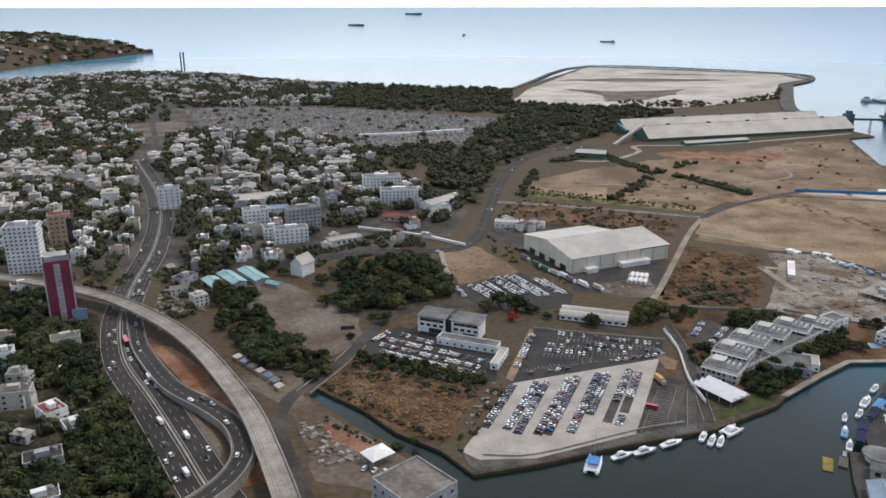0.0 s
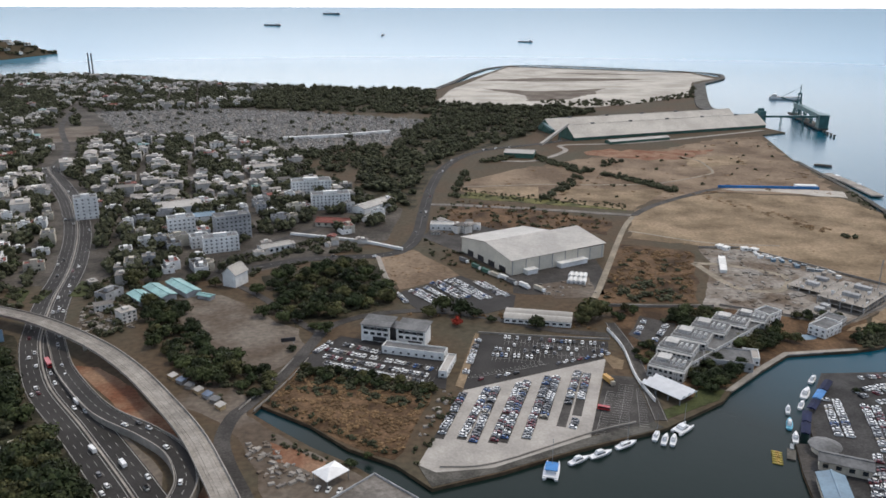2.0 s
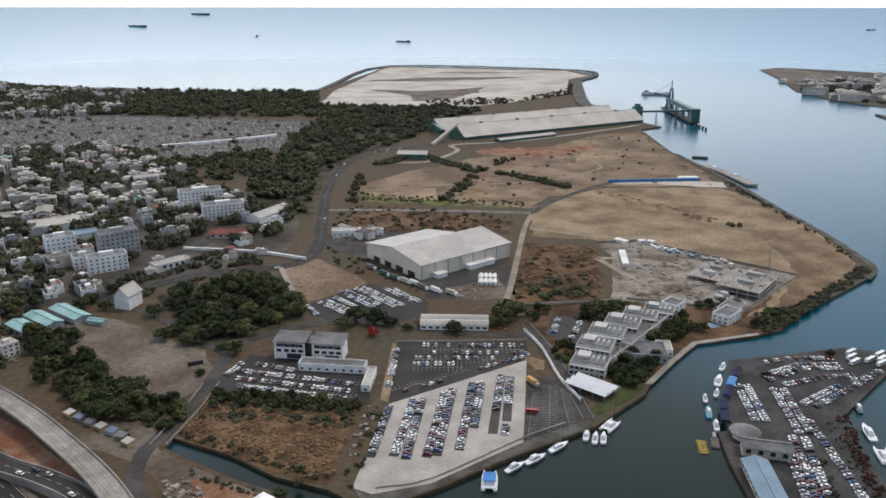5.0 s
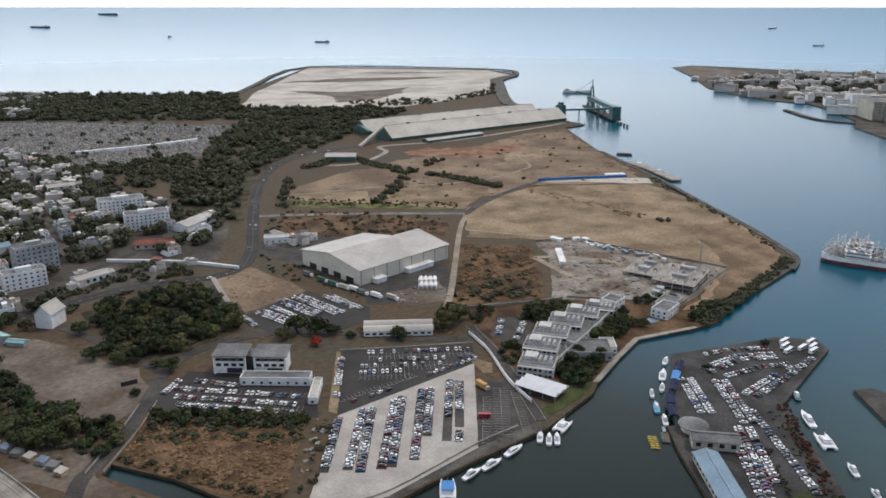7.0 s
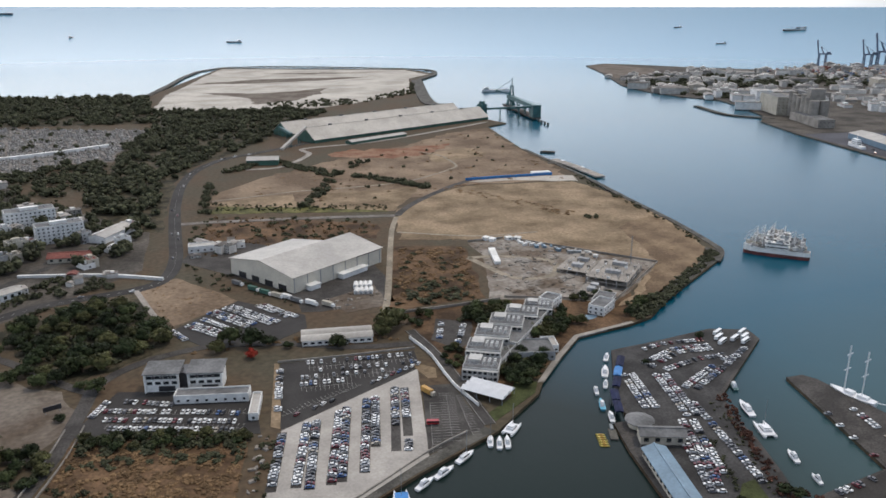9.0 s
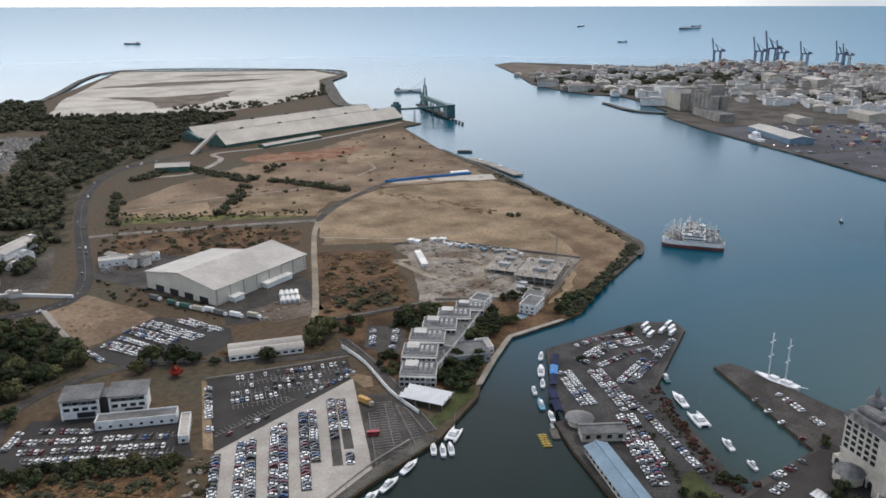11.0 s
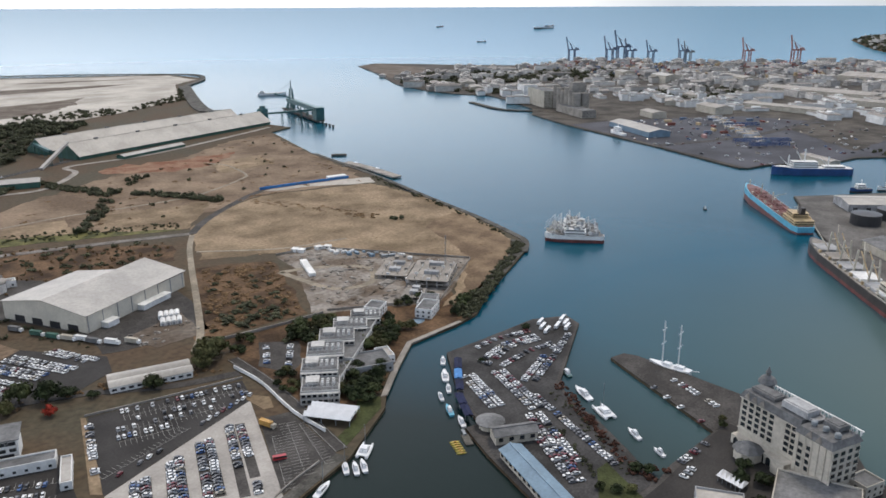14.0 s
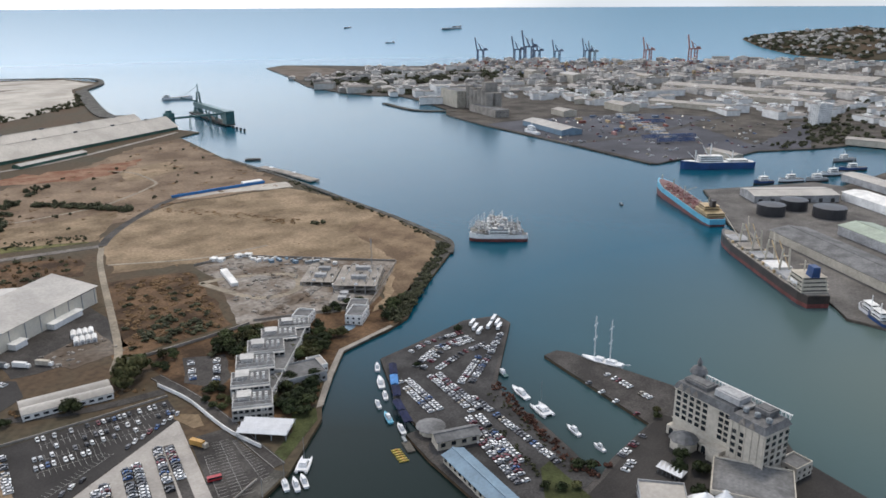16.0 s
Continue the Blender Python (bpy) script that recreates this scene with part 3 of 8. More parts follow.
# ---- car parks ----
ground("car_park", [(132, 428), (40, 396), (9, 325), (17, 316), (44, 319), (97, 341)], PALECONC, 0.14, "pale concrete car park on a quay", "car park")
ground("car_park", [(125, 407), (141, 402), (134, 350), (97, 342)], OLDASPHALT, 0.14, "worn dark asphalt car park with painted bays", "car park")
ground("car_park", [(61, 472), (141, 452), (134, 429), (132.5, 428.4), (40, 396.5), (42, 408)], ASPHALT, 0.14, "dark asphalt car park with white bays", "car park")
ground("verge", [(60, 472), (58, 474), (36, 402), (40, 398), (46, 418)], DRYGRASS, 0.18, "strip of dry grass")
ground("verge", [(131, 430), (134, 436), (142, 424), (137, 412), (132, 414)], DRYGRASS, 0.2, "dry grass traffic island")
ground("car_park", [(-30, 478), (38, 445), (30, 398), (22, 402), (-54, 436), (-52, 446)], ASPHALT, 0.14, "dark asphalt office car park", "car park")
ground("car_park", [(8, 552), (62, 588), (98, 540), (92, 517), (63, 503), (24, 518)], ASPHALT, 0.14, "grey asphalt car park by a warehouse", "car park")
ground("car_park", [(253, 394), (285, 392), (331, 391), (352, 379), (347, 367), (268, 323), (256, 304), (248, 282), (235, 256), (221, 232), (175, 232), (178, 270), (188, 300), (207, 322), (217, 347), (231, 366)],
       mat("pier_asphalt", (0.050, 0.048, 0.047), 0.9, 0.3, 0.05, 0.8, 0.2), 0.14, "worn grey asphalt car park on a pier", "car park")
ground("pier_deck", [(330, 310), (329, 316), (320, 317), (285, 234), (300, 232), (328, 246)], OLDASPHALT, 0.14, "worn grey pier deck")
ground("forecourt", [(296, 232), (283, 233), (225, 229), (180, 228), (165, 214), (200, 150), (240, 128), (281, 126), (300, 170)], ASPHALT, 0.12, "dark forecourt of a hotel")


def bay_lines():
    bm = bmesh.new()
    z0, z1 = 0.1, 0.2

    def stall_row(ax, ay, bx, by, depth, pitch=2.6, both=True):
        a, b = Vector((ax, ay)), Vector((bx, by))
        d = (b - a).normalized()
        s = Vector((-d.y, d.x))
        for i in range(int((b - a).length / pitch) + 1):
            p = a + d * pitch * i
            q0, q1 = p - s * depth * (1 if both else 0), p + s * depth
            beam(bm, (q0.x, q0.y, z1), (q1.x, q1.y, z1), 0.14, 0.04)
        beam(bm, (a.x, a.y, z1), (b.x, b.y, z1), 0.14, 0.04)
    stall_row(75, 459, 137, 442, 5)
    stall_row(66, 446, 120, 431, 5)
    stall_row(63, 436, 92, 428, 5)
    stall_row(133, 393, 113, 347, 4.5)
    stall_row(120, 387, 100, 343, 4.5, both=False)
    stall_row(137, 388, 125, 348, 4.5, both=False)
    stall_row(-40, 439, 24, 407, 5, both=False)
    stall_row(-34, 452, 30, 421, 5, both=False)
    stall_row(45, 410, 95, 424, 4, both=False)
    tagged(link("bay_marking", bm, PAINT), "white painted parking bay lines", "road marking", kind="structure")


bay_lines()


# ---- roads ----
def road(name, pts, width, label, material=ASPHALT, z=0.16, centre=True, edge=True, k=6):
    line = smooth_line([(*p, 0.0) if len(p) == 2 else p for p in pts], k)
    bm = bmesh.new()
    strip_bm(bm, line, -width / 2, width / 2, -0.5, z)
    r = tagged(link(name, bm, material), label, "road", kind="structure")
    if centre or edge:
        bm = bmesh.new()
        if centre:
            dashes_bm(bm, line, 0, 0.25, 3, 5, z - 0.02, z + 0.02)
        if edge:
            for s in (-1, 1):
                strip_bm(bm, line, s * (width / 2 - 0.7), s * (width / 2 - 0.5), z - 0.02, z + 0.02)
        tagged(link("road_marking", bm, PAINT), "white painted road lines", "road marking", kind="structure")
    return line


MOTORWAY = [(-430, 1075), (-418, 1043), (-347, 903), (-306, 807), (-278, 728), (-254, 638), (-241, 566), (-228, 512), (-217, 477), (-193, 425), (-159, 376), (-128, 330), (-107, 298), (-70, 245), (-30, 190)]


def motorway():
    line = smooth_line([(*p, 0.0) for p in MOTORWAY], 8)
    bm = bmesh.new()
    strip_bm(bm, line, -12.5, 12.5, -0.5, 0.2)
    tagged(link("motorway", bm, ASPHALT), "dark asphalt motorway with two carriageways", "road", kind="structure")
    bm = bmesh.new()
    strip_bm(bm, line, -0.5, 0.5, 0.1, 0.55)
    tagged(link("median_kerb", bm, CONCRETE), "low concrete median kerb", "kerb", kind="structure")
    bm = bmesh.new()
    for s in (-1, 1):
        strip_bm(bm, line, s * 1.5, s * 1.8, 0.18, 0.23)
        strip_bm(bm, line, s * 11.7, s * 12.0, 0.18, 0.23)
        for d in (4.9, 8.3):
            dashes_bm(bm, line, s * d, 0.2, 4, 7, 0.18, 0.23)
    tagged(link("road_marking", bm, PAINT), "white lane lines on a motorway", "road marking", kind="structure")
    return line


MLINE = motorway()


def ramp():
    pts = [(-222, 512, 0.3), (-205, 474, 0.6), (-188, 439, 1.2), (-154, 390, 2.5), (-124, 363, 3.6), (-106, 344, 4.2), (-96, 323, 4.6), (-94, 306, 5), (-99, 288, 5.2), (-112, 270, 5.4), (-135, 255, 5.6)]
    line = smooth_line(pts, 8)
    top = thing("slip_road", 0, 0, 0, 0, "curved raised slip road with pale concrete parapets", "road", kind="structure")
    bm = bmesh.new()
    A, B = offset_line(line, -5.2), offset_line(line, 5.2)
    solid(bm, [[(a.x, a.y, -0.5), (b.x, b.y, -0.5), (b.x, b.y, b.z), (a.x, a.y, a.z)] for a, b in zip(A, B)])
    part("embankment", bm, CONCRETE, top)
    bm = bmesh.new()
    strip_bm(bm, line, -4.8, 4.8, -0.1, 0.08)
    part("carriageway", bm, ASPHALT, top, "dark asphalt surface")
    for s in (-1, 1):
        bm = bmesh.new()
        strip_bm(bm, line, s * 4.8, s * 5.3, -0.3, 1.0)
        part("parapet", bm, CONCRETE, top)
    bm = bmesh.new()
    dashes_bm(bm, line, 0, 0.25, 3, 4, 0.06, 0.11)
    for s in (-1, 1):
        strip_bm(bm, line, s * 4.2, s * 4.4, 0.06, 0.11)
    part("lane_line", bm, PAINT, top)
    return line


RLINE = ramp()


def viaduct():
    pts = [(-420, 570, 8), (-358, 560, 8), (-338, 555, 8), (-286, 537, 8), (-233, 509, 8), (-183, 467, 8), (-149, 428, 8), (-121, 387, 8), (-98, 349, 8), (-83, 317, 8), (-73, 294, 8), (-64, 272, 8), (-50, 235, 8)]
    line = smooth_line(pts, 8)
    top = thing("viaduct", 0, 0, 0, 0, "curving pale concrete viaduct on round piers, unfinished", "viaduct", kind="structure")
    bm = bmesh.new()
    strip_bm(bm, line, -5.6, 5.6, -0.9, -0.25)
    part("deck", bm, CONCRETE, top)
    bm = bmesh.new()
    strip_bm(bm, line, -3.2, 3.2, -2.2, -0.9)
    part("girder", bm, CONCRETE, top)
    for s in (-1, 1):
        bm = bmesh.new()
        strip_bm(bm, line, s * 5.2, s * 5.7, -0.4, 0.75)
        part("parapet", bm, CONCRETE, top)
        for d in (1.4, 2.9):
            bm = bmesh.new()
            strip_bm(bm, line, s * d, s * (d + 0.25), -0.26, -0.1)
            part("rail", bm, CONCRETE, top, "pale concrete track plinth")
    proto = None
    for i in range(4, len(line) - 6, 7):
        p = line[i]
        if proto is None:
            bm = bmesh.new()
            solid(bm, [disc(1.1, -0.5), disc(1.1, 4.6), disc(1.4, 5.0)])
            box(bm, -3.4, 3.4, -1.1, 1.1, 4.9, 5.85)
            proto = part("pier", bm, CONCRETE, top)
            proto.matrix_local = pose(p.x, p.y, 0)
        else:
            t = line[i + 1] - line[i - 1]
            again(proto, top, pose(p.x, p.y, 0, 0, 0, math.degrees(math.atan2(t.y, t.x)) + 90))


viaduct()
road("local_road", [(-40, 250), (-59, 285), (-70, 311), (-80, 335), (-86, 357), (-84, 379), (-78, 391), (-63, 424), (-50, 462), (-44, 482)], 8, "grey local road over a small bridge", OLDASPHALT, 0.16, False, False)
road("local_road", [(-44, 482), (-36, 496), (-20, 508), (0, 515), (30, 516), (70, 500), (110, 474), (145, 462)], 7, "narrow grey road between car parks", OLDASPHALT, 0.19, False, False)
road("local_road", [(-44, 484), (-56, 500), (-80, 540), (-105, 575), (-135, 610), (-120, 650)], 6, "narrow grey side road", OLDASPHALT, 0.17, False, False)
road("main_road", [(-140, 600), (-70, 640), (0, 647), (24, 667), (38, 713), (49, 788), (68, 907), (94, 1015), (128, 1095), (175, 1150), (235, 1180), (330, 1230)], 12, "grey two-lane road past fields", ASPHALT, 0.18, True, False)
road("lane", [(-2, 645), (3, 592), (8, 552)], 4, "narrow pale lane", CONCRETE, 0.19, False, False)
road("town_street", [(-130, 640), (-100, 690), (-60, 735), (-20, 780)], 8, "grey town street", OLDASPHALT, 0.17, False, False)
road("dirt_track", [(140, 508), (157, 533), (184, 591), (216, 662), (241, 715), (262, 752)], 5, "straight pale dirt track", DIRTROAD, 0.2, False, False)
road("dirt_track", [(264, 756), (286, 781), (322, 812), (379, 852), (407, 867), (430, 885)], 8, "dark gravel track across dry fields", OLDASPHALT, 0.2, False, False)
road("dirt_track", [(106, 905), (149, 906), (203, 909), (238, 903), (323, 897), (365, 909), (427, 944), (445, 967), (456, 1034), (441, 1073)], 4, "pale earth track across fields", DIRTROAD, 0.2, False, False)
road("embankment_road", [(60, 822), (86, 817), (154, 796), (210, 777), (262, 757)], 9, "grey gravel track on a low bank beside crops", RUBBLE, 0.3, False, False)
road("dirt_track", [(240, 700), (300, 655), (360, 640)], 3.5, "thin pale path along a site fence", DIRTROAD, 0.22, False, False)
road("site_track", [(262, 600), (290, 590), (320, 560), (300, 530), (270, 540), (262, 600)], 6, "pale dusty site road", DIRTROAD, 0.24, False, False)
road("quay_road", [(152, 482), (151, 441), (146, 401), (141, 372), (138, 353)], 7, "grey service road beside a villa wall", OLDASPHALT, 0.22, False)
road("terminal_road", [(180, 1060), (230, 1060), (290, 1130), (300, 1180), (420, 1190), (600, 1260), (690, 1300)], 8, "pale terminal service road", CONCRETE, 0.2, False, False)
road("town_street", [(-420, 1043), (-450, 1200), (-560, 1500), (-640, 1900)], 9, "grey town street", OLDASPHALT, 0.17, False, False)
road("yard_road", [(1010, 700), (1200, 640), (1500, 640), (1900, 700)], 14, "grey harbour road", OLDASPHALT, 0.2, False, False, 4)


def low_wall(name, pts, h, w, material, label, z=0.0):
    bm = bmesh.new()
    strip_bm(bm, smooth_line([(*p, z) for p in pts], 4), -w / 2, w / 2, -0.3, h)
    return tagged(link(name, bm, material), label, "wall", kind="structure")


low_wall("wall_long", [(-139, 1267), (-50, 1290), (35, 1326)], 5, 6, WHITE, "long low white wall")
low_wall("wall_villa", [(146, 470), (147, 441), (141.5, 401), (142, 372)], 2.2, 0.5, WHITE, "white garden wall")
low_wall("wall_garden", [(160, 512), (200, 506), (235, 503)], 2.0, 0.6, CONCRETE, "pale concrete boundary wall")
low_wall("wall_bridge", [(-82, 385), (-68, 418), (-58, 446)], 1.1, 0.4, CONCRETE, "concrete bridge parapet")
low_wall("wall_bridge", [(-74, 384), (-58.5, 418), (-49, 446)], 1.1, 0.4, CONCRETE, "concrete bridge parapet beside the canal")
low_wall("wall_road", [(-82, 718), (-20, 690), (20, 660)], 2.4, 2.2, WHITE, "white roadside wall")
low_wall("wall_carpark", [(60, 474), (100, 464), (143, 455)], 1.2, 0.5, CONCRETE, "low concrete wall beside a car park")
low_wall("wall_quay", [(19, 322), (45, 322.5), (97, 344), (124, 352)], 0.9, 0.6, CONCRETE, "low concrete quay wall", 0.1)
for p, q in (((240, 505), (310, 463)), ((310.5, 463), (398, 516)), ((398, 517), (321, 637)), ((320, 637), (284, 641))):
    low_wall("site_fence", [p, ((p[0] + q[0]) / 2, (p[1] + q[1]) / 2), q], 1.8, 0.25, CONCRETE, "pale hoarding round a building site")
low_wall("breakwater", [(931, 2112), (1096, 2325), (1076, 2531), (525, 2845), (180, 2035)], 2.5, 14, QUAY, "dark stone breakwater")
low_wall("breakwater", [(735, 1550), (727, 1630), (929, 2112)], 3.0, 30, QUAY, "dark stone revetment", -0.3)
low_wall("shore_rocks", [(446, 496), (471, 516), (482, 541), (504, 612), (526, 707), (557, 833), (593, 1023)], 0.9, 6, QUAY, "dark stone sea bank", -0.4)
low_wall("blue_hoarding", [(409, 872), (467, 863), (524, 851)], 3.0, 1.2, TARP, "blue corrugated hoarding")
ground("pale_strip", [(404, 866), (440, 862), (470, 858), (526, 846), (545, 836), (532, 806), (500, 824), (463, 846), (420, 856)], PALE, 0.17, "pale swept sand along a hoarding", rough=2)
low_wall("wall_shed", [(500, 862), (524, 857)], 4.0, 9, WHITE, "low white store")
low_wall("timber_jetty", [(585, 935), (582, 880), (572, 812)], 1.6, 13, CONCRETE, "pale concrete jetty", -0.6)
low_wall("timber_jetty", [(562, 915), (575, 912), (588, 908)], 1.2, 6, QUAY, "dark timber walkway to a jetty", -0.6)
low_wall("timber_jetty", [(1221, 1305), (1172, 1170), (1212, 1087)], 1.5, 12, QUAY, "dark stone mole", -0.8)


# ---- buildings ----
def window_bm(w, h):
    """A window on the face y = 0, looking to -y: frame, sill and pane."""
    bm = bmesh.new()
    box(bm, -w / 2, w / 2, -0.06, 0.05, 0, h, 1)
    for x in (-w / 2 - 0.1, w / 2):
        box(bm, x, x + 0.1, -0.16, 0.05, -0.1, h + 0.1)
    box(bm, -w / 2 - 0.1, w / 2 + 0.1, -0.16, 0.05, h, h + 0.12)
    box(bm, -w / 2 - 0.2, w / 2 + 0.2, -0.26, 0.05, -0.14, 0)
    return bm


def put_windows(e, w, d, floors, nw, nd, z0, step, size, wall, sides="fblr", skip=None):
    """Rows of windows on the sides of a block."""
    proto = None
    for s in sides:
        n, span = (nw, w) if s in "fb" else (nd, d)
        turn, off = {"f": (0, d / 2), "b": (180, d / 2), "l": (-90, w / 2), "r": (90, w / 2)}[s]
        for k in range(floors):
            for i in range(n):
                if skip and skip(s, k, i):
                    continue
                m = pose(0, 0, 0, 0, 0, turn) @ pose(-span / 2 + span * (i + 0.5) / n, -off, z0 + k * step)
                if proto is None:
                    proto = part("window", window_bm(*size), [wall, GLASS], e)
                    proto.matrix_local = m
                else:
                    again(proto, e, m)


def parapet_bm(w, d, h, t=0.4, ph=1.0, mi=0):
    bm = bmesh.new()
    box(bm, -w / 2, w / 2, -d / 2, -d / 2 + t, h, h + ph)
    box(bm, -w / 2, w / 2, d / 2 - t, d / 2, h, h + ph)
    box(bm, -w / 2, -w / 2 + t, -d / 2 + t, d / 2 - t, h, h + ph)
    box(bm, w / 2 - t, w / 2, -d / 2 + t, d / 2 - t, h, h + ph)
    return bm


def block(name, label, category, x, y, ang, w, d, h, floors, nw, nd, wall=WHITE, roof=ROOFGREY, group="", size=(1.5, 1.4), plant=True, sides="flr"):
    """A flat-roofed building with floor bands, parapet, roof plant and windows."""
    e = thing(name, x, y, 0, ang, label, category, group)
    step = h / floors
    bm = bmesh.new()
    box(bm, -w / 2, w / 2, -d / 2, d / 2, -0.5, h)
    part("wall", bm, wall, e)
    band = None
    for k in range(1, floors):
        if band is None:
            bm = bmesh.new()
            box(bm, -w / 2 - 0.2, w / 2 + 0.2, -d / 2 - 0.2, d / 2 + 0.2, -0.2, 0.05)
            band = part("floor_band", bm, wall, e)
            band.matrix_local = pose(0, 0, k * step)
        else:
            again(band, e, pose(0, 0, k * step))
    bm = bmesh.new()
    box(bm, -w / 2 + 0.4, w / 2 - 0.4, -d / 2 + 0.4, d / 2 - 0.4, h, h + 0.15)
    part("roof", bm, roof, e, "flat weathered roof")
    part("parapet", parapet_bm(w, d, h), wall, e)
    if plant:
        bm = bmesh.new()
        px, py = w * 0.18, d * 0.15
        box(bm, -px, px, -py, py, h, h + 2.8)
        box(bm, -px - 0.2, px + 0.2, -py - 0.2, py + 0.2, h + 2.8, h + 3.0)
        part("stair_house", bm, wall, e)
        bm = bmesh.new()
        solid(bm, [disc(0.9, h, 10, w * 0.33, d * 0.2), disc(0.9, h + 1.6, 10, w * 0.33, d * 0.2), disc(0.2, h + 1.9, 10, w * 0.33, d * 0.2)])
        part("water_tank", bm, GREYWALL, e)
    put_windows(e, w, d, floors, nw, nd, step * 0.3, step, size, wall, sides)
    return e


def gable(name, label, category, x, y, ang, w, d, eave, ridge, wall, roof, group="", over=0.8, nw=0, doors=0):
    """A shed with a pitched roof along its length."""
    e = thing(name, x, y, 0, ang, label, category, group)
    bm = bmesh.new()
    prof = lambda px: [(px, -d / 2, -0.5), (px, d / 2, -0.5), (px, d / 2, eave), (px, 0, ridge - 0.1), (px, -d / 2, eave)]
    solid(bm, [prof(-w / 2), prof(w / 2)])
    part("wall", bm, wall, e)
    for s in (-1, 1):
        bm = bmesh.new()
        r = [[(px, 0, ridge), (px, 0, ridge + 0.25), (px, s * (d / 2 + over), eave - 0.15 + 0.25), (px, s * (d / 2 + over), eave - 0.15)] for px in (-w / 2 - over, w / 2 + over)]
        solid(bm, r)
        bmesh.ops.recalc_face_normals(bm, faces=bm.faces[:])
        part("roof_slope", bm, roof, e)
    bm = bmesh.new()
    beam(bm, (-w / 2 - over, 0, ridge + 0.3), (w / 2 + over, 0, ridge + 0.3), 1.0, 0.4)
    part("ridge_cap", bm, roof, e)
    if nw:
        put_windows(e, w, d, 1, nw, 0, eave * 0.35, 3, (2.4, min(2.6, eave * 0.45)), wall, "fb")
    for i in range(doors):
        bm = bmesh.new()
        px = -w / 2 + w * (i + 0.5) / doors
        box(bm, px - 2.2, px + 2.2, -d / 2 - 0.12, -d / 2 + 0.1, 0, min(4.5, eave - 0.6))
        part("door", bm, BLACKCLAD, e, "dark roller door")
    return e


def warehouse():
    """Long pitched warehouse, its rear half shorter; end walls face the car park."""
    e = thing("warehouse", 103, 584, 0, 24.5, "large cream metal warehouse with a pale low-pitched roof", "warehouse")
    L1, L2, D = 97, 66, 75
    bm = bmesh.new()
    mid = D * 0.5
    solid(bm, [[(px, 0, -0.5), (px, mid, -0.5), (px, mid, 18.6), (px, 0, 12.6)] for px in (0, L1)])
    part("wall", bm, WAREWALL, e)
    bm = bmesh.new()
    solid(bm, [[(px, mid + 0.02, -0.5), (px, D, -0.5), (px, D, 13.2), (px, mid + 0.02, 18.6)] for px in (0, L2)])
    part("wall", bm, WAREWALL, e)
    for (ya, za, yb, zb, L) in ((-1.2, 12.5, mid, 18.8, L1), (D + 1.2, 13.1, mid, 18.8, L2)):
        bm = bmesh.new()
        solid(bm, [[(px, ya, za), (px, yb, zb), (px, yb, zb + 0.3), (px, ya, za + 0.3)] for px in (-1.2, L + 1.2)])
        bmesh.ops.recalc_face_normals(bm, faces=bm.faces[:])
        part("roof_slope", bm, ROOFMETAL, e)
    for i in range(8):
        bm = bmesh.new()
        px = 1 + i * 13.4
        box(bm, px - 0.25, px + 0.25, -0.35, 0.05, 0, 12.3)
        part("downpipe", bm, GREYWALL, e)
    bm = bmesh.new()
    box(bm, 68, 96.5, -0.4, 0.1, 11.6, 12.4)
    part("fascia", bm, BLACKCLAD, e)
    for i in range(4):
        bm = bmesh.new()
        y0 = 8 + i * 16
        box(bm, -0.2, 0.1, y0, y0 + 9, 0, 4.6)
        part("door", bm, BLACKCLAD, e, "dark loading door")
    for k, (x0, x1) in enumerate(((12, 22), (46, 74))):
        bm = bmesh.new()
        box(bm, x0, x1, -6, -0.02, 0, 4.0)
        box(bm, x0 - 0.6, x1 + 0.6, -6.8, -0.02, 4.0, 4.3)
        part("lean_to", bm, WHITE, e)


warehouse()
block("annex_store", "low white flat-roofed store by the warehouse", "building", 62, 726, -10, 22, 12, 5, 1, 4, 2, WHITE, ROOFMETAL, plant=False)
block("annex_store", "low white shed with pale roof in a yard", "building", 88, 722, -10, 22, 8, 4.5, 1, 4, 1, WHITE, ROOFMETAL, plant=False)


def red_tower():
    e = block("office_tower", "tall crimson office tower with a dark glazed centre strip", "tower", -261, 492, 28, 16.5, 15, 43, 13, 1, 4, REDWALL, ROOFGREY, size=(1.6, 1.5), plant=False, sides="fb")
    for s in (-1, 1):
        bm = bmesh.new()
        box(bm, s * 8.25 - 0.5, s * 8.25 + 0.5, -8.0, -7.0, 0, 43.8)
        part("corner_pier", bm, GREYWALL, e)
    bm = bmesh.new()
    box(bm, -1.9, 1.9, -7.68, -7.45, 1, 42)
    part("centre_strip", bm, GREYWALL, e, "dark grey centre strip")
    bm = bmesh.new()
    box(bm, -6.5, 6.5, -5, 6, 43.15, 46.5)
    box(bm, -7, 7, -5.5, 6.5, 46.5, 47)
    part("plant_room", bm, GREYWALL, e)


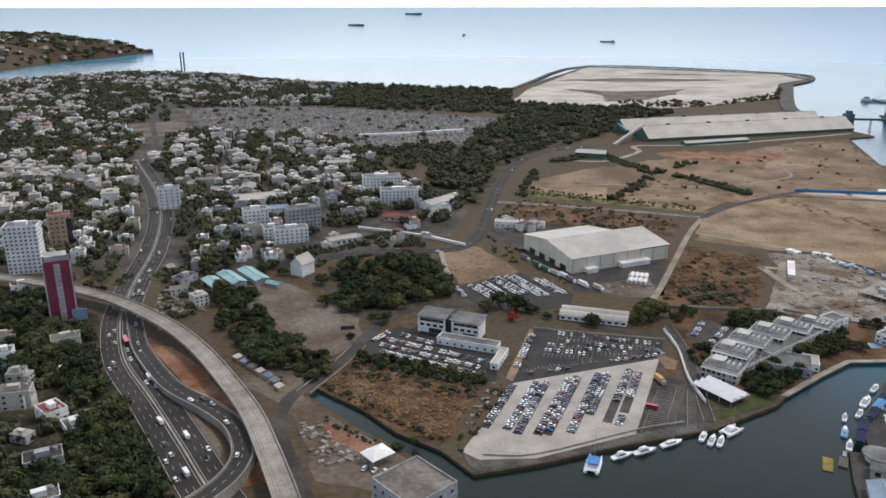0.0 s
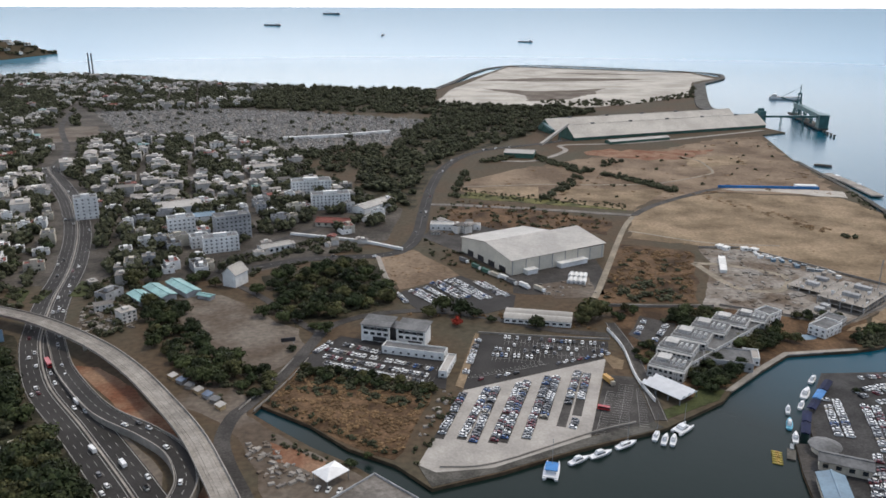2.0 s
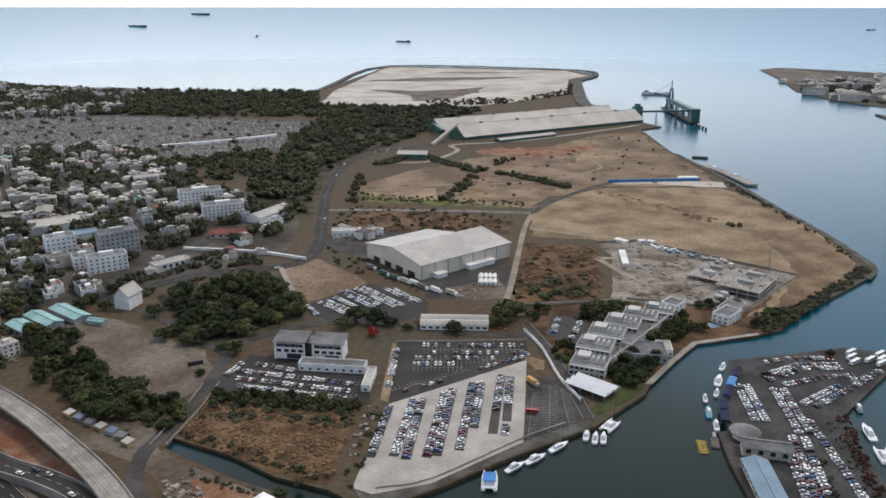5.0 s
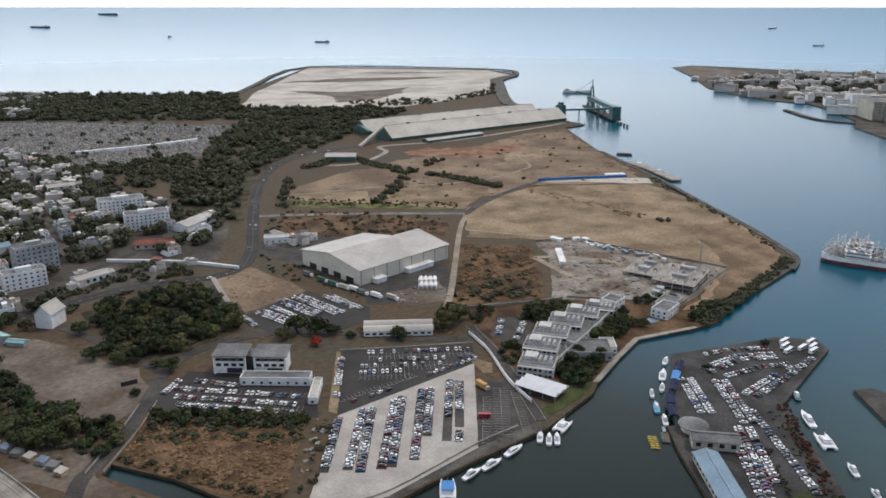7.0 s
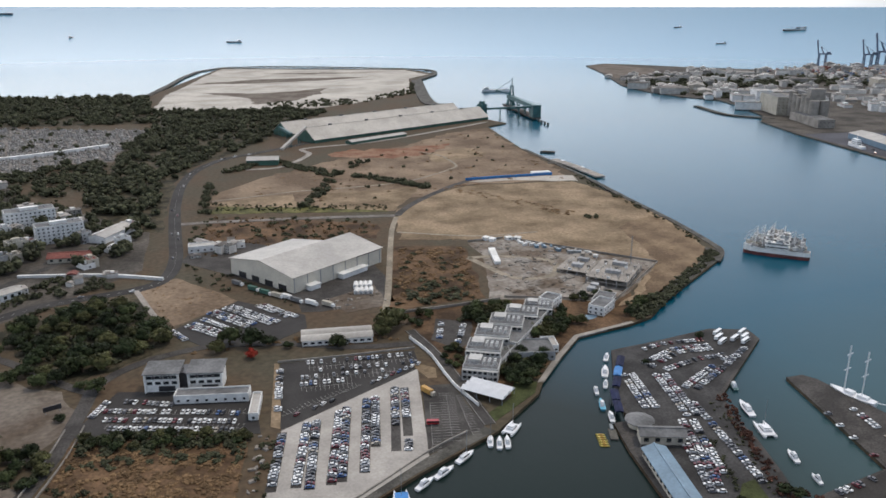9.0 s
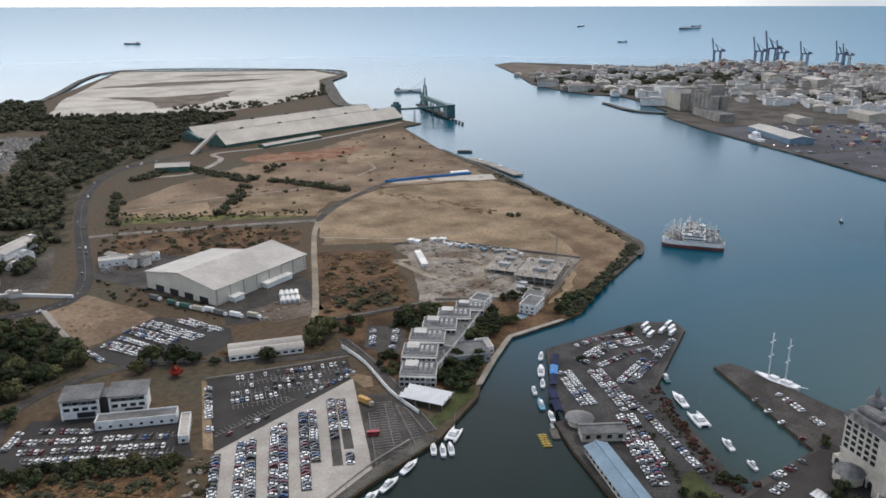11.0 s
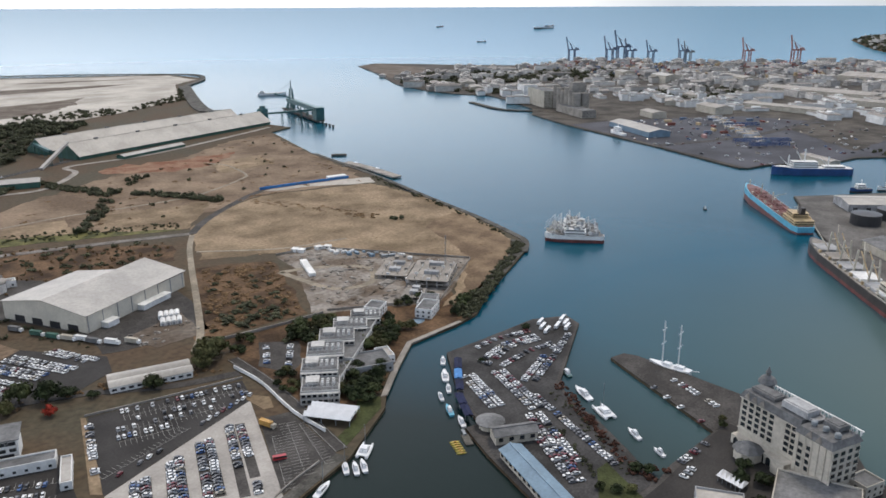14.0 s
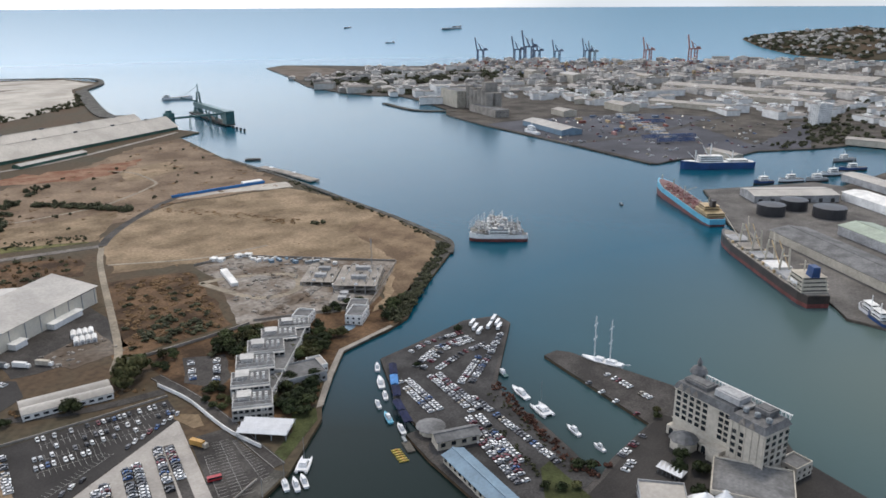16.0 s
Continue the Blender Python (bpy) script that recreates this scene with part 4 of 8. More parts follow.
red_tower()
block("apartment_tower", "tall cream apartment tower with rows of small windows", "tower", -338, 594, 14, 25, 16, 39, 12, 7, 4, WHITE)
e = block("office_tower", "tan stone office tower with a dark glass corner", "tower", -336, 650, 28, 18, 16, 33, 8, 4, 3, TANWALL, REDROOF)
bm = bmesh.new()
box(bm, 5, 9.2, -8.3, 8.2, 4, 30)
part("glass_corner", bm, GLASS, e, "dark curtain glass")
block("billboard_building", "white building with a roof terrace by the motorway", "building", -292, 800, 20, 22, 14, 22, 6, 4, 3, WHITE)
for x, y, a, w, d, h, f in ((-183, 726, 20, 24, 14, 18, 5), (-135, 716, 22, 32, 16, 22, 6), (-139, 676, 18, 30, 14, 13, 4), (-72, 882, 8, 44, 20, 17, 5), (-48, 818, 8, 40, 18, 16, 5), (-160, 690, 20, 16, 14, 10, 3)):
    block("apartment_block", "white concrete apartment block with flat roof", "building", x, y, a, w, d, h, f, int(w / 4), int(d / 4), WHITE if w != 32 else GREYWALL, group="white blocks of the town")
gable("chapel", "small white gabled building among trees", "building", -113, 586, 60, 15, 12, 10, 16, WHITE, ROOFMETAL)
for x, y, w in ((-176, 556, 22), (-165, 566, 31), (-150, 574, 34)):
    gable("market_shed", "open shed with a faded teal metal roof", "shed", x, y, -52, w, 11, 4.2, 5.6, GREYWALL, TEALROOF, "teal market sheds")
gable("market_shed", "small shed with a faded teal roof", "shed", -130, 556, -30, 12, 5, 3, 3.8, GREYWALL, TEALROOF, "teal market sheds")
gable("town_hall_shed", "broad pale hall with a shallow metal roof", "shed", -205, 815, 20, 44, 30, 9, 12, WHITE, ROOFMETAL)
gable("town_hall_shed", "hall with a shallow bluish metal roof", "shed", -175, 775, 20, 26, 16, 7, 9, WHITE, BLUEROOF)
gable("red_roofed_house", "low house with a red pitched roof", "house", -42, 748, -15, 34, 14, 4.5, 7.5, CREAM, REDROOF, nw=5)
gable("pale_hall", "low hall with a pale metal roof", "shed", -5, 808, 50, 44, 18, 6, 8.5, WHITE, ROOFMETAL)
gable("pale_hall", "low hall with a pale roof beside a road", "shed", -92, 668, 30, 26, 12, 6, 7.5, WHITE, ROOFMETAL, nw=5)


def vault_shed():
    e = thing("vaulted_shed", 104, 491, 0, -17, "long low shed with a pale curved metal roof", "shed")
    bm = bmesh.new()
    box(bm, -22.5, 22.5, -8.5, 8.5, -0.3, 3.7)
    part("wall", bm, WHITE, e)
    for y0, y1 in ((-9, 0), (0, 9)):
        bm = bmesh.new()
        arc = lambda px, o: [(px, y0 + (y1 - y0) * i / 8, 3.7 + o + 2.0 * math.sin(math.pi * i / 8)) for i in range(9)]
        solid(bm, [arc(px, 0.0) + arc(px, 0.25)[::-1] for px in (-23, 23)])
        bmesh.ops.recalc_face_normals(bm, faces=bm.faces[:])
        part("roof_vault", bm, ROOFMETAL, e)
    put_windows(e, 45, 17, 1, 10, 3, 1.2, 3, (2.6, 1.5), WHITE, "flr")


vault_shed()


def office(x, y, w, ang):
    e = thing("office_block", x, y, 0, ang, "white modern office with black bands and grey roof", "building", "twin office blocks")
    d, h = 13, 11
    bm = bmesh.new()
    box(bm, -w / 2, w / 2, -d / 2, d / 2, -0.3, h)
    part("wall", bm, WHITE, e)
    bm = bmesh.new()
    box(bm, -w / 2 + 1.0, w / 2 - 1.0, -d / 2 - 0.2, d / 2 + 0.2, 7.9, 10.2)
    part("upper_band", bm, BLACKCLAD, e)
    bm = bmesh.new()
    box(bm, -w / 2 + 7, w / 2 - 2.0, -d / 2 - 0.25, -d / 2 + 0.2, 0.5, 3.6)
    part("lower_band", bm, BLACKCLAD, e)
    bm = bmesh.new()
    solid(bm, [[(px, -d / 2 - 1.5, h + 0.2), (px, d / 2 + 1.0, h + 1.5), (px, d / 2 + 1.0, h + 1.9), (px, -d / 2 - 1.5, h + 0.6)] for px in (-w / 2 - 1.2, w / 2 + 1.2)])
    part("roof", bm, ROOFGREY, e, "sloping grey roof")
    for px in (-w / 2, w / 2):
        bm = bmesh.new()
        box(bm, px - 0.5, px + 0.5, -d / 2 - 1.2, -d / 2 + 0.1, 0, h + 0.25)
        part("fin", bm, WHITE, e)
    n = int(w / 4.5)
    proto = None
    for k, z in ((0, 4.6), (1, 8.1)):
        for i in range(n):
            m = pose(-w / 2 + w * (i + 0.5) / n, -d / 2 - 0.22 * k, z)
            if proto is None:
                proto = part("window", window_bm(3.0, 1.9), [WHITE, GLASS], e)
                proto.matrix_local = m
            else:
                again(proto, e, m)


office(-5, 473, 18, -22)
office(17, 464, 18, -22)
bm = bmesh.new()
e = thing("link_block", 6, 469, 0, -22, "recessed black glazed link between offices", "building")
box(bm, -3, 3, -5, 6, -0.2, 10.5)
part("body", bm, BLACKCLAD, e)
block("office_annex", "low white office annex with grey flat roof", "building", 16, 446, -22, 40, 9, 4.2, 1, 8, 2, WHITE, ROOFGREY, plant=False)
block("gatehouse", "small white flat-roofed store", "building", 34, 424, -20, 5, 24, 3.4, 1, 1, 5, WHITE, ROOFMETAL, plant=False)


def hotel():
    e = thing("hotel", 280.6, 195, 0, -108.5, "large cream hotel with grey mansard roof and turret", "hotel")
    w, d, h = 53, 18, 25
    bm = bmesh.new()
    box(bm, -w / 2, 8, -d / 2 + 3, d / 2, -0.3, h)
    box(bm, 8, w / 2, -d / 2, d / 2, -0.3, h)
    box(bm, -w / 2 - 0.4, w / 2 + 0.4, -d / 2 - 0.6, d / 2 + 0.4, 0, 5)
    box(bm, -w / 2 - 0.3, 8.3, -d / 2 + 2.6, d / 2 + 0.3, 7.8, 8.4)
    box(bm, -w / 2 - 0.5, 7.9, -d / 2 + 2.4, d / 2 + 0.5, h - 0.7, h)
    part("wall", bm, HOTELWALL, e)
    bm = bmesh.new()
    box(bm, -w / 2 - 0.8, 8.6, -d / 2 + 2.2, d / 2 + 0.8, h, h + 3.4, 0, 1.6)
    part("mansard_roof", bm, ROOFGREY, e, "grey sloping roof")
    bm = bmesh.new()
    box(bm, 7.4, w / 2 + 0.8, -d / 2 - 0.8, d / 2 + 0.8, h, h + 3.0, 0, 1.6)
    part("mansard_roof", bm, ROOFGREY, e, "grey sloping roof")
    proto = None
    for i in range(26):
        m = pose(-w / 2 + 2.5 + i * 2.05, d / 2 - 1.6, h + 3.3)
        if proto is None:
            bm = bmesh.new()
            box(bm, -0.3, 0.3, -0.3, 0.3, 0, 2.2)
            box(bm, -1.05, 1.05, -0.35, 0.35, 2.2, 2.6)
            proto = part("baluster", bm, WHITE, e)
            proto.matrix_local = m
        else:
            again(proto, e, m)
    for x0, x1, y0, y1, z in ((-6, 8, -3, 5, 7), (-24, -10, -3, 4, 5.4), (14, 22, 0, 7, 6)):
        bm = bmesh.new()
        box(bm, x0, x1, y0, y1, h + 3.8, h + z, 0)
        box(bm, x0 + 1, x1 - 1, y0 + 1, y1 - 1, h + z, h + z + 0.4)
        part("roof_plant", bm, GREYWALL if z == 7 else ROOFGREY, e)
    for x0 in (12, 18, 24):
        bm = bmesh.new()
        solid(bm, [disc(1.4, h + 3.5, 12, x0, -3), disc(1.4, h + 5.2, 12, x0, -3), disc(0.9, h + 5.6, 12, x0, -3)])
        part("cooling_unit", bm, GREYSTEEL, e)
    bm = bmesh.new()
    solid(bm, [disc(4.2, h + 3.5, 24, 8, 2), disc(4.2, h + 4.6, 24, 8, 2), disc(3.2, h + 4.6, 24, 8, 2), disc(3.2, h + 4.0, 24, 8, 2)])
    part("roof_ring", bm, GREYWALL, e)
    for k in range(5):
        bm = bmesh.new()
        x0 = (-23, -18.5, -14, 15, 20)[k]
        y0 = -d / 2 + (2.1 if k < 3 else -0.9)
        solid(bm, [[(x0 - 1.7, yy, h + 0.4), (x0 + 1.7, yy, h + 0.4), (x0, yy, h + 3.0)] for yy in (y0, y0 + 2.5)])
        part("dormer", bm, CONCRETE, e)
    proto = None
    spots = [(-w / 2 + 2.6 + i * 4.0, -d / 2 + 3, 9.6 + k * 3.1, 0) for k in range(5) for i in range(5)]
    spots += [(1.5 + i * 3.4, -d / 2 + 3, 9.6 + k * 3.1, 0) for k in range(5) for i in range(2)]
    spots += [(11 + i * 4.6, -d / 2, 8.5 + k * 3.4, 0) for k in range(4) for i in range(2)]
    spots += [(w / 2, -d / 2 + 3 + i * 4.6, 7 + k * 3.4, 90) for k in range(5) for i in range(4)]
    for px, py, pz, a in spots:
        m = pose(px, py, pz, 0, 0, a)
        if proto is None:
            proto = part("window", window_bm(2.7, 2.1), [HOTELWALL, GLASS], e)
            proto.matrix_local = m
        else:
            again(proto, e, m)
    for i in range(6):
        bm = bmesh.new()
        x0 = 9.5 + i * 3.5
        box(bm, x0, x0 + 0.5, -d / 2 - 0.35, -d / 2 + 0.1, 5, h)
        part("pilaster", bm, HOTELWALL, e)
    for i in range(6):
        bm = bmesh.new()
        x0 = -w / 2 + 2.6 + i * 4.0
        arch = [(x0 - 1.3, 0.3), (x0 + 1.3, 0.3)] + [(x0 + 1.3 * math.cos(a), 3.0 + 1.3 * math.sin(a)) for a in (0.0, 0.5, 1.05, 1.57, 2.1, 2.64, 3.14)]
        solid(bm, [[(p, yy, q) for p, q in arch] for yy in (-d / 2 - 0.75, -d / 2 - 0.5)])
        part("arched_door", bm, GLASS, e)
    tx, ty = -w / 2 + 3, d / 2 - 2.2
    bm = bmesh.new()
    solid(bm, [disc(3.0, h, 12, tx, ty), disc(3.0, h + 5.6, 12, tx, ty), disc(4.5, h + 5.8, 12, tx, ty), disc(4.3, h + 6.6, 12, tx, ty), disc(3.2, h + 8.4, 12, tx, ty), disc(1.4, h + 9.4, 12, tx, ty)])
    tower = part("turret", bm, ROOFGREY, e)
    bm = bmesh.new()
    solid(bm, [disc(1.1, h + 9.4, 10, tx, ty), disc(1.1, h + 11, 10, tx, ty), disc(1.5, h + 11.1, 10, tx, ty), disc(0.8, h + 12.4, 10, tx, ty), disc(0.12, h + 14.2, 10, tx, ty)])
    part("finial", bm, ROOFGREY, tower)
    bm = bmesh.new()
    box(bm, 0, 7, -d / 2 - 3.5, -d / 2 + 2.6, 0, 7)
    part("porch", bm, HOTELWALL, e)
    bm = bmesh.new()
    solid(bm, [[(-13 + 6.5 * math.cos(a), -d / 2 - 4 + 6.5 * math.sin(a), z) for a in (0.5, 1.4, 2.3, 3.2, 4.1, 5.0, 5.9)] for z in (0, 5)])
    part("pavilion", bm, HOTELWALL, e)
    bm = bmesh.new()
    solid(bm, [disc(7.4, 5, 8, -13, -d / 2 - 4), disc(3.5, 7.4, 8, -13, -d / 2 - 4), disc(0.4, 8.2, 8, -13, -d / 2 - 4)])
    part("pavilion_roof", bm, ROOFGREY, e)


hotel()
block("hotel_annex", "low annex with broad grey flat roof and brown walls", "building", 252, 172, -72, 34, 28, 8, 2, 8, 7, HOTELWALL, ROOFGREY, plant=False)
block("hotel_wing", "low grey-roofed wing beside a hotel", "building", 283, 163, -108, 10, 12, 6, 2, 3, 3, HOTELWALL, ROOFGREY, plant=False)
block("waterfront_shop", "pale flat-roofed waterfront shop building", "building", 222, 200, -60, 20, 18, 5.5, 2, 5, 4, GREYWALL, ROOFMETAL, plant=False)
for i in range(6):
    e = thing("sail_canopy", 247.5 - i * 0.3, 212 - i * 2.2, 0, 0, "white peaked fabric canopy on posts", "canopy", "peaked white canopies")
    bm = bmesh.new()
    solid(bm, [[(-3.4, -1.1, 2.8), (3.4, -1.1, 2.8), (3.4, 1.1, 2.8), (-3.4, 1.1, 2.8)], [(-0.3, -0.1, 4.6), (0.3, -0.1, 4.6), (0.3, 0.1, 4.6), (-0.3, 0.1, 4.6)]])
    part("fabric", bm, BOATWHITE, e)
    for px in (-3.2, 3.2):
        bm = bmesh.new()
        beam(bm, (px, 0, -0.1), (px, 0, 2.85), 0.2)
        part("post", bm, GREYSTEEL, e)
for x, y, s in ((229, 184, 9), (236, 178, 8), (217, 190, 8)):
    e = thing("tent_roof", x, y, 0, 20, "large white pleated tent roof", "canopy", "white pleated tents")
    bm = bmesh.new()
    for i in range(12):
        a0, a1 = 2 * math.pi * i / 12, 2 * math.pi * (i + 1) / 12
        am = (a0 + a1) / 2
        P = [(0, 0, 10), (s * math.cos(a0), s * math.sin(a0), 3), (s * 0.86 * math.cos(am), s * 0.86 * math.sin(am), 4.1), (s * math.cos(a1), s * math.sin(a1), 3)]
        v = [bm.verts.new(p) for p in P]
        bm.faces.new((v[0], v[1], v[2]))
        bm.faces.new((v[0], v[2], v[3]))
    part("fabric", bm, BOATWHITE, e)
    bm = bmesh.new()
    beam(bm, (0, 0, -0.2), (0, 0, 10.4), 0.4)
    part("mast", bm, GREYSTEEL, e)


def terrace_villa(x, y, w, d, h, ang, floors):
    """Stepped white block: recessed loggias, a framed roof terrace and cooling units."""
    e = thing("terraced_villa", x, y, 0, ang, "white terraced villa block with framed roof terrace", "building", "white villas by the water")
    step = h / floors
    bm = bmesh.new()
    box(bm, -w / 2, w / 2, -d / 2 + 2.2, d / 2, -0.4, h)
    part("wall", bm, VILLA, e)
    bm = bmesh.new()
    box(bm, -w / 2 + 0.4, w / 2 - 0.4, -d / 2 + 2.6, d / 2 - 0.4, h, h + 0.12)
    part("roof", bm, ROOFGREY, e, "dark flat roof")
    bm = parapet_bm(w, d - 2.2, h, 0.45, 0.9)
    bmesh.ops.translate(bm, vec=(0, 1.1, 0), verts=bm.verts[:])
    part("parapet", bm, VILLA, e)
    bm = bmesh.new()
    for y0 in (-d / 2 + 3.4, -d / 2 + 7.5):
        beam(bm, (-w / 2 + 1, y0, h + 2.5), (w / 2 - 1, y0, h + 2.5), 0.3)
    n = int(w / 3)
    for i in range(n + 1):
        px = -w / 2 + 1 + (w - 2) * i / n
        beam(bm, (px, -d / 2 + 3.0, h + 2.6), (px, -d / 2 + 8.0, h + 2.6), 0.16)
        if i % 2 == 0:
            beam(bm, (px, -d / 2 + 3.4, h), (px, -d / 2 + 3.4, h + 2.5), 0.3)
            beam(bm, (px, -d / 2 + 7.5, h), (px, -d / 2 + 7.5, h + 2.5), 0.3)
    part("pergola", bm, GREYWALL, e)
    bm = bmesh.new()
    box(bm, -w * 0.36, -w * 0.06, d * 0.02, d * 0.36, h, h + 2.3)
    box(bm, -w * 0.39, -w * 0.03, -d * 0.01, d * 0.39, h + 2.3, h + 2.5)
    part("stair_house", bm, VILLA, e)
    unit = None
    for i in range(9):
        m = pose(w * (0.04 + 0.15 * (i % 3)), d * (0.02 + 0.14 * (i // 3)), h + 0.1, 0, 0, 11 * (i % 4))
        if unit is None:
            bm = bmesh.new()
            box(bm, -0.8, 0.8, -0.5, 0.5, 0, 1.1)
            unit = part("cooling_unit", bm, WHITE, e)
            unit.matrix_local = m
        else:
            again(unit, e, m)
    for k in range(floors):
        bm = bmesh.new()
        box(bm, -w / 2, w / 2, -d / 2, -d / 2 + 2.3, k * step + step - 0.35, k * step + step)
        box(bm, -w / 2, w / 2, -d / 2, -d / 2 + 0.15, k * step, k * step + 0.9)
        part("balcony", bm, VILLA, e)
    bay = None
    for k in range(floors):
        for i in range(n):
            m = pose(-w / 2 + w * (i + 0.5) / n, -d / 2 + 2.2, k * step + 0.3)
            if bay is None:
                bay = part("glazed_door", window_bm(w / n - 1.0, step - 1.1), [VILLA, GLASS], e)
                bay.matrix_local = m
            else:
                again(bay, e, m)
    post = None
    for i in range(n + 1):
        m = pose(-w / 2 + 0.25 + (w - 0.5) * i / n, -d / 2 + 0.25, 0)
        if post is None:
            bm = bmesh.new()
            box(bm, -0.25, 0.25, -0.25, 0.25, -0.2, h)
            post = part("column", bm, VILLA, e)
            post.matrix_local = m
        else:
            again(post, e, m)
    put_windows(e, w, d - 1, floors, 0, 3, step * 0.3, step, (1.6, 1.4), VILLA, "lr")


for x, y, w, d, h, f in ((163, 405, 21, 20, 6.5, 2), (174, 421, 21, 19, 9, 3), (189, 436, 22, 20, 9.5, 3), (207, 449, 22, 20, 9, 3), (226, 460, 22, 18, 8, 2), (245, 468, 20, 16, 6.5, 2)):
    terrace_villa(x, y, w, d, h, -38, f)
for x, y, L, ww, hh in ((176, 414, 44, 15, 5.4), (210, 439, 46, 16, 6.2), (240, 461, 34, 13, 5.2)):
    block("villa_wing", "low white wing joining terraced villas", "building", x, y, 36.6, L, ww, hh, 2, int(L / 4), 3, VILLA, ROOFGREY, "white villas by the water", plant=False, sides="flr")
block("restaurant", "low grey flat-roofed restaurant with white canopies", "building", 203, 415, -22, 28, 20, 5, 1, 7, 5, GREYWALL, ROOFGREY, plant=False)
block("restaurant", "small white flat-roofed pavilion by a walkway", "building", 219, 417, -22, 9, 14, 4, 1, 3, 3, WHITE, PALECONC, plant=False)
block("pool_house", "white villa beside a small pool", "building", 288, 452, 30, 20, 12, 6, 2, 4, 3, WHITE, ROOFGREY, plant=False)
block("pool_house", "white flat-roofed house in a garden", "building", 262, 478, 30, 14, 12, 6, 2, 3, 3, WHITE, ROOFGREY, plant=False)
bm = bmesh.new()
solid(bm, [[(272 + 7 * math.cos(a / 3), 446 + 4 * math.sin(a / 3), z) for a in range(19)] for z in (-0.3, 0.2)])
tagged(link("swimming_pool", bm, BLUEROOF), "small curved blue swimming pool", "pool", kind="structure")


def marquee():
    e = thing("marquee", 154, 381, 0, -57, "large white fabric marquee roof", "canopy")
    bm = bmesh.new()
    for y0, y1 in ((-8, -2.7), (-2.7, 2.6), (2.6, 8)):
        ym = (y0 + y1) / 2
        solid(bm, [[(px, y0, 3.6), (px, y1, 3.6), (px, y1, 3.8), (px, ym, 5.4), (px, y0, 3.8)] for px in (-14, 12)])
    bmesh.ops.recalc_face_normals(bm, faces=bm.faces[:])
    part("fabric", bm, BOATWHITE, e)
    for px in (-13.5, -4, 4, 11.5):
        for py in (-7.8, 7.8):
            bm = bmesh.new()
            beam(bm, (px, py, -0.2), (px, py, 3.7), 0.3)
            part("post", bm, GREYSTEEL, e)


marquee()
gable("blue_roofed_hall", "long hall with pale blue metal roof and cream walls", "building", 184, 268, -111, 52, 11, 4.2, 6.2, CREAM, BLUEROOF, nw=12)
gable("pier_hall", "low hall with grey pitched roof on the pier", "building", 206, 301, -30, 22, 9, 5, 7, CREAM, ROOFGREY, nw=4)
e = thing("round_hut", 206, 317, 0, 0, "round pavilion with a wide grey conical roof", "pavilion")
bm = bmesh.new()
solid(bm, [disc(6.0, -0.3, 12), disc(6.0, 3.4, 12)])
part("wall", bm, CREAM, e)
bm = bmesh.new()
solid(bm, [disc(7.8, 3.3, 12), disc(7.8, 3.6, 12), disc(2.2, 5.6, 12), disc(0.2, 5.9, 12)])
part("roof", bm, ROOFGREY, e)
for x, y, a, w in ((243, 377, 46, 14), (233, 367, 46, 12), (224, 357, 46, 12), (213, 345, 58, 12), (206, 334, 58, 12)):
    e = thing("market_awning", x, y, 0, a, "dark blue fabric awning over a quay stall", "canopy", "blue quay awnings")
    bm = bmesh.new()
    solid(bm, [[(px, -2.3, 2.6), (px, 2.3, 2.6), (px, 2.3, 2.75), (px, 0, 3.5), (px, -2.3, 2.75)] for px in (-w / 2, w / 2)])
    part("fabric", bm, AWNING if x != 233 else TARP, e)
    for px in (-w / 2 + 0.4, w / 2 - 0.4):
        for py in (-2.1, 2.1):
            bm = bmesh.new()
            beam(bm, (px, py, -0.1), (px, py, 2.7), 0.15)
            part("post", bm, GREYSTEEL, e)


def unfinished(x, y, ang, w, d, floors, label):
    e = thing("unfinished_building", x, y, 0, ang, label, "building site", "unfinished concrete blocks")
    for k in range(floors + 1):
        bm = bmesh.new()
        box(bm, -w / 2, w / 2, -d / 2, d / 2, k * 3.2 - 0.2, k * 3.2 + 0.15)
        part("slab", bm, CONCRETE, e)
    proto = None
    for k in range(floors):
        for i in range(int(w / 7) + 1):
            for j in range(int(d / 7) + 1):
                m = pose(-w / 2 + 0.6 + i * (w - 1.2) / int(w / 7), -d / 2 + 0.6 + j * (d - 1.2) / int(d / 7), k * 3.2 + 0.15)
                if proto is None:
                    bm = bmesh.new()
                    box(bm, -0.3, 0.3, -0.3, 0.3, 0, 2.9)
                    proto = part("column", bm, GREYWALL, e)
                    proto.matrix_local = m
                else:
                    again(proto, e, m)
    for s in (-0.2, 0.25):
        bm = bmesh.new()
        box(bm, w * s, w * s + 5, -d * 0.2, d * 0.15, floors * 3.2 + 0.15, floors * 3.2 + 2.6)
        part("core", bm, GREYWALL, e)
    for i in range(int(w / 6)):
        for j in range(int(d / 6)):
            bm = bmesh.new()
            x0, y0 = -w / 2 + 2 + i * 6 + (j % 2), -d / 2 + 2 + j * 6
            box(bm, x0, x0 + (0.5, 3.5, 0.5, 0.4)[(i + j) % 4], y0, y0 + (0.5, 0.4, 2.8, 0.5)[(i + j) % 4], floors * 3.2 + 0.14, floors * 3.2 + (1.3, 2.2, 1.6)[(i * 2 + j) % 3])
            part("starter_wall", bm, (GREYWALL, WHITE, CONCRETE)[(i + 2 * j) % 3], e)


